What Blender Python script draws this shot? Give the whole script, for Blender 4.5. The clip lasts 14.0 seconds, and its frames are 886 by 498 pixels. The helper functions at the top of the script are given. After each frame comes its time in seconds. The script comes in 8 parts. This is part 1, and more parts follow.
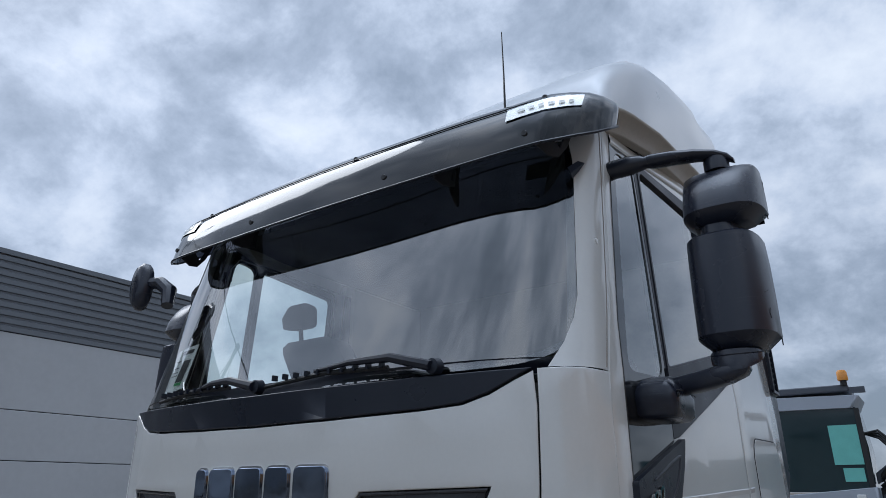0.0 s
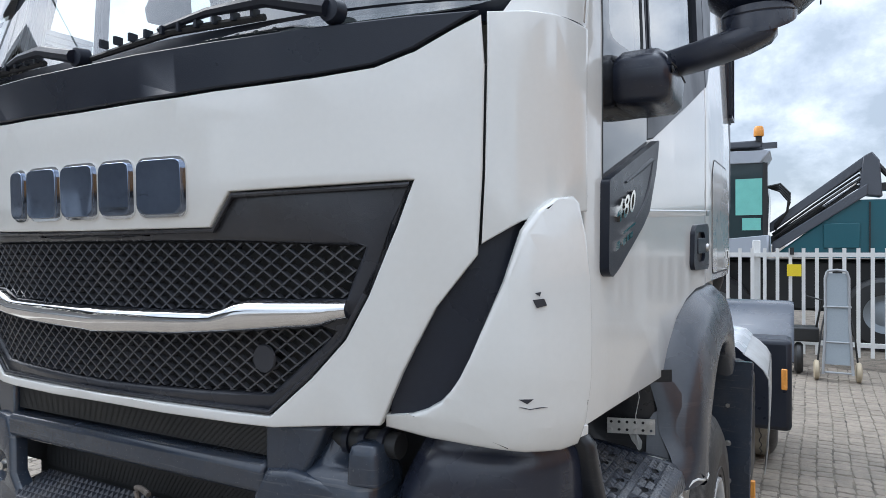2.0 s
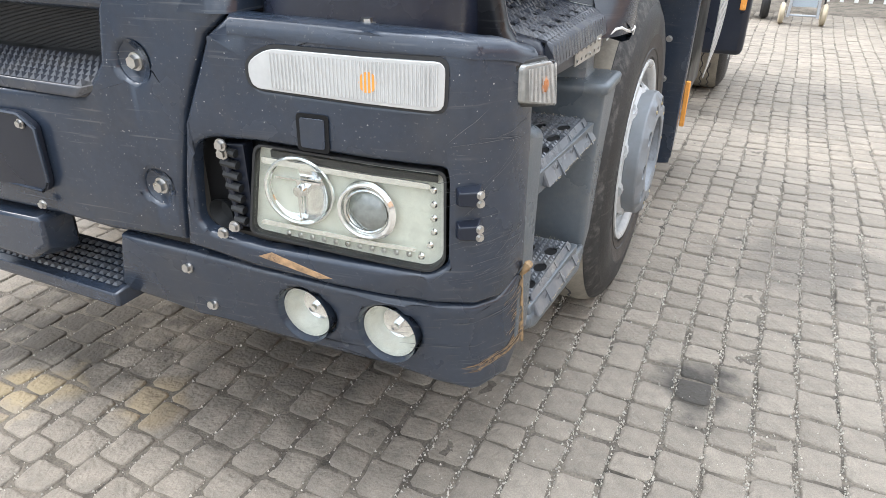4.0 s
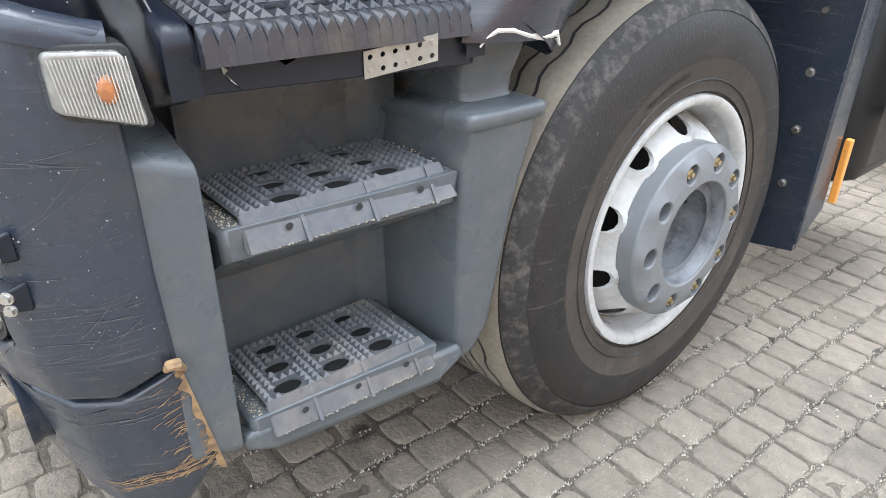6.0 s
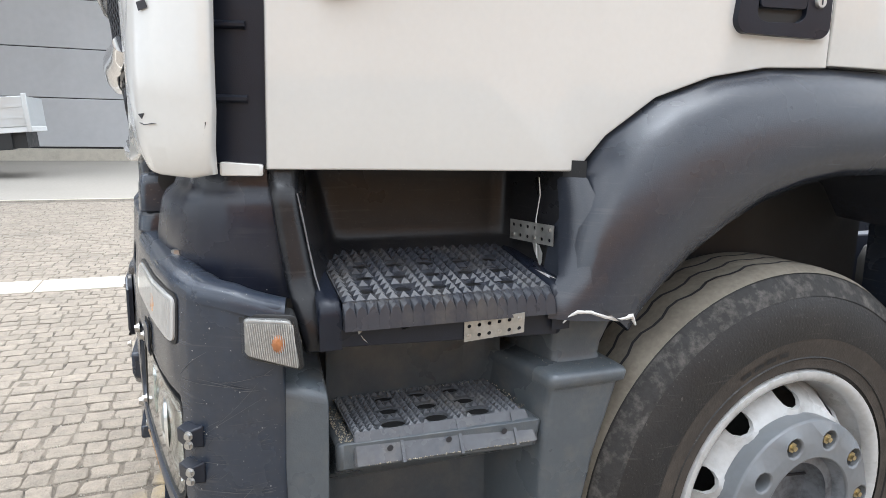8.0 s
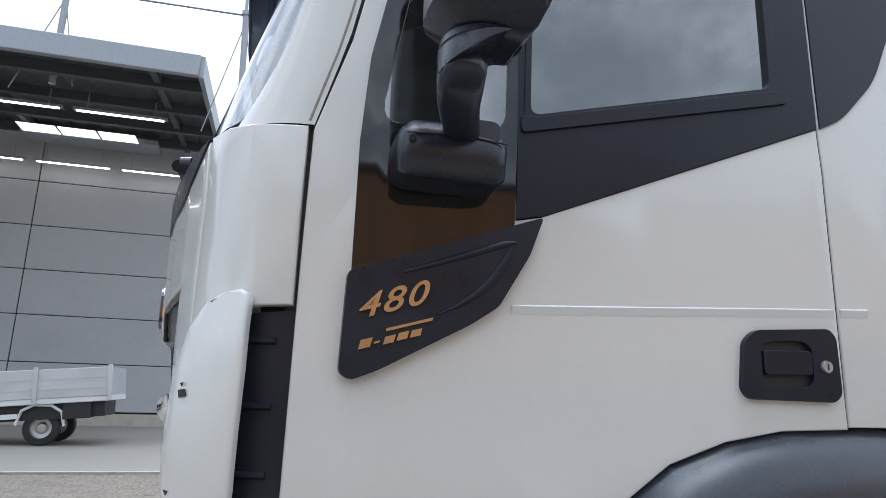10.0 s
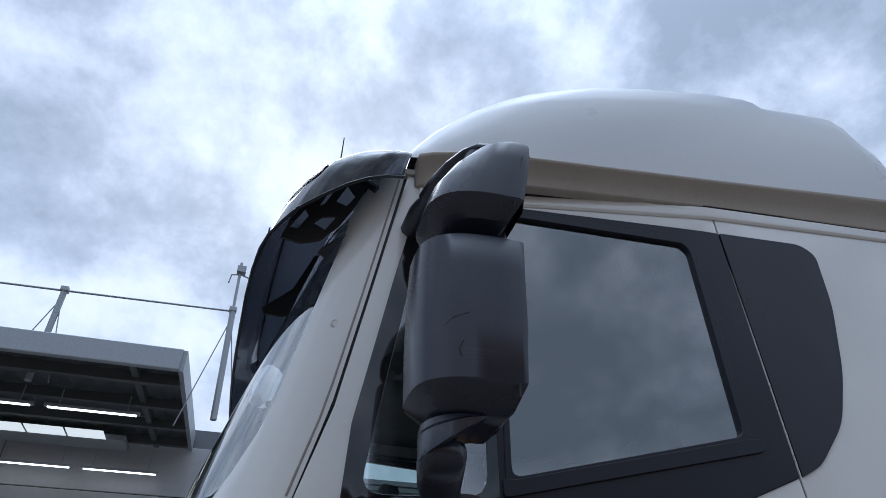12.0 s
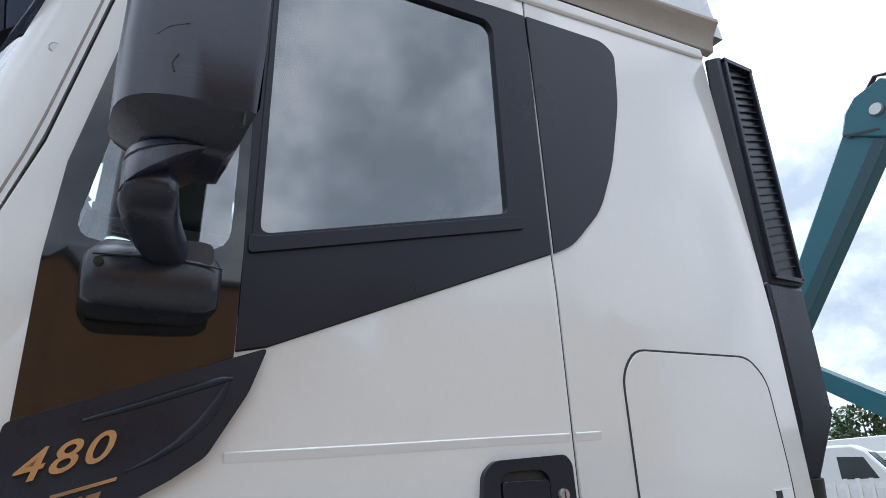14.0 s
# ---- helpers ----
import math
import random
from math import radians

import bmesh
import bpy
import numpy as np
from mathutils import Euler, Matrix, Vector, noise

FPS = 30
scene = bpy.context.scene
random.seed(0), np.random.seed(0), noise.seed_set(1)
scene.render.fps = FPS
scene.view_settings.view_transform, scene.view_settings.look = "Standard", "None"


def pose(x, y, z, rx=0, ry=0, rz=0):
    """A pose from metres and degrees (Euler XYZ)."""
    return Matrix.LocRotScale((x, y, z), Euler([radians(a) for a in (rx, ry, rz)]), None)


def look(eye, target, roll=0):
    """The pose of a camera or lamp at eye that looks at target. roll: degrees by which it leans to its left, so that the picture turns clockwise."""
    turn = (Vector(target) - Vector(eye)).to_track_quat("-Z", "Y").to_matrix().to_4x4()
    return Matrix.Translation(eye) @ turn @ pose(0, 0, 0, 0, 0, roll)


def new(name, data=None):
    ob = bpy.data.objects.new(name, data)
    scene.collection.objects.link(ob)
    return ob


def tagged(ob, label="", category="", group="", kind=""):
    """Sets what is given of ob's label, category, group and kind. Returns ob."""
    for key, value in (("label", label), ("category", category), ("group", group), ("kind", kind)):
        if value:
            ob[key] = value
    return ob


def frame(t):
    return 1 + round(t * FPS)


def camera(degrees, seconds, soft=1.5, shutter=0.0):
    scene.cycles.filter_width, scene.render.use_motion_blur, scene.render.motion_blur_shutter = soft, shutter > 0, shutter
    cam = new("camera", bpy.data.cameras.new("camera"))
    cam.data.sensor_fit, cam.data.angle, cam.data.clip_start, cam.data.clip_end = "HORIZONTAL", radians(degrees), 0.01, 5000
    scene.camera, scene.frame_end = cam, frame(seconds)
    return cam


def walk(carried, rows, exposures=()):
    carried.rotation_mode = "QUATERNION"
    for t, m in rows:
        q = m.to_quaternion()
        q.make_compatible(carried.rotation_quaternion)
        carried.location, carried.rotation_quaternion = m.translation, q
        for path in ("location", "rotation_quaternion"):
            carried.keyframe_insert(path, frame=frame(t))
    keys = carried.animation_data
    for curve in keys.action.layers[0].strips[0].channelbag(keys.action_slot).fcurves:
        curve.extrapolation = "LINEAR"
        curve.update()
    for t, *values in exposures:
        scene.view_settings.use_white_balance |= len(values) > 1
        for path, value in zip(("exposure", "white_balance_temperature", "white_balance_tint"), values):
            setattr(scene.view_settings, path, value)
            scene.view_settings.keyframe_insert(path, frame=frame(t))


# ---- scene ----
cam = camera(68.4, 14.0, soft=0.4)
PATH = [
    (0, (1.742, -1.418, 1.77), (0.671, 0.12, 2.469), -0.2),
    (0.5, (1.618, -1.187, 1.775), (0.608, 0.444, 2.343), 0.0),
    (1, (1.528, -1.011, 1.759), (0.525, 0.679, 2.134), -0.2),
    (1.5, (1.481, -0.936, 1.712), (0.486, 0.786, 1.919), -0.3),
    (2, (1.424, -0.904, 1.661), (0.484, 0.861, 1.651), -0.2),
    (2.5, (1.388, -0.881, 1.569), (0.54, 0.904, 1.262), -0.5),
    (3, (1.381, -0.857, 1.489), (0.585, 0.893, 0.937), -0.6),
    (3.5, (1.409, -0.813, 1.384), (0.681, 0.885, 0.617), -0.6),
    (3.7, (1.446, -0.797, 1.353), (0.733, 0.863, 0.494), -0.6),
    (5.8, (1.917, 0.101, 1.197), (0.625, 1.227, 0.165), -0.1),
    (6, (1.942, 0.194, 1.196), (0.568, 1.325, 0.284), 0.2),
    (6.5, (1.995, 0.299, 1.195), (0.487, 1.297, 0.341), 1.4),
    (7, (2.119, 0.223, 1.233), (0.493, 1.107, 0.474), 1.9),
    (7.2, (2.151, 0.212, 1.263), (0.468, 1.06, 0.595), 1.7),
    (9.3, (2.283, 0.297, 1.51), (0.357, 0.826, 1.613), 2.1),
    (9.5, (2.297, 0.302, 1.527), (0.377, 0.821, 1.738), 2.0),
    (10, (2.318, 0.307, 1.573), (0.434, 0.819, 2.006), 1.7),
    (10.5, (2.341, 0.305, 1.62), (0.527, 0.812, 2.292), 1.3),
    (11, (2.357, 0.296, 1.667), (0.645, 0.805, 2.566), 0.9),
    (11.5, (2.376, 0.286, 1.708), (0.78, 0.774, 2.81), 0.0),
    (12, (2.399, 0.281, 1.721), (0.869, 0.744, 2.923), -0.3),
    (12.5, (2.403, 0.305, 1.719), (0.922, 1.054, 2.836), -1.5),
    (13, (2.404, 0.344, 1.721), (0.944, 1.205, 2.783), -2.1),
    (13.5, (2.361, 0.393, 1.708), (0.876, 1.324, 2.67), -2.6),
    (14, (2.306, 0.499, 1.666), (0.717, 1.489, 2.368), -2.8),
]
EXPOSURE = [
    (0.0, 0.2, 5600, 10), (0.5, 0.16, 5330, 10), (1.0, 0.66, 5600, 10), (2.0, 1.27, 5980, 10), (3.0, 1.82, 6100, 10), (3.7, 2.22, 6350, 10), (5.8, 2.45, 6350, 10),
    (6.5, 2.93, 6250, 10), (7.2, 3.0, 6380, 10), (7.7, 2.4, 6450, 10), (8.2, 1.85, 6400, 10), (9.3, 1.65, 6050, 10), (10.0, 1.25, 5930, 10), (11.0, 0.85, 5660, 10), (12.0, 0.33, 5450, 10), (13.0, 0.54, 5420, 10), (13.5, 0.80, 5550, 10), (14.0, 1.25, 5900, 10),
]
walk(cam, [(t, look(eye, target, roll)) for t, eye, target, roll in PATH], EXPOSURE)
# the light: a bright overcast sky with a veiled sun behind the clouds
world = bpy.data.worlds.new("sky")
scene.world = world
world.use_nodes = True


def build_sky():
    nt = world.node_tree
    nt.nodes.clear()
    n, l = nt.nodes.new, nt.links.new
    out, bg = n("ShaderNodeOutputWorld"), n("ShaderNodeBackground")
    sky = n("ShaderNodeTexSky")
    sky.sky_type, sky.sun_disc = "NISHITA", False
    sky.sun_elevation, sky.sun_rotation = radians(46), radians(-88)
    co = n("ShaderNodeTexCoord")
    sep = n("ShaderNodeSeparateXYZ")
    l(co.outputs["Generated"], sep.inputs[0])
    lift = n("ShaderNodeMath"); lift.operation = "MAXIMUM"; lift.inputs[1].default_value = 0.0
    l(sep.outputs[2], lift.inputs[0])
    low = n("ShaderNodeMath"); low.operation = "ADD"; low.inputs[1].default_value = 0.95
    l(lift.outputs[0], low.inputs[0])
    flat = n("ShaderNodeVectorMath"); flat.operation = "DIVIDE"
    both = n("ShaderNodeCombineXYZ")
    for i in range(3):
        l(low.outputs[0], both.inputs[i])
    l(co.outputs["Generated"], flat.inputs[0]); l(both.outputs[0], flat.inputs[1])
    big = n("ShaderNodeTexNoise"); big.inputs["Scale"].default_value = 7.6; big.inputs["Detail"].default_value = 9; big.inputs["Roughness"].default_value = 0.60; big.inputs["Distortion"].default_value = 0.1
    l(flat.outputs[0], big.inputs["Vector"])
    wide = n("ShaderNodeTexNoise"); wide.inputs["Scale"].default_value = 2.4; wide.inputs["Detail"].default_value = 3
    l(flat.outputs[0], wide.inputs["Vector"])
    mixn = n("ShaderNodeMath"); mixn.operation = "MULTIPLY_ADD"; mixn.inputs[1].default_value = 0.72
    half = n("ShaderNodeMath"); half.operation = "MULTIPLY"; half.inputs[1].default_value = 0.28
    l(wide.outputs[0], half.inputs[0]); l(big.outputs[0], mixn.inputs[0]); l(half.outputs[0], mixn.inputs[2])
    # the clouds grow brighter towards the hidden sun
    sund = n("ShaderNodeVectorMath"); sund.operation = "DOT_PRODUCT"
    sund.inputs[1].default_value = Vector((-0.72, 0.07, 0.69)).normalized()
    nrm = n("ShaderNodeVectorMath"); nrm.operation = "NORMALIZE"
    l(co.outputs["Generated"], nrm.inputs[0]); l(nrm.outputs[0], sund.inputs[0])
    near = n("ShaderNodeMapRange"); near.inputs[1].default_value, near.inputs[2].default_value = 0.30, 1.0
    near.inputs[3].default_value, near.inputs[4].default_value = 0.0, 1.0
    l(sund.outputs["Value"], near.inputs[0])
    glow = n("ShaderNodeMath"); glow.operation = "POWER"; glow.inputs[1].default_value = 1.7
    l(near.outputs[0], glow.inputs[0])
    ramp = n("ShaderNodeValToRGB")
    e = ramp.color_ramp.elements
    e[0].position, e[0].color = 0.40, (0.38, 0.42, 0.465, 1)
    e[1].position, e[1].color = 0.67, (1.0, 1.0, 0.98, 1)
    m = ramp.color_ramp.elements.new(0.595); m.color = (0.87, 0.885, 0.90, 1)
    m = ramp.color_ramp.elements.new(0.475); m.color = (0.52, 0.56, 0.61, 1)
    m = ramp.color_ramp.elements.new(0.54); m.color = (0.72, 0.755, 0.80, 1)
    shift = n("ShaderNodeMath"); shift.operation = "MULTIPLY_ADD"; shift.inputs[1].default_value = 0.025
    l(glow.outputs[0], shift.inputs[0]); l(mixn.outputs[0], shift.inputs[2])
    l(shift.outputs[0], ramp.inputs[0])
    gain = n("ShaderNodeMath"); gain.operation = "MULTIPLY_ADD"; gain.inputs[1].default_value = 0.05; gain.inputs[2].default_value = 1.0
    l(glow.outputs[0], gain.inputs[0])
    # an overcast sky is brightest overhead; boosted above the view to light panels
    sq = n("ShaderNodeMath"); sq.operation = "MULTIPLY"
    l(lift.outputs[0], sq.inputs[0]); l(lift.outputs[0], sq.inputs[1])
    over = n("ShaderNodeMath"); over.operation = "MULTIPLY_ADD"; over.inputs[1].default_value = 4.4
    cube = n("ShaderNodeMath"); cube.operation = "POWER"; cube.inputs[1].default_value = 8.0
    l(sq.outputs[0], cube.inputs[0]); l(cube.outputs[0], over.inputs[0])
    haze = n("ShaderNodeMapRange"); haze.inputs[1].default_value, haze.inputs[2].default_value = 0.0, 0.46
    haze.inputs[3].default_value, haze.inputs[4].default_value = 0.50, 0.80
    l(lift.outputs[0], haze.inputs[0]); l(haze.outputs[0], over.inputs[2])
    both2 = n("ShaderNodeMath"); both2.operation = "MULTIPLY"
    l(gain.outputs[0], both2.inputs[0]); l(over.outputs[0], both2.inputs[1])
    cloud = n("ShaderNodeVectorMath"); cloud.operation = "SCALE"
    l(ramp.outputs[0], cloud.inputs[0]); l(both2.outputs[0], cloud.inputs["Scale"])
    skyb = n("ShaderNodeVectorMath"); skyb.operation = "SCALE"; skyb.inputs["Scale"].default_value = 0.10
    l(sky.outputs[0], skyb.inputs[0])
    mix = n("ShaderNodeMix"); mix.data_type = "RGBA"; mix.inputs[0].default_value = 0.88
    l(skyb.outputs[0], mix.inputs[6]); l(cloud.outputs[0], mix.inputs[7])
    l(mix.outputs[2], bg.inputs[0]); bg.inputs[1].default_value = 1.0
    l(bg.outputs[0], out.inputs[0])


build_sky()
sun_data = bpy.data.lights.new("sun", "SUN")
sun_data.energy, sun_data.angle, sun_data.color = 0.7, radians(30), (1.0, 0.96, 0.90)
sun = new("sun", sun_data)
sun.matrix_world = look((-7, 0.2, 7.15), (0, 0, 0))


# ---- materials ----
def mat(name, base, rough=0.5, metal=0.0, vary=0.08, scale=6.0, fine=80.0, bump=0.0, bump_scale=120.0, bump_depth=0.004, dirt=None, dirt_amount=0.0, dirt_scale=3.0, rough_vary=0.1, coat=0.0, spec=0.5, per_object=0.0, per_island=0.0, scratch=0.0, scratch_colour=(0.3, 0.3, 0.3), stains=()):
    """A surface with variation at two scales, optional dirt patches and fine relief."""
    m = bpy.data.materials.new(name)
    m.use_nodes = True
    nt = m.node_tree
    n, l = nt.nodes.new, nt.links.new
    p = nt.nodes["Principled BSDF"]
    co = n("ShaderNodeTexCoord")
    a, b = n("ShaderNodeTexNoise"), n("ShaderNodeTexNoise")
    a.inputs["Scale"].default_value, a.inputs["Detail"].default_value = scale, 5
    b.inputs["Scale"].default_value, b.inputs["Detail"].default_value = fine, 3
    l(co.outputs["Object"], a.inputs["Vector"]); l(co.outputs["Object"], b.inputs["Vector"])
    add = n("ShaderNodeMath"); add.operation = "ADD"
    l(a.outputs[0], add.inputs[0]); l(b.outputs[0], add.inputs[1])
    rng = n("ShaderNodeMapRange"); rng.inputs[1].default_value, rng.inputs[2].default_value = 0.6, 1.4
    rng.inputs[3].default_value, rng.inputs[4].default_value = 1 - vary, 1 + vary
    l(add.outputs[0], rng.inputs[0])
    value = rng.outputs[0]
    for amount, socket in ((per_object, "Random"), (per_island, "Random Per Island")):
        if amount:
            src = n("ShaderNodeObjectInfo") if socket == "Random" else n("ShaderNodeNewGeometry")
            r2 = n("ShaderNodeMapRange"); r2.inputs[3].default_value, r2.inputs[4].default_value = 1 - amount, 1 + amount
            l(src.outputs[socket], r2.inputs[0])
            mul = n("ShaderNodeMath"); mul.operation = "MULTIPLY"
            l(value, mul.inputs[0]); l(r2.outputs[0], mul.inputs[1])
            value = mul.outputs[0]
    col = n("ShaderNodeVectorMath"); col.operation = "SCALE"; col.inputs[0].default_value = base
    l(value, col.inputs["Scale"])
    final = col.outputs[0]
    if dirt:
        d = n("ShaderNodeTexNoise"); d.inputs["Scale"].default_value, d.inputs["Detail"].default_value, d.inputs["Roughness"].default_value = dirt_scale, 8, 0.65
        l(co.outputs["Object"], d.inputs["Vector"])
        dr = n("ShaderNodeMapRange"); dr.inputs[1].default_value, dr.inputs[2].default_value = 0.48, 0.72
        dr.inputs[3].default_value, dr.inputs[4].default_value = 0.0, dirt_amount
        l(d.outputs[0], dr.inputs[0])
        mx = n("ShaderNodeMix"); mx.data_type = "RGBA"; mx.inputs[7].default_value = (*dirt, 1)
        l(dr.outputs[0], mx.inputs[0]); l(final, mx.inputs[6])
        final = mx.outputs[2]
    if scratch:
        mp = n("ShaderNodeMapping"); mp.inputs["Scale"].default_value = (5.0, 5.0, 150.0); mp.inputs["Rotation"].default_value = (0.10, 0.16, 0.0)
        l(co.outputs["Object"], mp.inputs["Vector"])
        sn = n("ShaderNodeTexNoise"); sn.inputs["Scale"].default_value, sn.inputs["Detail"].default_value = 1.0, 3
        l(mp.outputs[0], sn.inputs["Vector"])
        spots = n("ShaderNodeTexNoise"); spots.inputs["Scale"].default_value, spots.inputs["Detail"].default_value = 170, 1
        l(co.outputs["Object"], spots.inputs["Vector"])
        top = n("ShaderNodeMath"); top.operation = "MAXIMUM"
        sr = n("ShaderNodeMapRange"); sr.inputs[1].default_value, sr.inputs[2].default_value, sr.inputs[4].default_value = 0.60, 0.67, scratch
        s2 = n("ShaderNodeMapRange"); s2.inputs[1].default_value, s2.inputs[2].default_value, s2.inputs[4].default_value = 0.70, 0.73, scratch
        blot = n("ShaderNodeTexNoise"); blot.inputs["Scale"].default_value, blot.inputs["Detail"].default_value = 9.0, 2
        l(co.outputs["Object"], blot.inputs["Vector"])
        br = n("ShaderNodeMapRange"); br.inputs[1].default_value, br.inputs[2].default_value = 0.44, 0.60
        l(blot.outputs[0], br.inputs[0])
        cut = n("ShaderNodeMath"); cut.operation = "MULTIPLY"
        l(sr.outputs[0], cut.inputs[0]); l(br.outputs[0], cut.inputs[1])
        l(sn.outputs[0], sr.inputs[0]); l(spots.outputs[0], s2.inputs[0]); l(cut.outputs[0], top.inputs[0]); l(s2.outputs[0], top.inputs[1])
        mx = n("ShaderNodeMix"); mx.data_type = "RGBA"; mx.inputs[7].default_value = (*scratch_colour, 1)
        l(top.outputs[0], mx.inputs[0]); l(final, mx.inputs[6])
        final = mx.outputs[2]
    for sx, sy, sr0, sc, amount in stains:
        # a spill with a ragged edge at a place on the ground
        geo = n("ShaderNodeNewGeometry")
        wob = n("ShaderNodeTexNoise"); wob.inputs["Scale"].default_value, wob.inputs["Detail"].default_value = 7.0, 5
        l(geo.outputs["Position"], wob.inputs["Vector"])
        dist = n("ShaderNodeVectorMath"); dist.operation = "DISTANCE"; dist.inputs[1].default_value = (sx, sy, 0)
        l(geo.outputs["Position"], dist.inputs[0])
        rag = n("ShaderNodeMath"); rag.operation = "MULTIPLY_ADD"; rag.inputs[1].default_value = sr0 * 2.4
        l(wob.outputs[0], rag.inputs[0]); l(dist.outputs["Value"], rag.inputs[2])
        st = n("ShaderNodeMapRange"); st.inputs[1].default_value, st.inputs[2].default_value = sr0 * 2.3, sr0 * 1.7
        st.inputs[3].default_value, st.inputs[4].default_value = 0.0, amount
        l(rag.outputs[0], st.inputs[0])
        mx = n("ShaderNodeMix"); mx.data_type = "RGBA"; mx.inputs[7].default_value = (*sc, 1)
        l(st.outputs[0], mx.inputs[0]); l(final, mx.inputs[6])
        final = mx.outputs[2]
    l(final, p.inputs["Base Color"])
    rr = n("ShaderNodeMapRange"); rr.inputs[1].default_value, rr.inputs[2].default_value = 0.3, 0.7
    rr.inputs[3].default_value, rr.inputs[4].default_value = max(0.02, rough - rough_vary), min(1, rough + rough_vary)
    l(a.outputs[0], rr.inputs[0]); l(rr.outputs[0], p.inputs["Roughness"])
    p.inputs["Metallic"].default_value, p.inputs["Specular IOR Level"].default_value = metal, spec
    p.inputs["Coat Weight"].default_value, p.inputs["Coat Roughness"].default_value = coat, 0.04
    if bump:
        c = n("ShaderNodeTexNoise"); c.inputs["Scale"].default_value, c.inputs["Detail"].default_value = bump_scale, 4
        l(co.outputs["Object"], c.inputs["Vector"])
        bp = n("ShaderNodeBump"); bp.inputs["Strength"].default_value, bp.inputs["Distance"].default_value = bump, bump_depth
        l(c.outputs[0], bp.inputs["Height"]); l(bp.outputs[0], p.inputs["Normal"])
    return m


def glass(name, tint, clear, rough=0.01, ior=1.5):
    """A thin pane: partly clear, with a mirror gloss over it."""
    m = bpy.data.materials.new(name)
    m.use_nodes = True
    nt = m.node_tree
    nt.nodes.clear()
    n, l = nt.nodes.new, nt.links.new
    out, mix, tr, gl, dark, mid = n("ShaderNodeOutputMaterial"), n("ShaderNodeMixShader"), n("ShaderNodeBsdfTransparent"), n("ShaderNodeBsdfGlossy"), n("ShaderNodeBsdfDiffuse"), n("ShaderNodeMixShader")
    tr.inputs[0].default_value = (*tint, 1)
    dark.inputs[0].default_value = (0.02, 0.022, 0.024, 1)
    gl.inputs["Roughness"].default_value = rough
    mid.inputs[0].default_value = clear
    l(dark.outputs[0], mid.inputs[1]); l(tr.outputs[0], mid.inputs[2])
    # gloss by the angle of view, alike from both sides
    lw = n("ShaderNodeLayerWeight"); lw.inputs["Blend"].default_value = 0.5
    pw = n("ShaderNodeMath"); pw.operation = "POWER"; pw.inputs[1].default_value = 3.5
    f0 = ((ior - 1) / (ior + 1)) ** 2
    fr = n("ShaderNodeMath"); fr.operation = "MULTIPLY_ADD"; fr.inputs[1].default_value, fr.inputs[2].default_value = 1 - f0, f0
    l(lw.outputs["Facing"], pw.inputs[0]); l(pw.outputs[0], fr.inputs[0])
    l(fr.outputs[0], mix.inputs[0]); l(mid.outputs[0], mix.inputs[1]); l(gl.outputs[0], mix.inputs[2])
    l(mix.outputs[0], out.inputs[0])
    return m


def glow(name, colour, strength):
    m = bpy.data.materials.new(name)
    m.use_nodes = True
    p = m.node_tree.nodes["Principled BSDF"]
    p.inputs["Base Color"].default_value = (*colour, 1)
    p.inputs["Emission Color"].default_value, p.inputs["Emission Strength"].default_value = (*colour, 1), strength
    return m


WHITE = mat("white_paint", (0.735, 0.735, 0.710), 0.16, vary=0.02, scale=2.0, rough_vary=0.05, coat=0.6, dirt=(0.60, 0.57, 0.52), dirt_amount=0.10, dirt_scale=2.2)
# white again, darkened and cooled so the roof's flank looks shaded
ROOFWHITE = mat("shaded_roof_white", (0.62, 0.64, 0.66), 0.30, vary=0.03, scale=2.0, rough_vary=0.06, coat=0.4, dirt=(0.5, 0.49, 0.46), dirt_amount=0.12, dirt_scale=1.6)
GREYPLASTIC = mat("grey_plastic", (0.017, 0.021, 0.036), 0.27, spec=0.6, vary=0.10, scale=5, rough_vary=0.08, bump=0.05, bump_scale=420, dirt=(0.035, 0.034, 0.034), dirt_amount=0.30, dirt_scale=4, scratch=0.12, scratch_colour=(0.12, 0.12, 0.12))
BUMPER = mat("bumper_plastic", (0.026, 0.036, 0.055), 0.24, spec=0.7, vary=0.16, scale=4, rough_vary=0.12, bump=0.07, bump_scale=300, dirt=(0.06, 0.058, 0.056), dirt_amount=0.35, dirt_scale=7, scratch=0.28, scratch_colour=(0.17, 0.17, 0.17))
FENDERPLASTIC = mat("fender_plastic", (0.033, 0.039, 0.052), 0.22, spec=0.75, vary=0.12, scale=4, rough_vary=0.10, bump=0.1, bump_scale=380, dirt=(0.075, 0.062, 0.052), dirt_amount=0.22, dirt_scale=2.2, scratch=0.10, scratch_colour=(0.15, 0.15, 0.15))
STEPGREY = mat("step_plastic", (0.098, 0.114, 0.128), 0.33, vary=0.10, scale=4, bump=0.15, bump_scale=350, dirt=(0.22, 0.205, 0.18), dirt_amount=0.32, dirt_scale=14)
TREAD = mat("tread_plastic", (0.110, 0.117, 0.130), 0.27, vary=0.18, scale=8, dirt=(0.30, 0.275, 0.235), dirt_amount=0.5, dirt_scale=9)
DARK = mat("dark_trim", (0.013, 0.0165, 0.027), 0.33, spec=0.38, vary=0.08, scale=6, bump=0.08, bump_scale=500, dirt=(0.040, 0.043, 0.050), dirt_amount=0.25)
BANDBLACK = mat("black_band_foil", (0.016, 0.018, 0.028), 0.33, spec=0.3, vary=0.06, scale=4, bump=0.03, bump_scale=300)
BLACKGLOSS = mat("black_gloss_pane", (0.010, 0.010, 0.011), 0.05, vary=0.05, rough_vary=0.02, coat=0.5)
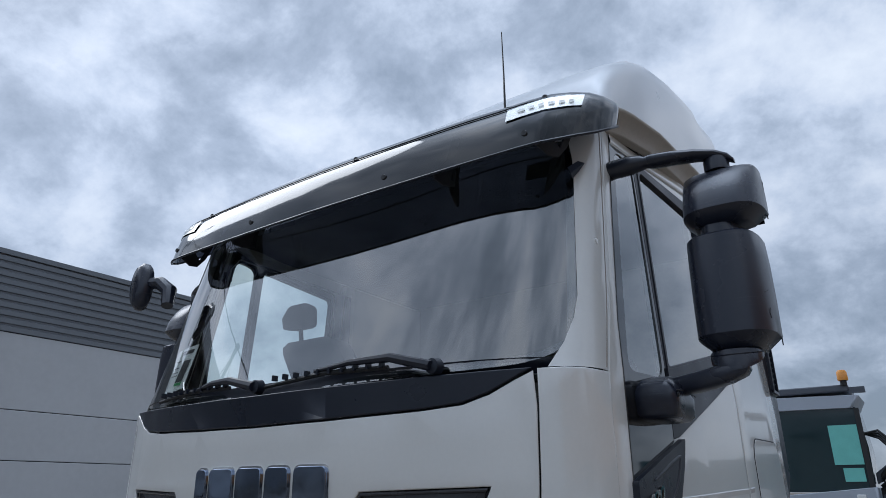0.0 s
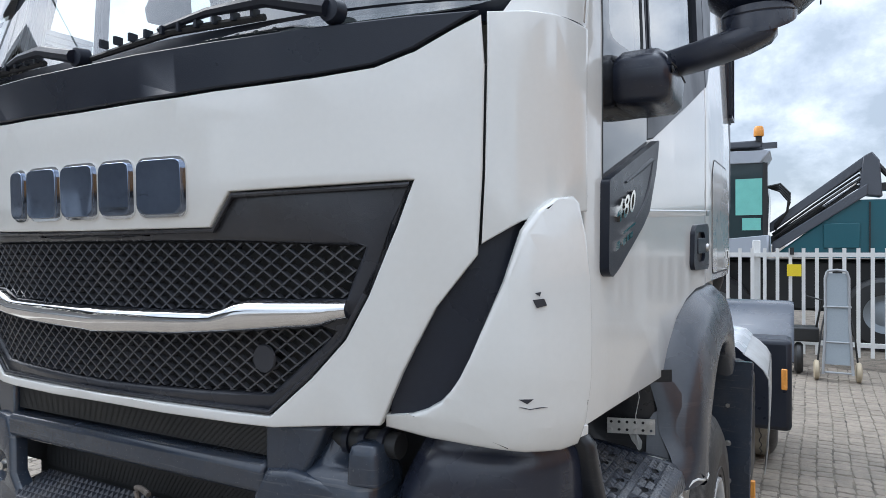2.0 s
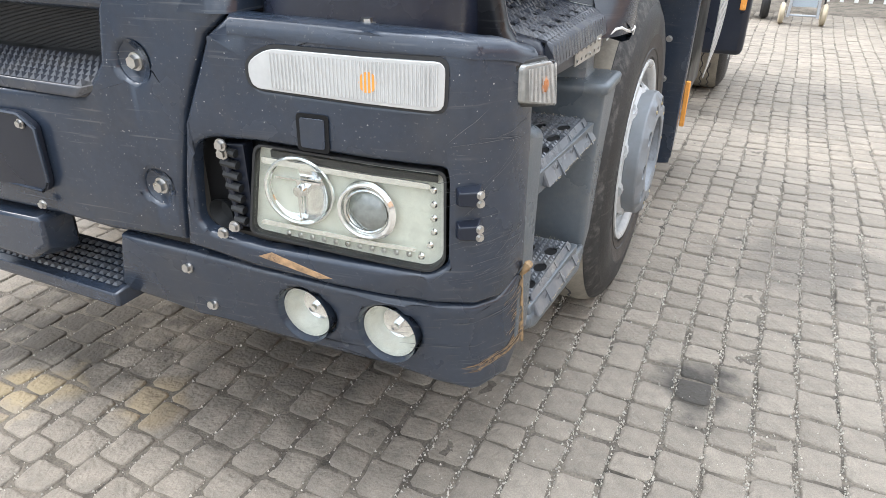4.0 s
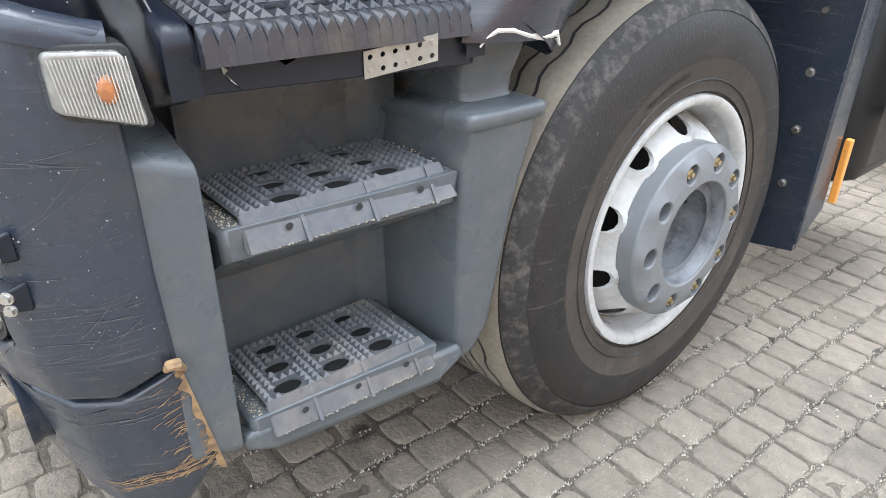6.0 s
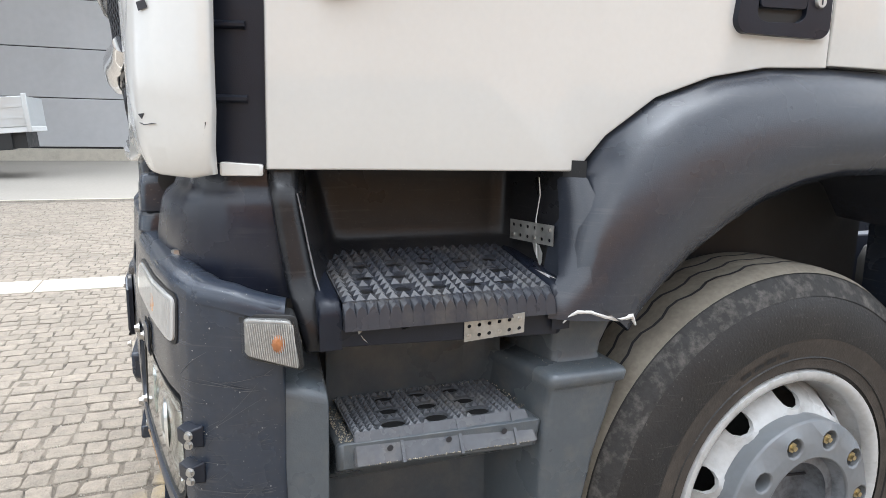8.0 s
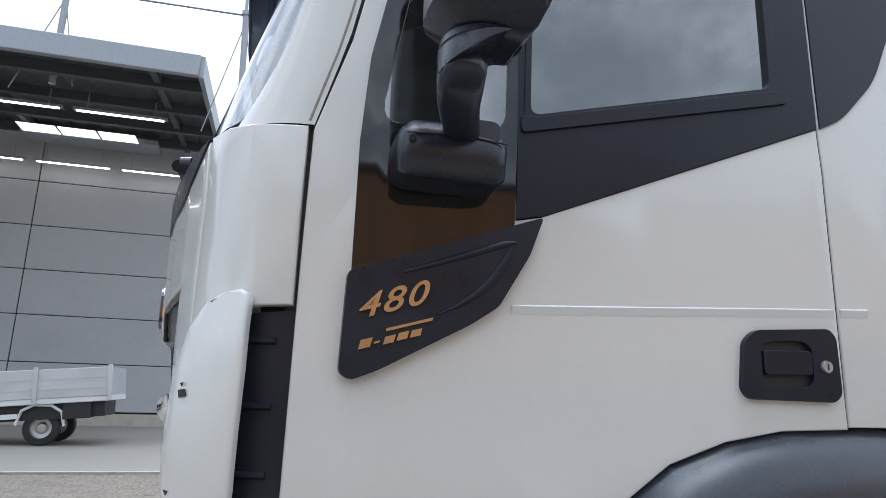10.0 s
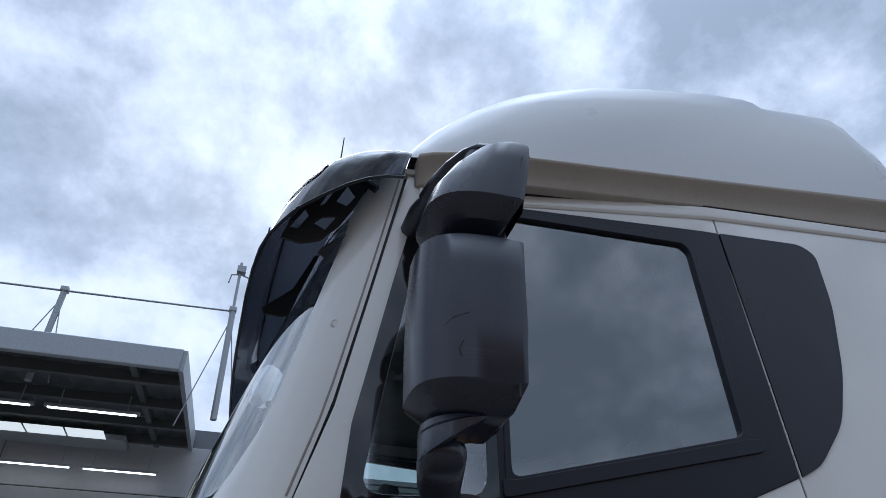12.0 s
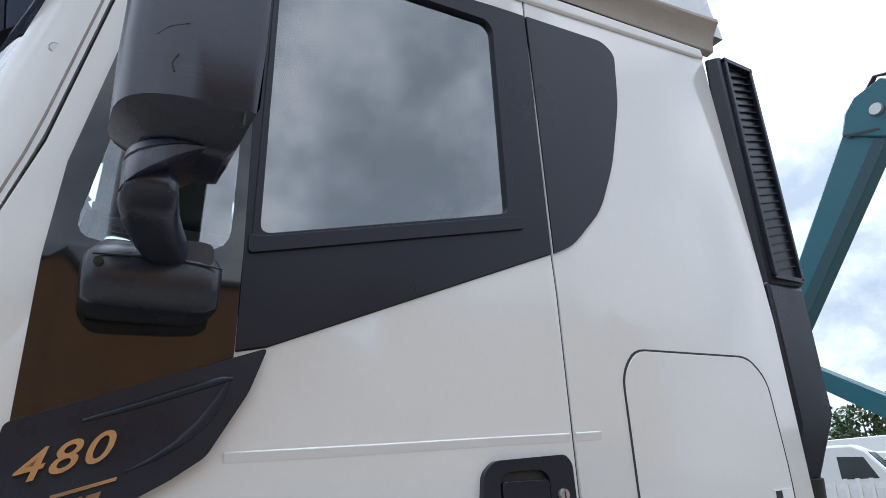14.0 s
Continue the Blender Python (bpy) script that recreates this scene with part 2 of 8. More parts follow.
RUBBER = mat("rubber", (0.018, 0.018, 0.019), 0.6, vary=0.12, scale=8, bump=0.2, bump_scale=200)
TYRE = mat("tyre_rubber", (0.018, 0.0178, 0.018), 0.55, vary=0.22, scale=5, bump=0.35, bump_scale=160, dirt=(0.070, 0.062, 0.052), dirt_amount=0.20, dirt_scale=9, scratch=0.35, scratch_colour=(0.16, 0.15, 0.14))
TREADDUST = mat("dusty_tread", (0.27, 0.245, 0.20), 0.88, vary=0.2, scale=9, bump=0.4, bump_scale=120, dirt=(0.12, 0.105, 0.09), dirt_amount=0.45, dirt_scale=7)
SCUFFED = mat("scuffed_shoulder", (0.028, 0.0275, 0.027), 0.7, vary=0.3, scale=12, bump=0.6, bump_scale=60, dirt=(0.22, 0.205, 0.185), dirt_amount=0.5, dirt_scale=34)
GRILLE = mat("grille_plastic", (0.030, 0.032, 0.040), 0.26, vary=0.08, scale=6, bump=0.10, bump_scale=450, dirt=(0.07, 0.068, 0.066), dirt_amount=0.3, dirt_scale=5)
MESHGREY = mat("grille_mesh_plastic", (0.060, 0.064, 0.074), 0.38, vary=0.10, scale=10, dirt=(0.11, 0.105, 0.10), dirt_amount=0.35, dirt_scale=6)
SCRATCH = mat("scratched_plastic", (0.105, 0.11, 0.115), 0.75, vary=0.35, scale=60)
SANDGRIT = mat("sand_grit", (0.42, 0.37, 0.29), 0.9, vary=0.2, scale=30, per_island=0.4)
RIM = mat("rim_paint", (0.52, 0.53, 0.53), 0.30, vary=0.10, scale=6, dirt=(0.26, 0.245, 0.22), dirt_amount=0.45, dirt_scale=22)
HUBDIRT = mat("dirty_hub", (0.20, 0.215, 0.235), 0.42, vary=0.2, scale=14, dirt=(0.03, 0.03, 0.034), dirt_amount=0.95, dirt_scale=16)
HUBGREY = mat("hub_grey", (0.185, 0.20, 0.215), 0.45, vary=0.1, scale=9, dirt=(0.16, 0.15, 0.14), dirt_amount=0.5, dirt_scale=10)
CHROME = mat("chrome", (0.82, 0.82, 0.83), 0.08, 1.0, vary=0.03, scale=6, rough_vary=0.05)
DARKCHROME = mat("dark_chrome", (0.20, 0.24, 0.32), 0.1, 1.0, vary=0.1, scale=10)
ZINC = mat("zinc_bolt", (0.55, 0.54, 0.52), 0.35, 1.0, vary=0.15, scale=30)
BRASS = mat("brass_nut", (0.55, 0.46, 0.28), 0.4, 1.0, vary=0.2, scale=40)
GALV = mat("galvanised_plate", (0.50, 0.50, 0.48), 0.45, 0.8, vary=0.2, scale=25, dirt=(0.3, 0.27, 0.22), dirt_amount=0.4, dirt_scale=15)
# white flared edge in beige: the warm light it reflects is its colour
BEIGE = mat("beige_reflection", (0.40, 0.365, 0.315), 0.5, vary=0.08, scale=4, dirt=(0.28, 0.25, 0.21), dirt_amount=0.3)
WINDSCREEN = glass("windscreen_glass", (0.95, 1.0, 0.98), 0.998, ior=3.4)
FARGLASS = glass("far_side_glass", (0.93, 1.0, 0.97), 0.995, ior=1.7)
SIDEGLASS = glass("side_glass", (0.84, 0.97, 0.93), 0.99, ior=3.3)
SMOKE = glass("smoked_visor", (0.030, 0.034, 0.045), 0.92, 0.06, ior=1.62)
CLEAR = glass("lamp_lens", (0.97, 0.98, 0.97), 0.995, 0.05, ior=1.35)
REFLECTOR = mat("lamp_reflector", (0.88, 0.89, 0.87), 0.16, 0.8, vary=0.1, scale=20)
LAMPBODY = mat("lamp_body", (0.88, 0.89, 0.85), 0.3, 0.0, vary=0.1, scale=12)
AMBER = mat("amber_lens", (0.80, 0.34, 0.07), 0.2, vary=0.1, scale=20)
INTERIOR = mat("cab_trim", (0.035, 0.035, 0.038), 0.7, vary=0.1, scale=5)
SEATCLOTH = mat("seat_cloth", (0.05, 0.052, 0.06), 0.9, vary=0.15, scale=20, bump=0.3, bump_scale=300)
LINER = mat("cab_liner", (0.42, 0.41, 0.39), 0.85, vary=0.08, scale=5)
PAPER = mat("paper", (0.78, 0.79, 0.78), 0.7, vary=0.03)
INK = mat("ink", (0.03, 0.03, 0.035), 0.7, vary=0.05)
GREENINK = mat("green_ink", (0.05, 0.35, 0.10), 0.7, vary=0.05)
GROOVESHADE = mat("groove_shade", (0.30, 0.27, 0.235), 0.7, vary=0.2, scale=20)
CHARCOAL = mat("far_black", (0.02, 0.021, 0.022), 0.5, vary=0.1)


# ---- modelling helpers ----
def part(name, bm, material, parent=None, label="", bevel=0.0, angle=35, flat=False, segments=2):
    """Links a bmesh as one mesh object under a thing or under a part."""
    me = bpy.data.meshes.new(name)
    bm.normal_update()
    bm.to_mesh(me)
    bm.free()
    if not flat:
        me.shade_smooth()
        me.set_sharp_from_angle(angle=radians(angle))
    for one in material if isinstance(material, (list, tuple)) else (material,):
        me.materials.append(one)
    ob = new(name, me)
    if parent:
        ob.parent = parent
        ob.matrix_parent_inverse = parent.matrix_world.inverted() if parent.type == "EMPTY" else Matrix()
    if label:
        tagged(ob, label)
    if bevel:
        b = ob.modifiers.new("edge", "BEVEL")
        b.width, b.segments, b.limit_method, b.angle_limit = bevel, segments, "ANGLE", radians(40)
    return ob


def thing(name, label, category, at=(0, 0, 0), group="", kind=""):
    ob = new(name)
    ob.location = at
    ob.empty_display_size = 0.2
    bpy.context.view_layer.update()
    return tagged(ob, label, category, group, kind)


def flatfill(outer, holes=(), cuts_u=(), cuts_v=()):
    """A flat sheet in (u, v) with holes, cut along lines so that it can follow a curve."""
    bm = bmesh.new()
    edges = []
    for loop in (outer, *holes):
        vs = [bm.verts.new((u, v, 0)) for u, v in loop]
        edges += [bm.edges.new((vs[i], vs[(i + 1) % len(vs)])) for i in range(len(vs))]
    bmesh.ops.triangle_fill(bm, use_beauty=True, use_dissolve=False, edges=edges)
    for axis, cuts in ((0, cuts_u), (1, cuts_v)):
        for c in cuts:
            co, no = [0, 0, 0], [0, 0, 0]
            co[axis], no[axis] = c, 1
            bmesh.ops.bisect_plane(bm, geom=bm.verts[:] + bm.edges[:] + bm.faces[:], plane_co=co, plane_no=no, dist=1e-5)
    return bm


def skin(outer, holes, surf, off, thick, cuts_u=(), cuts_v=(), rim=0.0):
    """A sheet of that thickness laid on surf(u, v, offset); rim: the radius of its rounded edges."""
    bm = flatfill(outer, holes, cuts_u, cuts_v)
    faces = bm.faces[:]
    if rim:
        for v in bm.verts:
            v.co.z = -rim
        last = 0.0
        for k in (1, 2, 3):
            q = math.pi / 6 * k
            wide, deep = rim * (1 - math.cos(q)), rim * (1 - math.sin(q))
            bmesh.ops.inset_region(bm, faces=faces, thickness=wide - last, use_even_offset=False, use_boundary=True)
            last = wide
            for v in {v for f in faces for v in f.verts}:
                v.co.z = -deep
        edges = [e for e in bm.edges if len(e.link_faces) == 1]
        extra = bmesh.ops.extrude_edge_only(bm, edges=edges)
        for v in [g for g in extra["geom"] if isinstance(g, bmesh.types.BMVert)]:
            v.co.z = -max(thick, rim * 1.2)
        for v in bm.verts:
            u, w, h = v.co
            v.co = surf(u, w, off + h)
        bmesh.ops.recalc_face_normals(bm, faces=bm.faces[:])
        return bm
    extra = bmesh.ops.extrude_face_region(bm, geom=faces)
    top = [g for g in extra["geom"] if isinstance(g, bmesh.types.BMVert)]
    for v in top:
        v.co.z = 1.0
    for v in bm.verts:
        u, w, h = v.co
        v.co = surf(u, w, off if h > 0.5 else off - thick)
    bmesh.ops.recalc_face_normals(bm, faces=bm.faces[:])
    return bm


def loft(rows, closed=False, caps=False, loop=False):
    """A skin through rows of points. closed: each row is a ring; loop: the last row joins the first."""
    bm = bmesh.new()
    grid = [[bm.verts.new(p) for p in row] for row in rows]
    n = len(rows[0])
    pairs = list(zip(grid, grid[1:])) + ([(grid[-1], grid[0])] if loop else [])
    for a, b in pairs:
        for i in range(n if closed else n - 1):
            j = (i + 1) % n
            bm.faces.new((a[i], a[j], b[j], b[i]))
    if caps:
        bm.faces.new(grid[0]); bm.faces.new(grid[-1])
    bmesh.ops.recalc_face_normals(bm, faces=bm.faces[:])
    return bm


def sheet(rows, thick):
    """A loft given a thickness along its normals."""
    bm = loft(rows)
    bmesh.ops.solidify(bm, geom=bm.faces[:], thickness=thick)
    return bm


def box(x0, x1, y0, y1, z0, z1):
    bm = bmesh.new()
    bmesh.ops.create_cube(bm, size=1, matrix=Matrix.Translation(((x0 + x1) / 2, (y0 + y1) / 2, (z0 + z1) / 2)) @ Matrix.Diagonal((x1 - x0, y1 - y0, z1 - z0, 1)))
    return bm


def hull(points):
    bm = bmesh.new()
    vs = [bm.verts.new(p) for p in points]
    bmesh.ops.convex_hull(bm, input=vs)
    return bm


def merge(*parts):
    """Joins bmeshes into the first."""
    first = parts[0]
    for other in parts[1:]:
        me = bpy.data.meshes.new("tmp")
        other.to_mesh(me)
        other.free()
        first.from_mesh(me)
        bpy.data.meshes.remove(me)
    return first


def tube(points, radius, seg=8):
    """A round bar along points; radius may be a list."""
    pts = [Vector(p) for p in points]
    rad = radius if isinstance(radius, (list, tuple)) else [radius] * len(pts)
    rows = []
    for i, p in enumerate(pts):
        d = (pts[min(i + 1, len(pts) - 1)] - pts[max(i - 1, 0)]).normalized()
        side = d.cross(Vector((0, 0, 1)) if abs(d.z) < 0.9 else Vector((1, 0, 0))).normalized()
        up = side.cross(d)
        rows.append([p + (side * math.cos(a) + up * math.sin(a)) * rad[i] for a in (2 * math.pi * k / seg for k in range(seg))])
    return loft(rows, closed=True, caps=True)


def lathe(profile, centre, axis=0, seg=48, closed=False):
    """Turns (radius, along) pairs about an axis through centre."""
    rows = []
    for r, a in profile:
        row = []
        for k in range(seg):
            t = 2 * math.pi * k / seg
            p = [0, 0, 0]
            p[axis], p[(axis + 1) % 3], p[(axis + 2) % 3] = a, r * math.cos(t), r * math.sin(t)
            row.append(Vector(p) + Vector(centre))
        rows.append(row)
    return loft(rows, closed=True, loop=closed)


def bolt(name, at, way, r, parent, material, height=None):
    """A hexagon bolt head on a washer."""
    way = Vector(way).normalized()
    h = height or r * 0.8
    m = Matrix.Translation(Vector(at)) @ way.to_track_quat("Z", "Y").to_matrix().to_4x4()
    bm = bmesh.new()
    bmesh.ops.create_cone(bm, cap_ends=True, segments=14, radius1=r * 1.35, radius2=r * 1.3, depth=r * 0.3, matrix=m @ Matrix.Translation((0, 0, r * 0.15)))
    bmesh.ops.create_cone(bm, cap_ends=True, segments=6, radius1=r, radius2=r * 0.92, depth=h, matrix=m @ Matrix.Translation((0, 0, r * 0.3 + h / 2)))
    return part(name, bm, material, parent, flat=True)


def lerp(x, xs, ys):
    return float(np.interp(x, xs, ys))


def rounded(points, r, seg=4):
    """A polygon with its corners rounded."""
    out = []
    n = len(points)
    for i in range(n):
        p, a, b = Vector(points[i]), Vector(points[i - 1]), Vector(points[(i + 1) % n])
        ra = min(r, (a - p).length * 0.45, (b - p).length * 0.45)
        s, e = p + (a - p).normalized() * ra, p + (b - p).normalized() * ra
        for k in range(seg + 1):
            t = k / seg
            out.append(tuple((1 - t) ** 2 * s + 2 * t * (1 - t) * p + t * t * e))
    return out


def steps(a, b, d):
    n = max(1, round((b - a) / d))
    return [a + (b - a) * i / n for i in range(1, n)]


def lin(a, b, n):
    return [a + (b - a) * i / (n - 1) for i in range(n)]


# ---- the truck's main surfaces ----
PLAN_X = [0, .2, .4, .6, .8, .93, 1.0, 1.04, 1.06, 1.066, 1.070]
PLAN_Y = [.012, .018, .038, .075, .130, .177, .217, .272, .342, .382, .50]
PLAN_S = [0, .2, .4, .6, .8, .93, 1.0106, 1.0786, 1.1514, 1.1918, 1.31]


def lean(z):
    return lerp(z, [1.2, 1.33, 1.75, 2.1, 2.2], [.075, .062, .015, .008, .012])


def front(s, z, off=0.0):
    """The cab's front, s metres from the middle along its plan; off: metres outwards."""
    a = min(abs(s), 1.30)
    sign = 1 if s >= 0 else -1
    x, y = lerp(a, PLAN_S, PLAN_X), lerp(a, PLAN_S, PLAN_Y)
    x2, y2 = lerp(a + .03, PLAN_S, PLAN_X), lerp(a + .03, PLAN_S, PLAN_Y)
    x1, y1 = lerp(max(a - .03, 0), PLAN_S, PLAN_X), lerp(max(a - .03, 0), PLAN_S, PLAN_Y)
    t = Vector((x2 - x1, y2 - y1)).normalized()
    y += lean(z) * max(0.0, 1 - max(0.0, a - .6) / .4)
    return Vector((sign * (x + t.y * off), y - t.x * off, z))


def side(y, z, off=0.0, sign=1):
    """The cab's side."""
    x = 1.066 + .085 * (y - .36) if y < 1.53 else 1.1655 + .012 * (y - 1.53)
    return Vector((sign * (x - max(0.0, z - 2.1) * .045 + off), y, z))


def side_l(y, z, off=0.0):
    return side(y, z, off)


def side_r(y, z, off=0.0):
    return side(y, z, off, -1)


BUMP_X = [0, .2, .48, .72, .95, 1.05, 1.12, 1.16, 1.175]
BUMP_Y = [.06, .068, .095, .125, .165, .19, .225, .29, .37]
BUMP_S = [0, .2002, .4815, .7234, .9569, 1.06, 1.1383, 1.2146, 1.296]


def bump(s, z, off=0.0):
    """The bumper's face along its plan."""
    a = min(abs(s), 1.296)
    sign = 1 if s >= 0 else -1
    x, y = lerp(a, BUMP_S, BUMP_X), lerp(a, BUMP_S, BUMP_Y)
    x2, y2 = lerp(a + .03, BUMP_S, BUMP_X), lerp(a + .03, BUMP_S, BUMP_Y)
    x1, y1 = lerp(max(a - .03, 0), BUMP_S, BUMP_X), lerp(max(a - .03, 0), BUMP_S, BUMP_Y)
    t = Vector((x2 - x1 + 1e-6, y2 - y1)).normalized()
    y += lerp(z, [.4, .62, .7, 1.05, 1.16], [.05, .012, 0, 0, .008])
    return Vector((sign * (x + t.y * off), y - t.x * off, z))


def mirrored(half):
    """A right half outline from the top middle down to the bottom middle, made whole."""
    return half + [(-u, v) for u, v in reversed(half) if u > 1e-6]


def screen(x, z, off=0.0):
    """The windscreen's surface."""
    a = abs(x)
    y = .075 + (.27 + .085 * max(0.0, 1 - a * a)) * (z - 2.08) + .07 * a * a + .094 * a ** 6 + .004 * a ** 16
    return Vector((x, y - off, z))


truck = thing("tractor_truck", "white tractor truck with a dark grey bumper on block paving", "truck", (0, 1.5, 0))

# front panel with the grille's opening
CUT_X = [i * .1 for i in range(-11, 12)]
GRILLE_OPEN = mirrored([(0, 1.697), (.378, 1.70), (.428, 1.771), (.81, 1.783), (.778, 1.702), (.715, 1.567), (.662, 1.48), (.581, 1.398), (.48, 1.312), (.07, 1.318), (0, 1.318)])
FRONT_OUT = mirrored([(0, 1.965), (.309, 1.970), (.611, 1.982), (.738, 1.994), (.812, 2.018), (.882, 2.056), (.928, 2.078), (.934, 1.986), (.929, 1.789), (.920, 1.644), (.844, 1.547), (.774, 1.418), (.725, 1.315), (.486, 1.289), (0, 1.297)])
front_panel = part("front_panel", skin(FRONT_OUT, [GRILLE_OPEN], front, 0.012, .03, CUT_X, [1.5, 1.65, 1.8, 1.9], rim=.0045), WHITE, truck)

# black band under the windscreen
BAND = mirrored([(0, 2.068), (.40, 2.072), (.662, 2.079), (.925, 2.086), (.877, 2.060), (.81, 2.024), (.736, 2.000), (.611, 1.988), (.309, 1.976), (0, 1.971)])
part("cowl_band", skin(BAND, [], front, .014, .05, CUT_X, []), DARK, truck, "black plastic cowl under the windscreen", bevel=.005)
cowl = [[screen(x, 2.085 + .03 * k, -.02 * k) + Vector((0, .02 * k, 0)) for x in lin(-.98, .98, 25)] for k in (0, 1)]
part("cowl_top", loft([[front(s, 2.07, .0) for s in lin(-.95, .95, 25)], [front(s, 2.08, -.05) for s in lin(-.95, .95, 25)], [screen(x, 2.12, .005) for x in lin(-1.0, 1.0, 25)]]), DARK, truck)

# grille surround, meshes and the chrome bar
MESH_UP = mirrored([(0, 1.672), (.39, 1.672), (.706, 1.661), (.660, 1.558), (.44, 1.552), (.38, 1.528), (0, 1.522)])
MESH_LOW = mirrored([(0, 1.466), (.268, 1.474), (.60, 1.500), (.634, 1.492), (.477, 1.356), (0, 1.345)])
grille = part("grille_surround", skin([(u * .998, v) for u, v in GRILLE_OPEN], [MESH_UP, MESH_LOW], front, -.004, .05, CUT_X, [1.4, 1.6], rim=.012), GRILLE, truck, "black plastic grille frame")
LIP = mirrored([(0, 1.692), (.382, 1.694), (.432, 1.764), (.800, 1.775), (.768, 1.702), (.706, 1.570), (.653, 1.484), (.574, 1.404), (.476, 1.320), (.07, 1.325), (0, 1.325)])
part("grille_lip", tube([front(u, v, .004) for u, v in LIP + LIP[:1]], .0055, 8), GRILLE, grille)


def inside(poly, u, v):
    hit = False
    n = len(poly)
    for i in range(n):
        (a, b), (c, d) = poly[i - 1], poly[i]
        if (b > v) != (d > v) and u < a + (v - b) / (d - b) * (c - a):
            hit = not hit
    return hit


def lattice(poly, step_u, slope, off, width, depth):
    """Crossing ribs clipped to a polygon, laid on the front."""
    bm = bmesh.new()
    lo, hi = min(v for _, v in poly), max(v for _, v in poly)
    for way in (1, -1):
        c = -1.4
        while c < 1.4:
            run, last = [], None
            for k in range(41):
                v = lo + (hi - lo) * k / 40
                u = c + way * (v - lo) / slope
                if inside(poly, u, v):
                    run.append((u, v))
            if len(run) > 2:
                keep = [run[0], run[len(run) // 2], run[-1]]
                rows = []
                for u, v in keep:
                    w = width / 2
                    rows.append([front(u - w, v, off), front(u + w, v, off), front(u + w * 1.5, v, off - depth), front(u - w * 1.5, v, off - depth)])
                g = [[bm.verts.new(p) for p in r] for r in rows]
                for a, b in zip(g, g[1:]):
                    for i in range(4):
                        bm.faces.new((a[i], a[(i + 1) % 4], b[(i + 1) % 4], b[i]))
            c += step_u
    bmesh.ops.recalc_face_normals(bm, faces=bm.faces[:])
    return bm


part("upper_mesh", lattice(MESH_UP, .0400, .75, -.010, .0055, .014), MESHGREY, grille, "black diamond mesh")
part("lower_mesh", lattice(MESH_LOW, .0400, .75, -.010, .0055, .014), MESHGREY, grille, "black diamond mesh")
part("grille_backing", skin(mirrored([(0, 1.70), (.74, 1.69), (.66, 1.5), (.52, 1.34), (0, 1.33)]), [], front, -.042, .01, CUT_X, []), CHARCOAL, grille)
bar_rows = []
for x in lin(-.668, .668, 45):
    a = abs(x)
    top = lerp(a, [0, .365, .435, .66], [1.522, 1.527, 1.551, 1.556])
    low = lerp(a, [0, .27, .60, .66], [1.462, 1.472, 1.500, 1.520])
    mid, h = (top + low) / 2, (top - low) / 2
    bar_rows.append([front(x, mid + h * math.sin(t), .004 + .022 * math.cos(t)) for t in (2 * math.pi * k / 14 for k in range(14))])
part("chrome_bar", loft(bar_rows, closed=True, caps=True), CHROME, grille, "chrome grille bar")
part("towing_cap", lathe([(0, -.004), (.028, -.004), (.030, 0), (.026, .004), (0, .006)], front(.47, 1.43, -.005), 1, 20), GRILLE, grille)

# emblem on the front: plain chrome blocks
for a, b in ((-.275, -.215), (-.195, -.075), (-.055, .060), (.080, .178), (.200, .322)):
    shape = rounded([(a, 1.728), (b, 1.728), (b, 1.843), (a, 1.843)], .022)
    block = part("emblem_block", skin(shape, [], front, .024, .012, [a + (b - a) / 2], []), DARKCHROME, front_panel, "dark chrome emblem block", bevel=.004)
    rim = rounded([(a - .006, 1.722), (b + .006, 1.722), (b + .006, 1.849), (a - .006, 1.849)], .026)
    part("emblem_rim", skin(rim, [], front, .016, .006, [a + (b - a) / 2], []), CHROME, front_panel)

# corner panels, air slots and lower corner fairings on both sides
FAIR_EDGE = [(.994, 1.688), (.963, 1.598), (.924, 1.506), (.905, 1.458), (.886, 1.420), (.868, 1.393), (.848, 1.371), (.822, 1.354), (.79, 1.342), (.732, 1.334), (.727, 1.306), (.825, 1.296), (.979, 1.292), (1.06, 1.288), (1.092, 1.295), (1.100, 1.40), (1.102, 1.60), (1.098, 1.74), (1.085, 1.752), (1.05, 1.746), (1.02, 1.725)]


def fairing(u, v, off):
    s = 1 if u >= 0 else -1
    lift = lerp(abs(u), [.74, .85, .97, 1.1], [.0, .022, .050, .060]) + lerp(v, [1.29, 1.33, 1.45, 1.65, 1.75], [-.022, -.004, .008, .0, -.022])
    return front(u, v, off + lift)


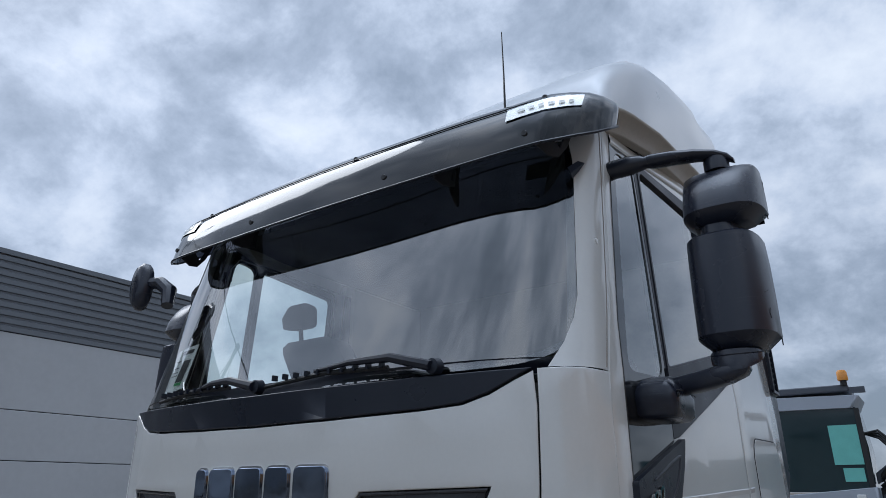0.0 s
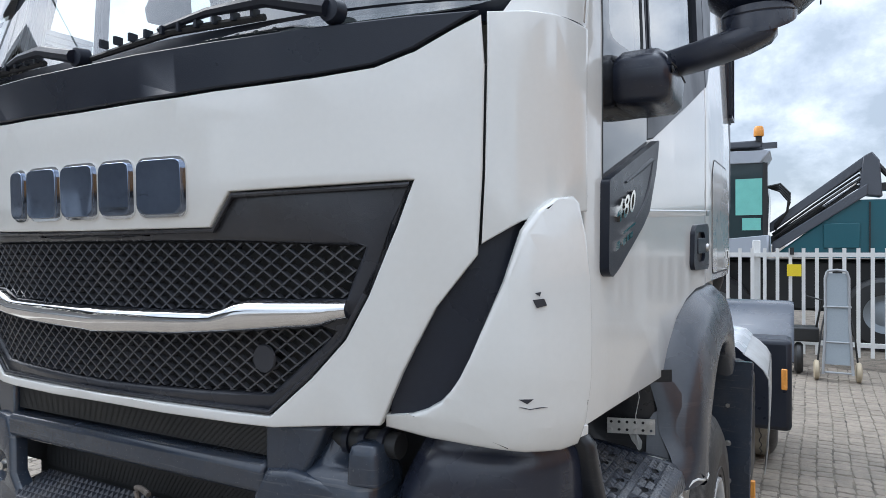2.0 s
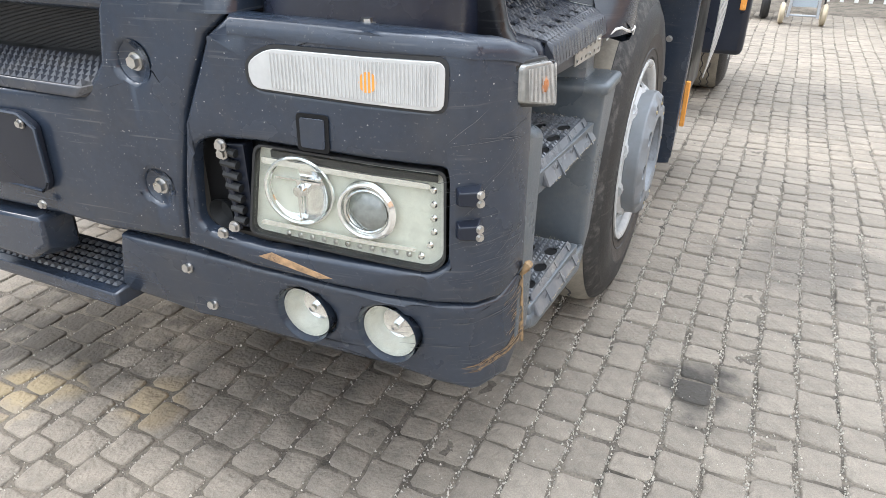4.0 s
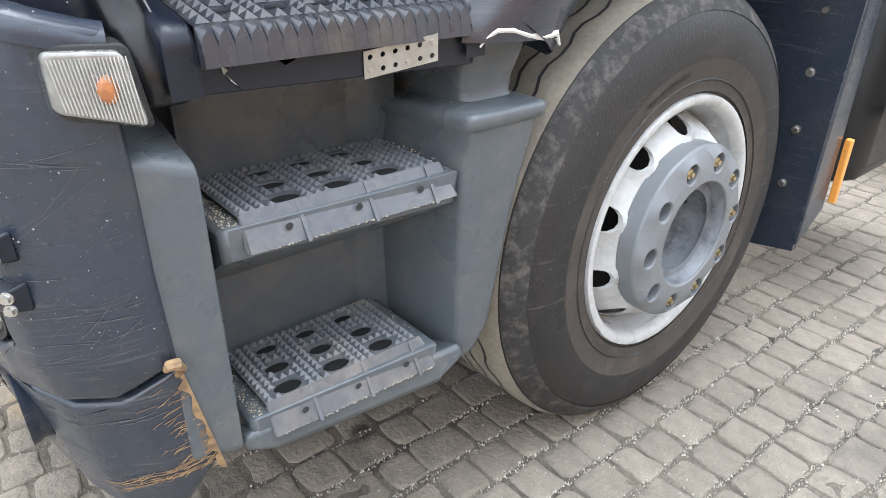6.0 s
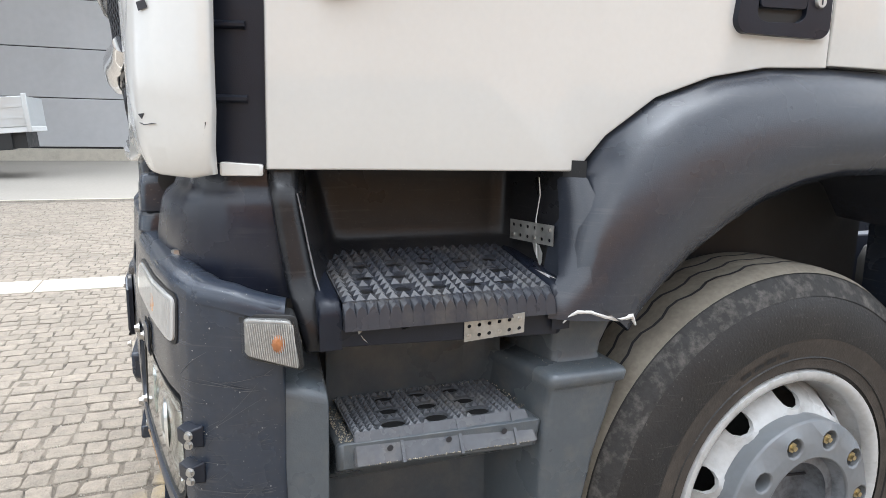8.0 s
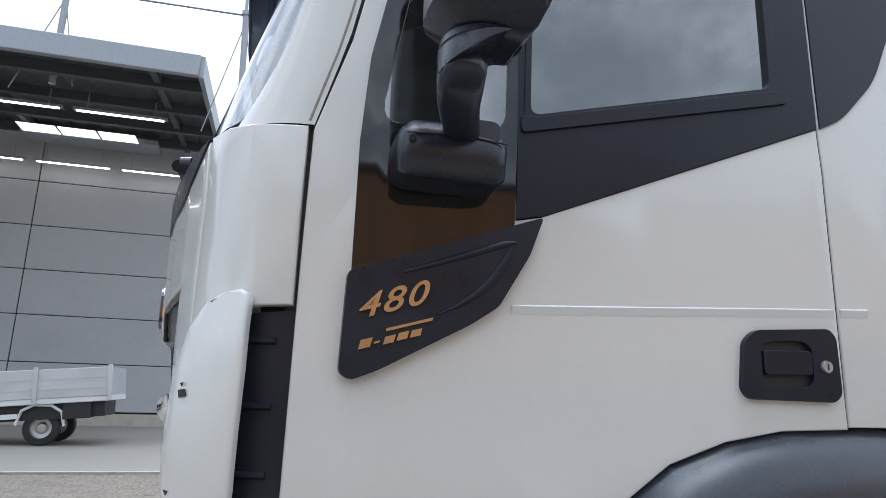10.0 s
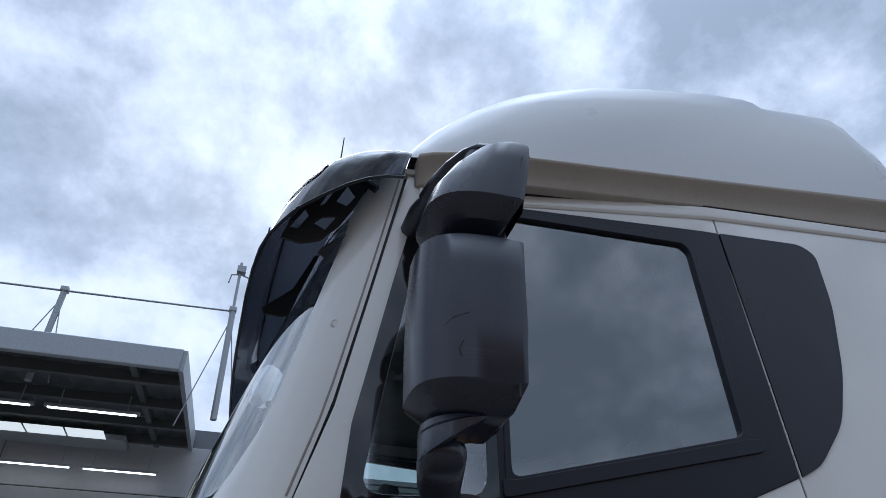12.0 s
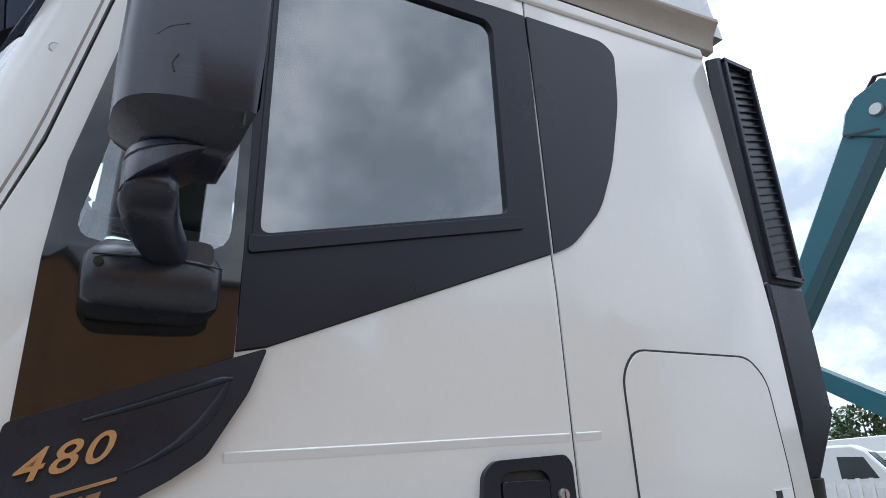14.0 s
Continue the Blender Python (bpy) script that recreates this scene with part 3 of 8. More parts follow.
for s in (1, -1):
    def flip(poly):
        return [(s * u, v) for u, v in poly]
    part("corner_panel", skin(flip([(.9385, 2.084), (.9385, 1.986), (.9335, 1.789), (.9265, 1.664), (1.0, 1.705), (1.06, 1.722), (1.168, 1.727), (1.169, 1.90), (1.172, 2.086), (1.06, 2.088)]), [], front, .012, .03, [s * c for c in (.98, 1.01, 1.04, 1.07, 1.10, 1.13, 1.16)], [], rim=.004), WHITE, truck)
    slot = part("air_slot", skin(flip([(.742, 1.325), (.755, 1.43), (.82, 1.545), (.89, 1.640), (.985, 1.70), (1.178, 1.720), (1.178, 1.31)]), [], front, -.009, .02, [s * c for c in (.8, .85, .9, .94, .98, 1.03, 1.08, 1.13)], []), DARK, truck, "black air slot beside the front panel")
    for z in (1.42, 1.54, 1.66):
        part("slot_rib", loft([[front(s * u, z + .008 * math.cos(t), -.014 + .014 * max(0, math.sin(t))) for t in lin(0, math.pi, 6)] for u in lin(1.02, 1.14, 5)]), DARK, slot)
    fair = part("corner_fairing", skin(flip(FAIR_EDGE), [], fairing, .0, .028, [s * c for c in (.78, .82, .86, .9, .94, .97, 1.0, 1.03, 1.06, 1.085)], [1.31, 1.34, 1.38, 1.42, 1.5, 1.6, 1.68, 1.72], rim=.007), WHITE, truck, "white corner fairing with paint chips" if s == 1 else "", angle=60)
    lip = [(1.095, 1.298), (1.164, 1.298), (1.164, 1.318), (1.095, 1.322)]
    part("fairing_lip", skin(flip([(u, v - .006) for u, v in lip]), [], front, .016, .04, [s * 1.13], []), WHITE, fair, bevel=.004)
    if s == 1:
        for chip in ([(1.003, 1.566), (1.018, 1.568), (1.022, 1.556), (1.008, 1.552)], [(1.006, 1.578), (1.014, 1.58), (1.012, 1.572)], [(.985, 1.392), (1.004, 1.393), (.996, 1.384)], [(.985, 1.378), (1.024, 1.377), (1.0, 1.374)]):
            part("paint_chip", skin(chip, [], fairing, .0012, .001), INK, fair)

# windscreen with its pillars and the drawn shade of their channels
def pane_point(u, v, off=0.0):
    """The windscreen by u from -1 to 1 across and v from 0 to 1 upwards, with rounded corners."""
    a = abs(u)
    zb = 2.082 + .020 * a * a + .085 * a ** 18
    zt = 2.955 - .035 * a * a - .060 * a ** 18
    z = zb + (zt - zb) * v
    half = lerp(z, [2.08, 2.30, 2.80, 2.96], [1.020, 1.014, .987, .972])
    return screen(u * half, z, off)


windscreen = part("windscreen", loft([[pane_point(u / 40, v / 24) for v in range(25)] for u in range(-40, 41)]), WINDSCREEN, truck, "curved windscreen reflecting clouds", angle=80)
windscreen.visible_shadow = False


def border(f, n=40):
    """The windscreen's outline, drawn in by f metres."""
    fu, fv = f / 1.0, f / .87
    pts = [(-1 + fu + (2 - 2 * fu) * k / n, fv) for k in range(n)] + [(1 - fu, fv + (1 - 2 * fv) * k / n) for k in range(n)]
    pts += [(1 - fu - (2 - 2 * fu) * k / n, 1 - fv) for k in range(n)] + [(-1 + fu, 1 - fv - (1 - 2 * fv) * k / n) for k in range(n)]
    return [pane_point(u, v, -.009) for u, v in pts]


part("screen_frit", loft([border(0.001), border(.026)], closed=True), BLACKGLOSS, windscreen, "black printed border")
for s in (1, -1):
    # pillar: from the screen's edge round to the door's front seam
    rows = []
    for z in lin(2.092, 3.035, 14):
        seam_y = lerp(z, [2.08, 2.296, 2.631, 3.034], [.369, .432, .500, .579])
        inner = lerp(z, [2.09, 2.125, 2.19, 2.30, 2.80, 2.89, 3.03], [.955, .968, 1.004, 1.016, .989, .972, .962])
        a = screen(inner, z, .004)
        b = side(seam_y, z, 0)
        edge = Vector((b.x - .006, a.y + (b.y - a.y) * .25, z))
        row = [a]
        for t in lin(0, 1, 9):
            q = (1 - t) ** 2 * a + 2 * t * (1 - t) * edge + t * t * Vector((b.x, b.y, z))
            row.append(q)
        row.append(Vector((b.x - .03, b.y + .002, z)))
        rows.append([Vector((s * p.x, p.y, p.z)) for p in row])
    pillar = part("screen_pillar", loft(rows), WHITE, truck, angle=60)
    sx = 1 if s == 1 else -1
    # thin brownish bar: the shade in the pillar's channel, put into colour
    for o, r0, material in ((.012, .0036, GROOVESHADE),):
        run = [(lerp(z, [2.08, 2.296, 2.631, 3.034], [.369, .432, .500, .579]) - o, z) for z in lin(2.10, 3.01, 12)]
        part("pillar_seal", tube([(s * (side(y, z).x - .002), y, z) for y, z in run], r0, 6), material, pillar, "brownish shade line drawn along the pillar's channel")
    part("pillar_plug", lathe([(0, .0005), (.0085, .0005), (.0095, -.0012), (.0105, .0008), (.012, -.001), (.012, -.006)], (sx * 1.0495, .424, 2.505), 0, 20) if s == 1 else lathe([(0, -.008), (.012, -.008), (.014, .0)], (-1.072, .424, 2.505), 0, 16), WHITE, pillar)


# doors and cab sides
DOOR = [(.372, 2.082), (.366, 1.8), (.360, 1.303), (.945, 1.300), (1.005, 1.370), (1.112, 1.447), (1.238, 1.492), (1.368, 1.516), (1.526, 1.522), (1.526, 2.2), (1.539, 2.6), (1.556, 3.03), (.586, 3.03), (.507, 2.631), (.439, 2.296)]
WIN_HOLE = [(.495, 2.03), (.80, 2.03), (1.432, 2.24), (1.452, 2.925), (1.43, 2.94), (.66, 2.94), (.61, 2.87)]
REAR = [(1.531, 1.527), (2.30, 1.527), (2.378, 1.57), (2.378, 3.125), (1.562, 3.055), (1.544, 2.6), (1.531, 2.2)]
GLASS_MAIN = [(.818, 2.158), (1.416, 2.294), (1.436, 2.88), (1.42, 2.905), (.86, 2.925), (.842, 2.90)]
GLASS_QUARTER = rounded([(.502, 2.112), (.768, 2.118), (.794, 2.92), (.650, 2.93)], .05)
CUT_Y = [.5, .7, .9, 1.1, 1.3, 1.5]
CUT_Z = [1.5, 1.8, 2.1, 2.4, 2.7]
door = {}


def pane_sheet(poly, surf, off):
    """A single clear sheet on the side."""
    bm = flatfill(poly)
    for v in bm.verts:
        v.co = surf(v.co.x, v.co.y, off)
    bmesh.ops.recalc_face_normals(bm, faces=bm.faces[:])
    return bm


for s, surf in ((1, side_l), (-1, side_r)):
    door[s] = part("door", skin(DOOR, [WIN_HOLE], surf, .0, .035, CUT_Y, CUT_Z, rim=.004), WHITE, truck, "white cab door with a black window band")
    part("rear_side", skin(REAR, [], surf, .0, .03, [1.7, 1.9, 2.1], CUT_Z, rim=.004), WHITE, truck)
    BANDP = [(.790, 1.925), (.846, 1.936), (1.5245, 2.205), (1.5345, 2.5), (1.5525, 2.966), (1.45, 2.966), (.86, 2.956), (.806, 2.95)]
    band = part("window_band", skin(BANDP, [GLASS_MAIN], surf, .004, .03, CUT_Y, CUT_Z), BANDBLACK, door[s], "matt black band", bevel=.003)
    pane = part("window_pane", pane_sheet(GLASS_MAIN, surf, -.006), SIDEGLASS if s == 1 else FARGLASS, door[s], "greenish door glass", angle=30)
    pane.visible_shadow = False
    # raised rubber frame along the pane
    loop = rounded([(.806, 2.128), (1.43, 2.272), (1.452, 2.90), (1.43, 2.925), (.87, 2.945), (.836, 2.92)], .03)
    hole = rounded([(.822, 2.162), (1.410, 2.298), (1.430, 2.875), (1.412, 2.900), (.866, 2.918), (.848, 2.895)], .025)
    part("window_seal", skin(loop, [hole], surf, .0075, .02, [1.0, 1.2], [2.4, 2.7]), BANDBLACK, door[s], bevel=.0015)
    part("window_sill", skin(rounded([(.800, 2.118), (1.452, 2.262), (1.456, 2.292), (1.418, 2.290), (.822, 2.156), (.800, 2.160)], .012), [], surf, .010, .010, [1.0, 1.2], []), BANDBLACK, door[s], bevel=.003)
    QUART = [(.462, 1.795), (.788, 1.915), (.797, 2.2), (.804, 2.948), (.628, 2.985), (.552, 2.631), (.478, 2.26), (.464, 2.07)]
    quarter = part("quarter_frame", skin(QUART, [GLASS_QUARTER], surf, .003, .02, CUT_Y, CUT_Z), BLACKGLOSS, door[s], "glossy black quarter pane border", bevel=.002)
    qp = part("quarter_pane", pane_sheet(GLASS_QUARTER, surf, -.001), SIDEGLASS if s == 1 else FARGLASS, door[s], angle=30)
    qp.visible_shadow = False
    QPANEL = rounded([(1.5335, 2.208), (1.537, 2.2095), (1.60, 2.24), (1.72, 2.36), (1.80, 2.52), (1.875, 2.75), (1.905, 2.95), (1.860, 2.985), (1.562, 2.9665), (1.5575, 2.966), (1.5575, 2.960)], .05)
    part("quarter_panel", skin(QPANEL, [], surf, .004, .02, [1.7], CUT_Z), BANDBLACK, truck, "matt black panel behind the door", bevel=.003)

for s, surf in ((1, side_l), (-1, side_r)):
    part("seam_strip", skin([(1.505, 1.535), (1.550, 1.535), (1.550, 2.2), (1.575, 3.03), (1.53, 3.03), (1.505, 2.2)], [], surf, -.005, .01, [], CUT_Z), CHARCOAL, truck)
    part("seam_strip", skin([(.345, 1.31), (.395, 1.31), (.395, 2.08), (.46, 2.296), (.527, 2.631), (.60, 3.03), (.555, 3.03), (.475, 2.631), (.40, 2.296), (.345, 2.08)], [], surf, -.018, .01, [], CUT_Z), CHARCOAL, truck)

# details of the near door
d = door[1]
BADGE = rounded([(.447, 1.605), (.454, 1.797), (.62, 1.855), (.844, 1.932), (.814, 1.850), (.750, 1.742), (.695, 1.705), (.52, 1.612), (.470, 1.592)], .012)
badge = part("badge_plate", skin(BADGE, [], side_l, .020, .02, [.55, .65, .75], []), DARK, d, "dark plastic door badge", bevel=.006)
part("badge_rib", loft([[side_l(y, z + w * math.cos(t), .0195 + .0035 * math.sin(t)) for t in lin(0, math.pi, 8)] for y, z, w in ((.56, 1.800, .003), (.62, 1.820, .006), (.70, 1.848, .008), (.765, 1.870, .007), (.785, 1.874, .003))]), DARK, badge, angle=80)
part("badge_rib", loft([[side_l(y + w * math.cos(t), z, .0195 + .0030 * math.sin(t)) for t in lin(0, math.pi, 8)] for y, z, w in ((.778, 1.868, .004), (.765, 1.838, .010), (.742, 1.800, .013), (.708, 1.766, .013), (.665, 1.738, .010), (.63, 1.722, .004))]), DARK, badge, angle=80)
LINE = [(.783, 1.747), (1.05, 1.757), (1.35, 1.770), (1.516, 1.776)]
part("body_line", loft([[side_l(y, z + h, o) for h, o in ((.004, 0.0003), (.001, .0032), (-.003, .0028), (-.016, .0003))] for y, z in LINE]), WHITE, d)
part("body_line_end", loft([[side_l(y, z + h, o) for h, o in ((.004, 0.0003), (.001, .0032), (-.003, .0028), (-.016, .0003))] for y, z in ((1.534, 1.777), (1.57, 1.779), (1.61, 1.781))]), WHITE, truck)
# door handle
hp = rounded([(1.285, 1.700), (1.312, 1.724), (1.490, 1.734), (1.506, 1.715), (1.508, 1.595), (1.490, 1.578), (1.290, 1.580), (1.274, 1.60)], .014)
hr = rounded([(1.322, 1.612), (1.322, 1.690), (1.345, 1.702), (1.425, 1.704), (1.443, 1.69), (1.443, 1.62), (1.425, 1.607), (1.345, 1.604)], .012)
handle = part("door_handle", skin(hp, [hr], side_l, .014, .016), DARK, d, "black recessed door handle", bevel=.004)
part("handle_bowl", skin(hr, [], side_l, .003, .002), CHARCOAL, handle)
part("handle_grip", skin(rounded([(1.326, 1.632), (1.326, 1.682), (1.440, 1.684), (1.440, 1.634)], .01), [], side_l, .016, .014), DARK, handle, bevel=.004)
lock = part("lock_barrel", lathe([(0, .020), (.012, .020), (.014, .016), (.014, .0)], side_l(1.474, 1.652, 0), 0, 18), ZINC, handle, "metal key lock")
part("key_slot", box(side_l(1.474, 1.65).x + .018, side_l(1.474, 1.65).x + .021, 1.4725, 1.4755, 1.645, 1.659), INK, lock)
# hatch in the rear side
ring = rounded([(1.700, 1.55), (1.703, 1.92), (1.755, 1.985), (2.21, 1.993), (2.275, 1.93), (2.29, 1.68), (2.285, 1.55)], .05)
hatch_in = [(1.995 + (u - 1.995) * .982, 1.77 + (v - 1.77) * .976) for u, v in ring]
part("hatch_gap", skin(ring, [hatch_in], side_l, .002, .004), INK, truck)
part("hatch", skin(hatch_in, [], side_l, .003, .004, [1.9, 2.1], []), WHITE, truck, "white storage hatch", bevel=.002)
part("dealer_plate", skin([(2.195, 1.60), (2.275, 1.602), (2.275, 1.638), (2.195, 1.636)], [], side_l, .006, .003), PAPER, truck, "small white dealer sticker")
part("dealer_mark", skin([(2.200, 1.604), (2.226, 1.605), (2.226, 1.633), (2.200, 1.632)], [], side_l, .0075, .001), INK, truck)

# roof: gutter, flared edge coloured beige by a painted reflection, and raised fairing
ROOF_Y = [.585, .63, .67, .75, .82, .92, 1.02, 1.26, 1.53, 1.82, 1.985, 2.02, 2.06, 2.36, 2.41, 2.46, 2.485, 2.515]
ROOF_Z = [3.13, 3.21, 3.27, 3.36, 3.425, 3.50, 3.565, 3.682, 3.765, 3.825, 3.845, 3.818, 3.812, 3.848, 3.81, 3.72, 3.69, 3.42]
rows = []
for y, zt in zip(ROOF_Y, ROOF_Z):
    base = lerp(y, [.58, .9, 2.5], [3.075, 3.085, 3.225])
    xs = lerp(y, [.58, .9, 2.5], [1.075, 1.115, 1.145])
    h = max(zt - base, .01)
    half = [(xs, base), (xs - .004, base + h * .25), (xs - .014, base + h * .5), (xs - .032, base + h * .75), (xs - .05, base + h * .88), (xs - .085, base + h * .97), (xs - .15, base + h), (xs - .32, base + h * 1.02), (xs * .5, base + h * .96 + .02), (xs * .22, base + h * .90 + .03), (0, base + h * .88 + .03)]
    rows.append([Vector((x, y, z)) for x, z in half] + [Vector((-x, y, z)) for x, z in reversed(half[:-1])])
part("roof_fairing", loft(rows, caps=True), ROOFWHITE, truck, "white raised roof fairing", angle=32)
part("roof_crease", tube([(1.098, .97, 3.330), (1.092, 1.06, 3.400), (1.088, 1.128, 3.445), (1.080, 1.349, 3.555), (1.070, 1.551, 3.635), (1.060, 1.773, 3.71), (1.052, 1.95, 3.75)], [.001, .002] + [.0035] * 6, 8), ROOFWHITE, truck)
for s in (1, -1):
    rows = []
    for y in (.605, .64, .7, .9, 1.2, 1.6, 2.0, 2.3, 2.40, 2.445):
        lo = lerp(y, [.58, .9, 1.55, 2.38, 2.47], [2.985, 3.008, 3.076, 3.140, 3.148])
        hi = lerp(y, [.58, .9, 1.5, 2.3, 2.47], [3.075, 3.085, 3.150, 3.245, 3.268])
        xo = lerp(y, [.60, .66, .9, 2.47], [1.095, 1.125, 1.165, 1.185])
        rows.append([Vector((s * x, y, z)) for x, z in ((xo - .075, lo - .005), (xo - .045, lo), (xo - .04, lo + (hi - lo) * .25), (xo - .03, lo + (hi - lo) * .5), (xo - .012, lo + (hi - lo) * .72), (xo, lo + (hi - lo) * .86), (xo, hi), (xo - .03, hi + .006), (xo - .08, hi))])
    part("roof_rail", loft(rows, closed=True, caps=True), BEIGE, truck, "flared edge of the white roof fairing, warm reflection in its colour", bevel=.004)
    part("gutter", loft([[side(y, z, o, s) for z, o in ((3.034, -.03), (3.036, .004), (3.05, .008), (3.064, -.004), (3.07, -.04))] for y in (.575, .9, 1.3, 1.56)]), WHITE, truck)
    SIDE_Y = (.62, .75, .9, 1.2, 1.54, 1.8, 2.1, 2.372)
    rows, line = [], []
    for y in SIDE_Y:
        g = lerp(y, [.6, .9, 1.54, 2.4], [2.948, 2.969, 3.027, 3.10])
        lo = lerp(y, [.58, .9, 1.55, 2.38], [2.985, 3.008, 3.076, 3.140])
        rows.append([side(y, g - .006, .0015, s), side(y, g, .008, s), side(y, g + .006, .009, s), side(y, (g + lo) / 2, .007, s), side(y, lo - .004, .006, s), side(y, lo + .02, -.03, s)])
        line.append(side(y, lo + .002, .004, s))
    part("roof_seam", loft(rows), WHITE, truck, angle=40)
    part("seam_gap", tube(line, .0035, 6), INK, truck)
# cab rear wall, floor and closing panels
part("cab_rear_wall", box(-1.105, 1.105, 2.335, 2.365, 1.25, 3.20), WHITE, truck)
part("cab_floor", box(-1.04, 1.04, .42, 2.34, 1.335, 1.37), INTERIOR, truck)
part("roof_lining", box(-1.07, 1.07, .62, 2.34, 3.02, 3.05), INTERIOR, truck)
part("header_rail", loft([[screen(x, z, o) for z, o in ((2.90, .004), (2.97, .004), (3.03, -.02), (3.075, -.06))] for x in lin(-1.0, 1.0, 21)]), WHITE, truck)

# ---- front wheel, steps, bumper ----
WHEEL = (1.513, .536)


def wheel(parent, x_face, y, z, s=1, r=.525, width=.315, dished=True):
    """A tyre on a ten-hole steel rim, facing s along x."""
    hub = part("wheel", lathe([(.02, x_face - s * .20), (.24, x_face - s * .20), (.25, x_face - s * .24)], (0, y, z), 0, 40), CHARCOAL, parent, "truck wheel with a white steel rim")
    xo = x_face - s * .065
    prof = [(.290, -.012), (.315, .0), (.345, .004), (.38, .012), (.42, .012), (.452, .004), (.475, -.008), (.497, -.022), (.512, -.040), (.522, -.062), (.525, -.09), (.525, -width + .09), (.522, -width + .062), (.50, -width + .02), (.42, -width - .01), (.315, -width), (.29, -width + .02)]
    tyre = part("tyre", lathe([(rr * r / .525, xo + s * a) for rr, a in prof], (0, y, z), 0, 72), TYRE, hub, "worn dusty truck tyre", angle=50)
    tp = lathe([(rr * r / .525, xo - s * a) for rr, a in ((.5145, .041), (.5245, .063), (.5275, .09), (.5275, width - .09), (.5245, width - .063), (.5145, width - .041))], (0, y, z), 0, 96)
    part("tyre_tread", tp, TREADDUST, hub, "dusty grooved tread")
    for k in range(3):
        a = xo - s * (.098 + .052 * k)
        zig = []
        for i in range(121):
            t = 2 * math.pi * i / 120
            w = a + s * .006 * (1 if (i // 2) % 2 else -1)
            zig.append(((.5283) * r / .525, w, t))
        part("tread_groove", loft([[Vector((w + q, y + rr * math.cos(t), z + rr * math.sin(t))) for q in (-.004, .004)] for rr, w, t in zig]), INK, hub)
    # rim: flange, well, disc with holes, raised ring
    rim = part("rim", lathe([(.283, xo - .02 * s), (.288, xo - s * .002), (.300, xo + s * .006), (.311, xo + s * .004), (.314, xo - s * .006), (.306, xo - s * .012)], (0, y, z), 0, 64, closed=True), RIM, hub, "white painted steel rim", angle=50)
    part("rim_well", lathe([(.296, xo - s * .004), (.285, xo - s * .03), (.276, xo - s * .06), (.268, xo - s * .10), (.262, xo - s * .16)], (0, y, z), 0, 64), RIM, hub)
    return hub, xo


hub, xo = wheel(truck, 1.265, *WHEEL, r=.545)
yw, zw = WHEEL
# disc with ten oval hand holes: a cone from the well up to the bolt flange
def disc(u, v, off):
    r = math.hypot(u, v)
    x = lerp(r, [.15, .205, .222, .245, .272], [1.222, 1.220, 1.205, 1.175, 1.115])
    return Vector((x + off, yw + u, zw + v))


holes = []
for k in range(10):
    t = 2 * math.pi * (k + .5) / 10
    c = Vector((math.cos(t), math.sin(t))) * .243
    holes.append([tuple(c + Vector((math.cos(t), math.sin(t))) * .021 * math.cos(q) + Vector((-math.sin(t), math.cos(t))) * .030 * math.sin(q)) for q in (2 * math.pi * j / 12 for j in range(12))])
ring = lambda r, n=60: [(r * math.cos(2 * math.pi * i / n), r * math.sin(2 * math.pi * i / n)) for i in range(n)]
part("rim_disc", skin(ring(.272), [*holes, ring(.16, 40)], disc, 0, .012, [], []), RIM, hub, "white rim disc with hand holes", angle=60)
holes = []
for k in range(10):
    t = 2 * math.pi * (k + .06) / 10
    holes.append([(.172 * math.cos(t) + .0225 * math.cos(q), .172 * math.sin(t) + .0225 * math.sin(q)) for q in (2 * math.pi * j / 12 for j in range(12))])
part("bolt_ring", skin(ring(.212), [*holes, ring(.128, 40)], lambda u, v, o: Vector((1.262 + o - .02 * max(0, math.hypot(u, v) - .200) / .012, yw + u, zw + v)), 0, .045, [], []), HUBGREY, hub, "grey spacer ring with bolt holes", bevel=.004)
part("bolt_well", lathe([(.208, 1.2), (.20, 1.226), (.1, 1.228)], (0, yw, zw), 0, 40), HUBDIRT, hub)
for k in range(10):
    t = 2 * math.pi * (k + .06) / 10
    if k in (0, 1, 2, 3, 7, 8, 9):
        bolt("wheel_nut", (1.232, yw + .172 * math.cos(t), zw + .172 * math.sin(t)), (1, 0, 0), .0135, hub, BRASS, .018)
        part("stud", tube([(1.23, yw + .172 * math.cos(t), zw + .172 * math.sin(t)), (1.262, yw + .172 * math.cos(t), zw + .172 * math.sin(t))], .006, 8), BRASS, hub)
part("hub_cap", lathe([(.128, 1.255), (.122, 1.235), (.116, 1.20), (.105, 1.165), (.07, 1.158), (0, 1.156)], (0, yw, zw), 0, 40), HUBDIRT, hub, "dirty hollow hub", angle=50)
for t0 in (.3, 1.9):
    part("hub_crack", tube([(1.172, yw + .10 * math.cos(t0), zw + .10 * math.sin(t0)), (1.162, yw + .05 * math.cos(t0 + .3), zw + .05 * math.sin(t0 + .3)), (1.16, yw + .02, zw + .01)], .0035, 6), INK, hub)
part("scuffed_shoulder", lathe([(rr * .545 / .525, xo + a) for rr, a in ((.470, -.0035), (.4765, -.0075), (.4975, -.0205), (.5125, -.0385))], (0, yw, zw), 0, 96), SCUFFED, hub, "scuffed tyre shoulder", angle=60)
BEAD = mat("brown_sidewall", (0.052, 0.045, 0.039), 0.78, vary=0.22, scale=7, bump=0.3, bump_scale=180, dirt=(0.13, 0.11, 0.09), dirt_amount=0.4, dirt_scale=12)
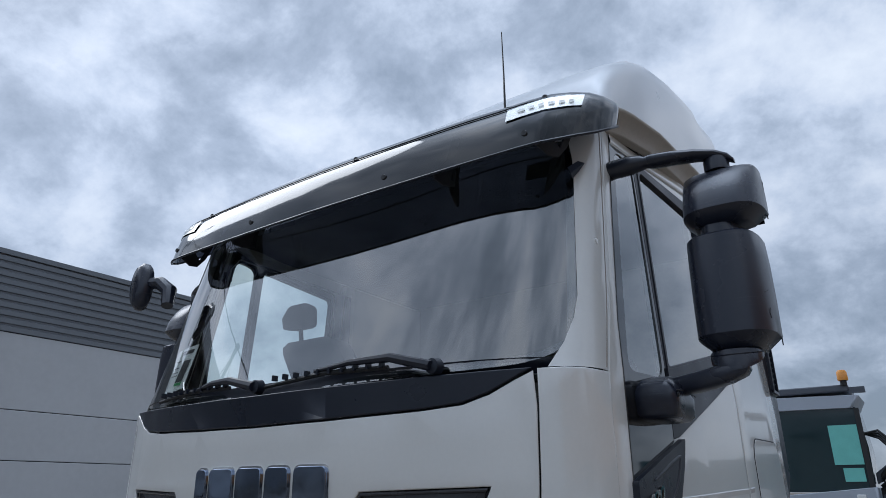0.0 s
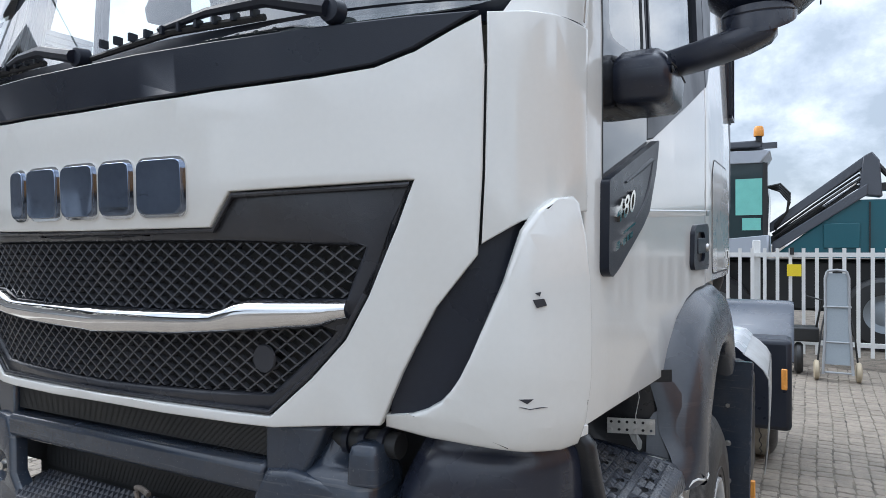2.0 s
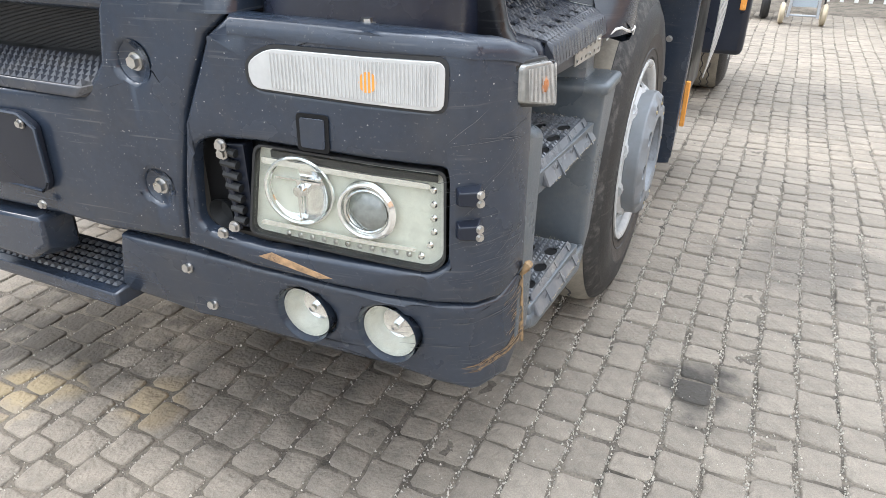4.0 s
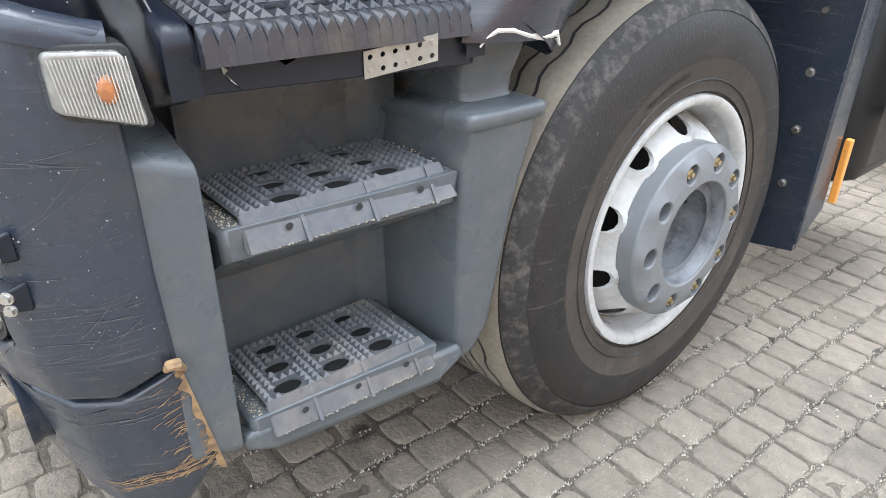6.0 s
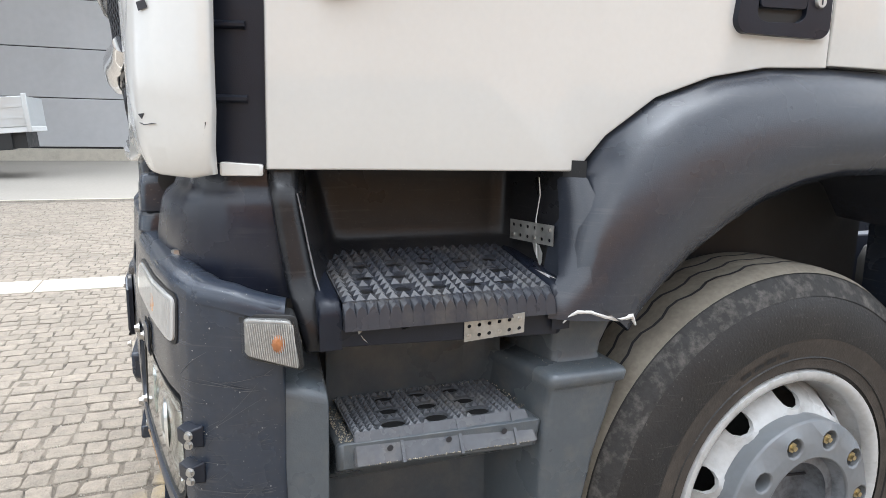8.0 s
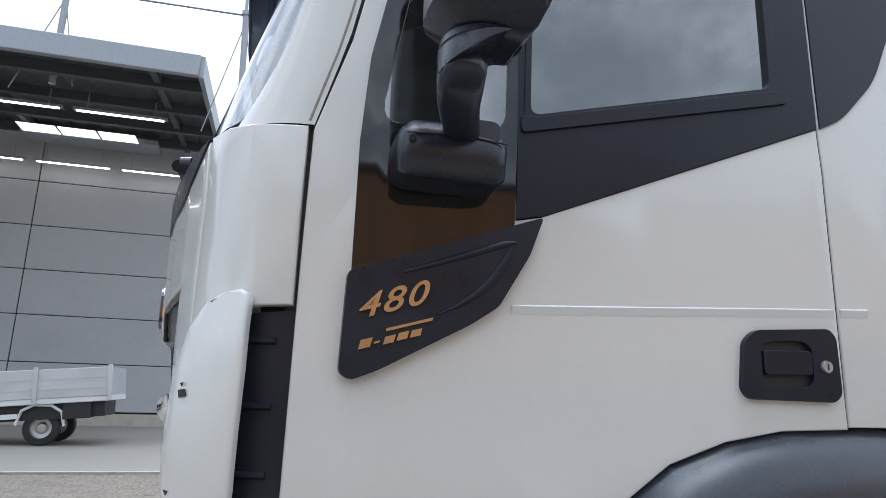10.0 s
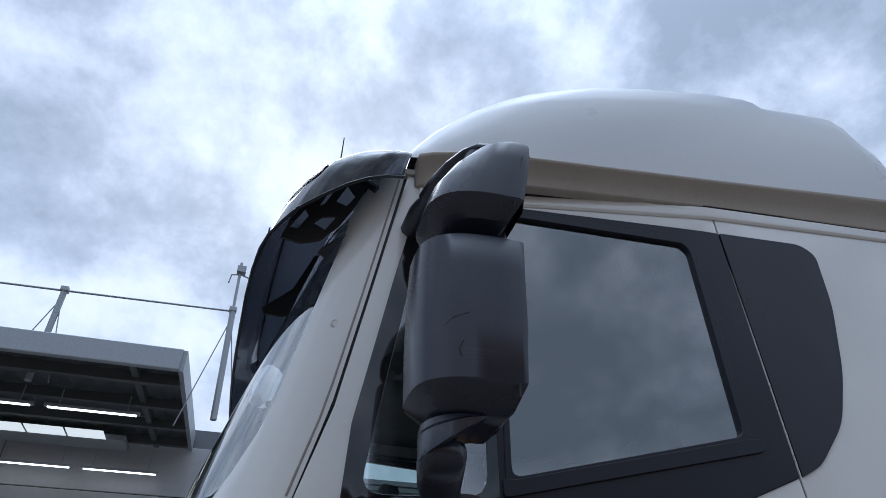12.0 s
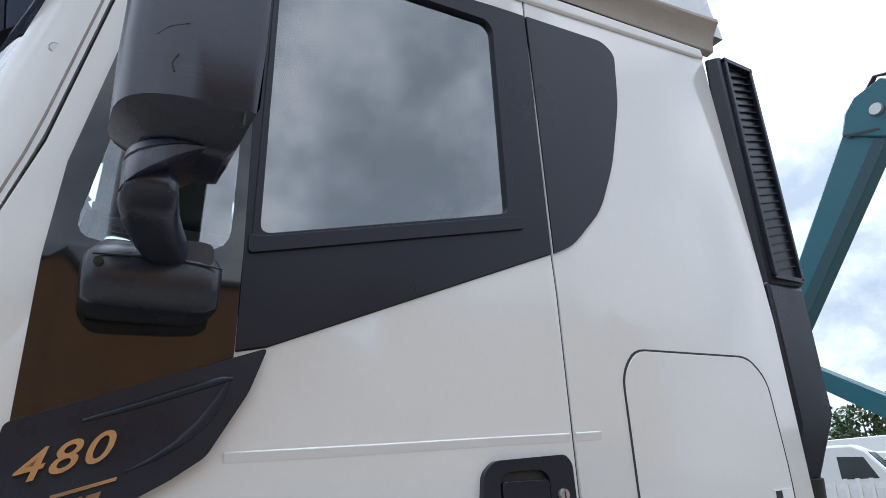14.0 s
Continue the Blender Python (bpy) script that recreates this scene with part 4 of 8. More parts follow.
part("bead_zone", lathe([(rr * .545 / .525, xo + a) for rr, a in ((.309, .0022), (.318, .0018), (.345, .0052), (.372, .0108), (.378, .0118))], (0, yw, zw), 0, 96), BEAD, hub, "brownish inner band of the sidewall", angle=60)
hub2, _ = wheel(truck, -1.265, *WHEEL, s=-1, r=.545)
# raised writing on the sidewall, kept as plain bars
for t0, t1, r0, r1 in ((1.15, .25, .43, .47), (2.55, 2.75, .40, .425), (2.85, 3.45, .40, .425), (3.75, 4.25, .425, .465), (1.7, 2.1, .36, .372)):
    n = max(2, int(abs(t1 - t0) / .09))
    for i in range(n):
        a, b = t0 + (t1 - t0) * (i + .12) / n, t0 + (t1 - t0) * (i + .85) / n
        part("sidewall_bar", loft([[Vector((xo + .0012 + lerp(rr, [.315, .345, .38, .42, .452, .475], [.0, .004, .012, .012, .004, -.008]), yw + rr * math.cos(q), zw + rr * math.sin(q))) for rr in (r0, r1)] for q in lin(a, b, 4)]), RUBBER, hub)
for r0 in (.346, .486):
    part("sidewall_ring", lathe([(r0 - .003, xo + lerp(r0, [.315, .345, .38, .42, .452, .475, .497], [.0, .004, .012, .012, .004, -.008, -.022]) - .001), (r0, xo + lerp(r0, [.315, .345, .38, .42, .452, .475, .497], [.0, .004, .012, .012, .004, -.008, -.022]) + .0022), (r0 + .003, xo + lerp(r0, [.315, .345, .38, .42, .452, .475, .497], [.0, .004, .012, .012, .004, -.008, -.022]) - .001)], (0, yw, zw), 0, 72), TYRE, hub)

# step box: three steps in a moulded grey surround


# near-black that stands in for the dark inside holes, gaps and recesses
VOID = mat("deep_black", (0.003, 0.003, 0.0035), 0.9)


def tread(parent, x0, x1, y0, y1, z, holes, pitch=(.0145, .0145), material=TREAD, fall=0.0):
    """A step tread: a plate with round holes under a field of small pyramids."""
    def top(u, v, off):
        return Vector((v, u, z + off + fall * (x1 - v)))
    hs = []
    for cu, cv, ra, rb in holes:
        hs.append([(cu + ra * math.cos(q), cv + rb * math.sin(q)) for q in (2 * math.pi * j / 12 for j in range(12))])
    plate = part("tread_plate", skin([(y0, x0), (y1, x0), (y1, x1), (y0, x1)], hs, top, 0, .003), material, parent, "studded step tread")
    # added black sheet that paints the dark seen through the holes
    part("tread_floor", skin([(y0 + .004, x0 + .004), (y1 - .004, x0 + .004), (y1 - .004, x1 - .004), (y0 + .004, x1 - .004)], [], top, -.0034, .006), VOID, plate)
    bm = bmesh.new()
    ny, nx = round((y1 - y0 - .004) / pitch[0]), round((x1 - x0 - .004) / pitch[1])
    wy, wx = (y1 - y0 - .004) / ny, (x1 - x0 - .004) / nx
    for i in range(ny):
        for j in range(nx):
            cy, cx = y0 + .002 + wy * (i + .5), x0 + .002 + wx * (j + .5)
            if any(((cy - a) / (ra + .0045)) ** 2 + ((cx - b) / (rb + .0045)) ** 2 < 1 for a, b, ra, rb in holes):
                continue
            hx, hy, zc = wx * .47, wy * .46, z + fall * (x1 - cx)
            base = [bm.verts.new((cx + sx * hx, cy + sy * hy, zc + .0005 - fall * sx * hx)) for sx, sy in ((-1, -1), (1, -1), (1, 1), (-1, 1))]
            tip = bm.verts.new((cx - .15 * hx, cy, zc + .36 * wy + .001))
            for k in range(4):
                bm.faces.new((base[k], base[(k + 1) % 4], tip))
    tagged(part("tread_studs", bm, material, plate, flat=True), kind="stuff")
    return plate


# surround of the two lower steps: front cheek, rear cheek, back and ledges
sb = part("step_surround", hull([(1.165, .362, .47), (1.165, .44, .45), (1.175, .44, .93), (1.165, .362, .95), (.95, .362, .47), (.95, .462, .45), (.95, .462, .95), (.95, .362, .95)]), STEPGREY, truck, "grey moulded step well", bevel=.018, segments=4)
def cheek(rows, r):
    """A moulded block with well-rounded upright edges, by level: outer x, front y, rear y."""
    return loft([[Vector((x, y, z)) for x, y in rounded([(.90, yf - .05), (xo, yf), (xo, yr), (.90, yr)], r)] for z, xo, yf, yr in rows], closed=True, caps=True)


part("rear_cheek", cheek(((.44, 1.176, .862, .893), (.455, 1.184, .856, .905), (.50, 1.187, .855, .932), (.60, 1.189, .854, .952), (.74, 1.193, .854, .977), (.84, 1.197, .857, 1.005), (.888, 1.199, .859, 1.018), (.893, 1.206, .857, 1.030), (.909, 1.208, .857, 1.034), (.916, 1.204, .860, 1.031), (.919, 1.192, .868, 1.020)), .017), STEPGREY, sb, "grey moulded step cheek", angle=50)
part("upper_cheek", cheek(((.912, 1.146, .905, 1.018), (.925, 1.136, .905, 1.016), (.95, 1.134, .905, 1.022), (1.0, 1.142, .903, 1.040), (1.055, 1.154, .90, 1.060)), .024), STEPGREY, sb, angle=50)
part("step_back", hull([(.971, .44, .44), (.971, .44, 1.02), (.971, .86, .44), (.971, .86, 1.02), (.85, .44, .44), (.85, .86, .44), (.85, .44, 1.02), (.85, .86, 1.02)]), STEPGREY, sb)
for z, y0, y1, xb in ((.838, .455, .835, .975), (.517, .455, .79, .975)):
    ledge = part("step_ledge", hull([(1.165, y0, z - .012), (1.185, y1 + .02, z - .012), (xb - .02, y0, z - .012), (xb - .02, y1 + .02, z - .012), (1.165, y0, z - .06), (1.185, y1 + .01, z - .065), (xb - .01, y0, z - .19), (xb - .01, y1 + .02, z - .19)]), STEPGREY, sb, bevel=.01)
    ys = (.578, .651, .725) if z > .7 else (.550, .627, .705)
    hs = [(yy - .006 * k * (.65 - yy) / .07, xx, .0185 + .0028 * k, .0115 + .0022 * k) for k, xx in enumerate((1.022, 1.080, 1.136)) for yy in ys]
    tread(sb, xb + .012, 1.158, y0 + .03, y1 - .012, z, hs)
    lip = part("step_lip", hull([(1.156, y0 + .03, z + .004), (1.162, y1 - .005, z + .004), (1.182, y0 + .028, z - .05), (1.196, y1 + .008, z - .05), (1.15, y0 + .03, z - .05), (1.16, y1, z - .05)]), TREAD, sb, "pale scuffed step edge", bevel=.004)
    for k, f in enumerate((.18, .5, .82)):
        yy = y0 + .03 + (y1 - y0 - .03) * f
        part("lip_hole", lathe([(0, 1.182), (.006, 1.182)], (lerp(f, [0, 1], [-.005, .005]), yy, z - .025), 0, 10), INK, lip)
    for f in (.24, .56, .88):
        yy = y0 + .03 + (y1 - y0 - .03) * f
        xx = lerp(f, [0, 1], [1.155, 1.167])
        part("lip_rib", hull([(xx, yy, z + .004), (xx, yy + .006, z + .004), (xx + .034, yy, z - .05), (xx + .034, yy + .006, z - .05), (xx - .002, yy, z - .05), (xx - .002, yy + .006, z - .05)]), TREAD, lip)
for y, d in ((.462, 1), (.832, -1)):
    part("step_cove", loft([[Vector((.974 + .065 * (1 - math.cos(q)) - .004, y + d * .065 * (1 - math.sin(q)), z)) for q in lin(0, math.pi / 2, 7)] for z in (.46, .72, 1.0)]), STEPGREY, sb, angle=70)
part("step_toe", hull([(1.165, .44, .45), (1.175, .50, .43), (1.195, .80, .42), (1.19, .87, .45), (1.0, .45, .42), (1.0, .86, .42), (1.165, .44, .485), (1.19, .86, .485)]), STEPGREY, sb, bevel=.012)
# the black top step, torn and patched with perforated plates
top = part("top_step", hull([(1.150, .44, 1.062), (1.162, .90, 1.062), (1.150, .44, 1.000), (1.162, .905, .985), (.88, .445, 1.112), (.88, .91, 1.112), (.88, .44, 1.03), (.88, .9, 1.0)]), DARK, truck, "black top step with a torn plastic edge", bevel=.014)
for y0, y1, e in ((.428, .467, .0), (.873, .912, .012)):
    part("step_rim", loft([[Vector((x, y, z + .183 * (1.160 - x))) for y, z in ((y0, 1.03), (y0, 1.078), (y0 + .006, 1.086), (y1 - .004, 1.086), (y1, 1.082), (y1, 1.03))] for x in (.90, 1.0, 1.10)] + [[Vector((x + e, y, z - d)) for y, z in ((y0, 1.03), (y0, 1.078), (y0 + .006, 1.086), (y1 - .004, 1.086), (y1, 1.082), (y1, 1.03))] for x, d in ((1.135, -.003), (1.150, .003), (1.158, .014), (1.160, .03))], closed=True, caps=True), DARK, top, angle=60)
hs = [(yy + .008 * k, xx, .0155, .0105) for k, xx in enumerate((1.122, 1.065, 1.008)) for yy in (.521, .589, .657, .727, .797)]
STEPBLACK = mat("black_tread", (0.046, 0.050, 0.061), 0.26, vary=0.15, scale=8, dirt=(0.14, 0.13, 0.115), dirt_amount=0.5, dirt_scale=12)
tread(top, .925, 1.160, .468, .872, 1.083, hs, (.0202, .0185), STEPBLACK, .183)
bm = bmesh.new()
n = 20
for i in range(n):
    # a pointed arch per stud, rising from the flat band of the nosing
    a, w = .468 + .404 / n * i, .404 / n
    e = .004 + .008 * i / n
    arch = [(a + w * f, 1.058 + .019 * g) for f, g in ((0, 0), (.06, .35), (.2, .68), (.5, 1.0), (.8, .68), (.94, .35), (1, 0))]
    vs = [bm.verts.new((1.166 + e + .006 * (1.08 - zz) / .03, yy, zz)) for yy, zz in arch]
    back = [bm.verts.new((1.158, a, 1.082)), bm.verts.new((1.158, a + w, 1.082)), bm.verts.new((1.150, a + w / 2, 1.0885))]
    low = [bm.verts.new((1.174 + e, yy, 1.036)) for yy in (a, a + w)]
    foot = [bm.verts.new((1.150, yy, 1.034)) for yy in (a, a + w)]
    bm.faces.new((low[0], low[1], vs[6], vs[5], vs[4], vs[3], vs[2], vs[1], vs[0]))
    bm.faces.new((vs[0], vs[1], vs[2], vs[3], back[0])); bm.faces.new((vs[3], vs[4], vs[5], vs[6], back[1]))
    bm.faces.new((back[0], vs[3], back[2])); bm.faces.new((vs[3], back[1], back[2]))
    bm.faces.new((foot[0], foot[1], low[1], low[0]))
for y, d in ((.468, 1), (.872, -1)):
    e = .004 if d == 1 else .0115
    bm.faces.new([bm.verts.new(p) for p in ((1.158, y, 1.082), (1.174 + e, y, 1.050), (1.174 + e, y, 1.036), (1.150, y, 1.034))])
tagged(part("tread_nosing", bm, STEPBLACK, top, flat=True), kind="stuff")


def perforated(parent, origin, u, v, nu, nv, pitch, name="mending_plate"):
    """A thin galvanised plate with rows of holes."""
    o, u, v = Vector(origin), Vector(u).normalized(), Vector(v).normalized()
    w = u.cross(v).normalized()
    pts = [(0, 0), (nu * pitch, 0), (nu * pitch, nv * pitch), (0, nv * pitch)]
    hs = [[(pitch * (i + .5) + pitch * .2 * math.cos(q), pitch * (j + .5) + pitch * .2 * math.sin(q)) for q in (2 * math.pi * k / 8 for k in range(8))] for i in range(nu) for j in range(nv)]
    pl = part(name, skin(pts, hs, lambda a, b, off: o + u * a + v * b + w * off, .002, .002), GALV, parent, "galvanised perforated mending plate")
    for i, j in ((0, 0), (nu - 1, nv - 1), (nu // 2, 0)):
        c = o + u * pitch * (i + .5) + v * pitch * (j + .5) + w * .002
        bolt("plate_screw", c, w, pitch * .18, pl, ZINC, .003)
    return pl


perforated(top, (1.158, .695, .990), (.03, .112, .018), (0, -.0, 1), 6, 2, .019)
TORN = mat("torn_white_edge", (0.72, 0.72, 0.70), 0.7, vary=0.1)


def shard(points, thick=.004, name="torn_edge", parent=top):
    bm = bmesh.new()
    vs = [bm.verts.new(p) for p in points]
    bm.faces.new(vs)
    bmesh.ops.solidify(bm, geom=bm.faces[:], thickness=thick)
    return part(name, bm, TORN, parent, "white torn plastic edge")


shard([(1.1545, .494, 1.034), (1.1545, .506, 1.036), (1.1545, .503, 1.027), (1.154, .497, 1.022)], .002)
shard([(1.1565, .568, 1.033), (1.1565, .600, 1.036), (1.1565, .592, 1.029), (1.1565, .578, 1.024)], .002)
shard([(1.1545, .500, 1.022), (1.155, .508, 1.012), (1.1555, .517, 1.000), (1.1555, .513, 1.006), (1.155, .504, 1.014)], .002)
shard([(1.085, .880, 1.1015), (1.120, .884, 1.095), (1.152, .893, 1.088), (1.160, .903, 1.082), (1.140, .901, 1.091), (1.105, .890, 1.098)], .002)

shard([(1.036, .8985, 1.148), (1.060, .9015, 1.146), (1.070, .9040, 1.130), (1.068, .9040, 1.110), (1.061, .9030, 1.100), (1.054, .9015, 1.116), (1.043, .8995, 1.130)], .002)
# sand left on the treads and ledges
rnd = random.Random(12)
bm = bmesh.new()
def grain(x, y, z, r):
    vs = [bm.verts.new((x + r * dx, y + r * dy, z + r * dz)) for dx, dy, dz in ((1, 0, 0), (-.5, .9, 0), (-.6, -.8, 0), (.1 * rnd.random(), .1, 1.2))]
    for f in ((0, 1, 3), (1, 2, 3), (2, 0, 3)):
        bm.faces.new([vs[k] for k in f])
for i in range(1100):
    k = rnd.random()
    z, y1 = (.838, .83) if rnd.random() < .55 else (.517, .785)
    r = .0008 + .0016 * rnd.random() ** 2
    if k < .40:
        grain(1.0 + .16 * rnd.random(), .462 + .026 * rnd.random() ** 1.5, z - .011, r)
    elif k < .62:
        f = rnd.random() ** .7
        grain(1.181 + .012 * f + .004 * rnd.random(), .49 + (y1 - .49) * f, z - .049, r)
    elif k < .80:
        grain(.99 + .012 * rnd.random(), .48 + (y1 - .48) * rnd.random(), z + .001, r)
    elif k < .92:
        grain(1.0 + .15 * rnd.random(), y1 - .012 + .02 * rnd.random(), z - .011 if rnd.random() < .3 else z, r)
    else:
        grain(1.06 + .13 * rnd.random(), .88 + .13 * rnd.random(), .918, r)
tagged(part("sand_grains", bm, SANDGRIT, sb, flat=True), kind="stuff")

# bumper: corner sections, lower apron, centre section
bumper = part("bumper_corner", skin([(.545, .70), (.56, .81), (.605, .98), (.668, 1.115), (.715, 1.150), (.95, 1.138), (1.08, 1.130), (1.20, 1.115), (1.29, 1.09), (1.294, .92), (1.29, .66), (1.2, .625), (1.06, .635), (.87, .648), (.70, .668)],
    [rounded([(.604, .915), (.64, .934), (.738, .936), (1.096, .912), (1.094, .722), (1.06, .703), (.70, .722), (.60, .738), (.582, .76), (.588, .82)], .022), rounded([(.755, 1.035), (.75, 1.075), (.79, 1.098), (1.085, 1.088), (1.083, 1.015)], .02)],
    bump, 0, .03, [.6, .67, .84, .9, .96, 1.0, 1.03, 1.097, 1.115, 1.14, 1.17, 1.2, 1.23, 1.26], [.8, .96], rim=.012), BUMPER, truck, "scratched dark grey bumper corner", angle=50)
TOPS, TOPH = [.70, .715, .95, 1.08, 1.20, 1.29], [.012, .020, .008, 0, -.015, -.040]
part("bumper_top", loft([[bump(s, 1.13 + lerp(s, TOPS, TOPH) + h, -o) for o, h in ((-.0016, -.030), (-.0018, -.020), (.000, -.010), (.006, -.002), (.015, .003), (.030, .004), (.048, .001), (.062, -.006), (.072, -.05))] for s in lin(.712, 1.293, 34)]), BUMPER, bumper, angle=80)
left = part("bumper_corner", skin([(-.545, .70), (-.56, .81), (-.605, .98), (-.668, 1.115), (-.715, 1.150), (-.95, 1.138), (-1.08, 1.130), (-1.29, 1.09), (-1.29, .66), (-1.06, .635), (-.70, .668)], [], bump, 0, .03, [-.7, -.8, -.9, -1.0, -1.05, -1.1, -1.15, -1.2, -1.25], [.8, .95]), BUMPER, truck, bevel=.012)
apron = part("bumper_apron", skin([(.36, .688), (.54, .676), (.70, .66), (.87, .64), (1.06, .627), (1.2, .618), (1.288, .65), (1.29, .47), (1.22, .40), (1.12, .385), (.95, .44), (.63, .482), (.315, .525), (.30, .55)],
    [[(.778 + .064 * math.cos(q), .558 + .066 * math.sin(q)) for q in (2 * math.pi * k / 20 for k in range(20))], [(.958 + .067 * math.cos(q), .540 + .068 * math.sin(q)) for q in (2 * math.pi * k / 20 for k in range(20))]],
    bump, -.006, .03, [.4, .5, .6, .7, .8, .9, 1.0, 1.05, 1.1, 1.14, 1.18, 1.22, 1.26], [.5, .6], rim=.012), BUMPER, truck, "scraped lower bumper apron with splintered end", angle=50)
part("bumper_apron", skin([(-.36, .688), (-.54, .676), (-.87, .64), (-1.06, .627), (-1.29, .65), (-1.29, .45), (-.95, .44), (-.315, .525)], [], bump, -.006, .03, [-.5, -.7, -.9, -1.0, -1.1, -1.2], []), BUMPER, truck, bevel=.012)
centre = part("bumper_centre", skin(mirrored([(0, .985), (.365, .990), (.425, 1.055), (.44, 1.15), (.47, 1.20), (.53, 1.205), (.70, 1.175), (.708, 1.150), (.660, 1.115), (.597, .98), (.552, .81), (.538, .705), (.34, .70), (.20, .715), (0, .715)]), [[(c + .034 * math.cos(q), v + .034 * math.sin(q)) for q in (2 * math.pi * k / 20 for k in range(20))] for c, v in ((.499, 1.059), (.496, .816), (-.499, 1.059), (-.496, .816))], bump, -.004, .04, [i * .08 for i in range(-9, 10)], [.8, .9, 1.05], rim=.014), BUMPER, truck, "dark grey bumper centre with bolts", angle=50)
# bumper centre: shelf, slats, plate holder, lower step, bolts
shelf = part("shelf_step", hull([(-.365, .074, .988), (.365, .074, .988), (-.375, .076, 1.008), (.375, .076, 1.008), (-.43, .115, 1.018), (.43, .115, 1.018), (-.43, .195, 1.036), (.43, .195, 1.036), (-.43, .195, .98), (.43, .195, .98)]), STEPBLACK, centre, "studded step in the bumper", bevel=.004)
bm = bmesh.new()
for i in range(44):
    for j in range(6):
        cx, cy = -.41 + .0188 * (i + .5), .080 + .0188 * (j + .5)
        if abs(cx) > .362 + (cy - .076) * 1.5:
            continue
        z = 1.0092 + (cy - .076) * .230
        base = [bm.verts.new((cx + a * .0086, cy + b * .0086, z + b * .0020)) for a, b in ((-1, -1), (1, -1), (1, 1), (-1, 1))]
        tip = bm.verts.new((cx, cy, z + .0085))
        for k in range(4):
            bm.faces.new((base[k], base[(k + 1) % 4], tip))
tagged(part("tread_studs", bm, STEPBLACK, shelf, flat=True), kind="stuff")
part("shelf_hook", tube([(.06, .125, 1.022), (.052, .124, 1.05), (.044, .123, 1.078), (.046, .122, 1.086), (.060, .120, 1.089), (.082, .117, 1.086), (.100, .114, 1.081)], [.007, .0065, .0065, .0068, .0068, .0072, .0068], 8), mat("rusty_hook", (0.22, 0.19, 0.165), 0.5, 0.6, vary=0.4, scale=60), shelf, "worn rusty metal hook")
part("hook_base", lathe([(0, .006), (.016, .005), (.018, 0)], (.06, .125, 1.020), 2, 12), CHARCOAL, shelf)
part("shelf_back", box(-.47, .47, .205, .22, 1.02, 1.30), CHARCOAL, centre)
part("cross_bar", loft([[Vector((x, y, z)) for y, z in ((.12, 1.212), (.105, 1.20), (.105, 1.15), (.13, 1.14), (.2, 1.145), (.2, 1.21))] for x in (-.46, 0, .46)], closed=True, caps=True), BUMPER, centre, bevel=.008)
for k in range(29):
    z = 1.220 + .0026 * k
    part("cooler_slat", box(-.455, .455, .134, .15, z, z + .0019), CHARCOAL, centre)
for k in range(36):
    z = 1.044 + .0028 * k
    part("cooler_slat", box(-.44, .44, .199, .205, z, z + .0021), CHARCOAL, centre)
part("slat_cheek", hull([(.455, .12, 1.14), (.53, .13, 1.15), (.455, .12, 1.30), (.60, .14, 1.30), (.455, .3, 1.14), (.6, .3, 1.3), (.53, .3, 1.15), (.455, .3, 1.3)]), BUMPER, centre, bevel=.012)
part("slat_cheek", hull([(-.455, .12, 1.14), (-.53, .13, 1.15), (-.455, .12, 1.30), (-.60, .14, 1.30), (-.455, .3, 1.14), (-.6, .3, 1.3)]), BUMPER, centre, bevel=.012)
HOLDER = rounded([(-.235, .785), (.215, .775), (.228, .80), (.236, .92), (.20, .946), (-.235, .946)], .012)
holder = part("plate_holder", skin(HOLDER, [], bump, .012, .012, [-.1, 0, .1], []), DARK, centre, "empty black number plate holder", bevel=.004)
part("holder_rim", tube([bump(u, v, .013) for u, v in ((-.235, .786), (.205, .777), (.226, .80), (.233, .915), (.20, .942), (-.235, .944))], .0045, 6), BUMPER, holder)
part("tow_cover", hull([(-.14, .05, .69), (.165, .05, .705), (.158, .05, .63), (.09, .05, .585), (-.14, .05, .585), (-.14, .14, .69), (.165, .14, .705), (.158, .14, .6), (-.14, .14, .585)]), BUMPER, centre, "black towing eye cover", bevel=.012)
low = part("low_step", hull([(-.33, .075, .535), (.315, .075, .535), (-.33, .075, .50), (.315, .075, .50), (-.33, .24, .55), (.32, .24, .55), (-.33, .24, .50), (.32, .24, .50)]), BUMPER, centre, bevel=.006)
bm = bmesh.new()
for i in range(26):
    for j in range(6):
        cx, cy = -.31 + .0234 * (i + .5), .095 + .022 * (j + .5)
        z = .5365 + (cy - .075) * .09
        base = [bm.verts.new((cx + a * .008, cy + b * .008, z)) for a, b in ((-1, -1), (1, -1), (1, 1), (-1, 1))]
        topf = [bm.verts.new((cx + a * .004, cy + b * .004, z + .006)) for a, b in ((-1, -1), (1, -1), (1, 1), (-1, 1))]
        for k in range(4):
            bm.faces.new((base[k], base[(k + 1) % 4], topf[(k + 1) % 4], topf[k]))
        bm.faces.new(topf)
tagged(part("low_studs", bm, TREAD, low, flat=True), kind="stuff")
# added dark sheet in place of the shade behind the bumper
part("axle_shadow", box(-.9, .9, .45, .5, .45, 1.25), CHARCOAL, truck)
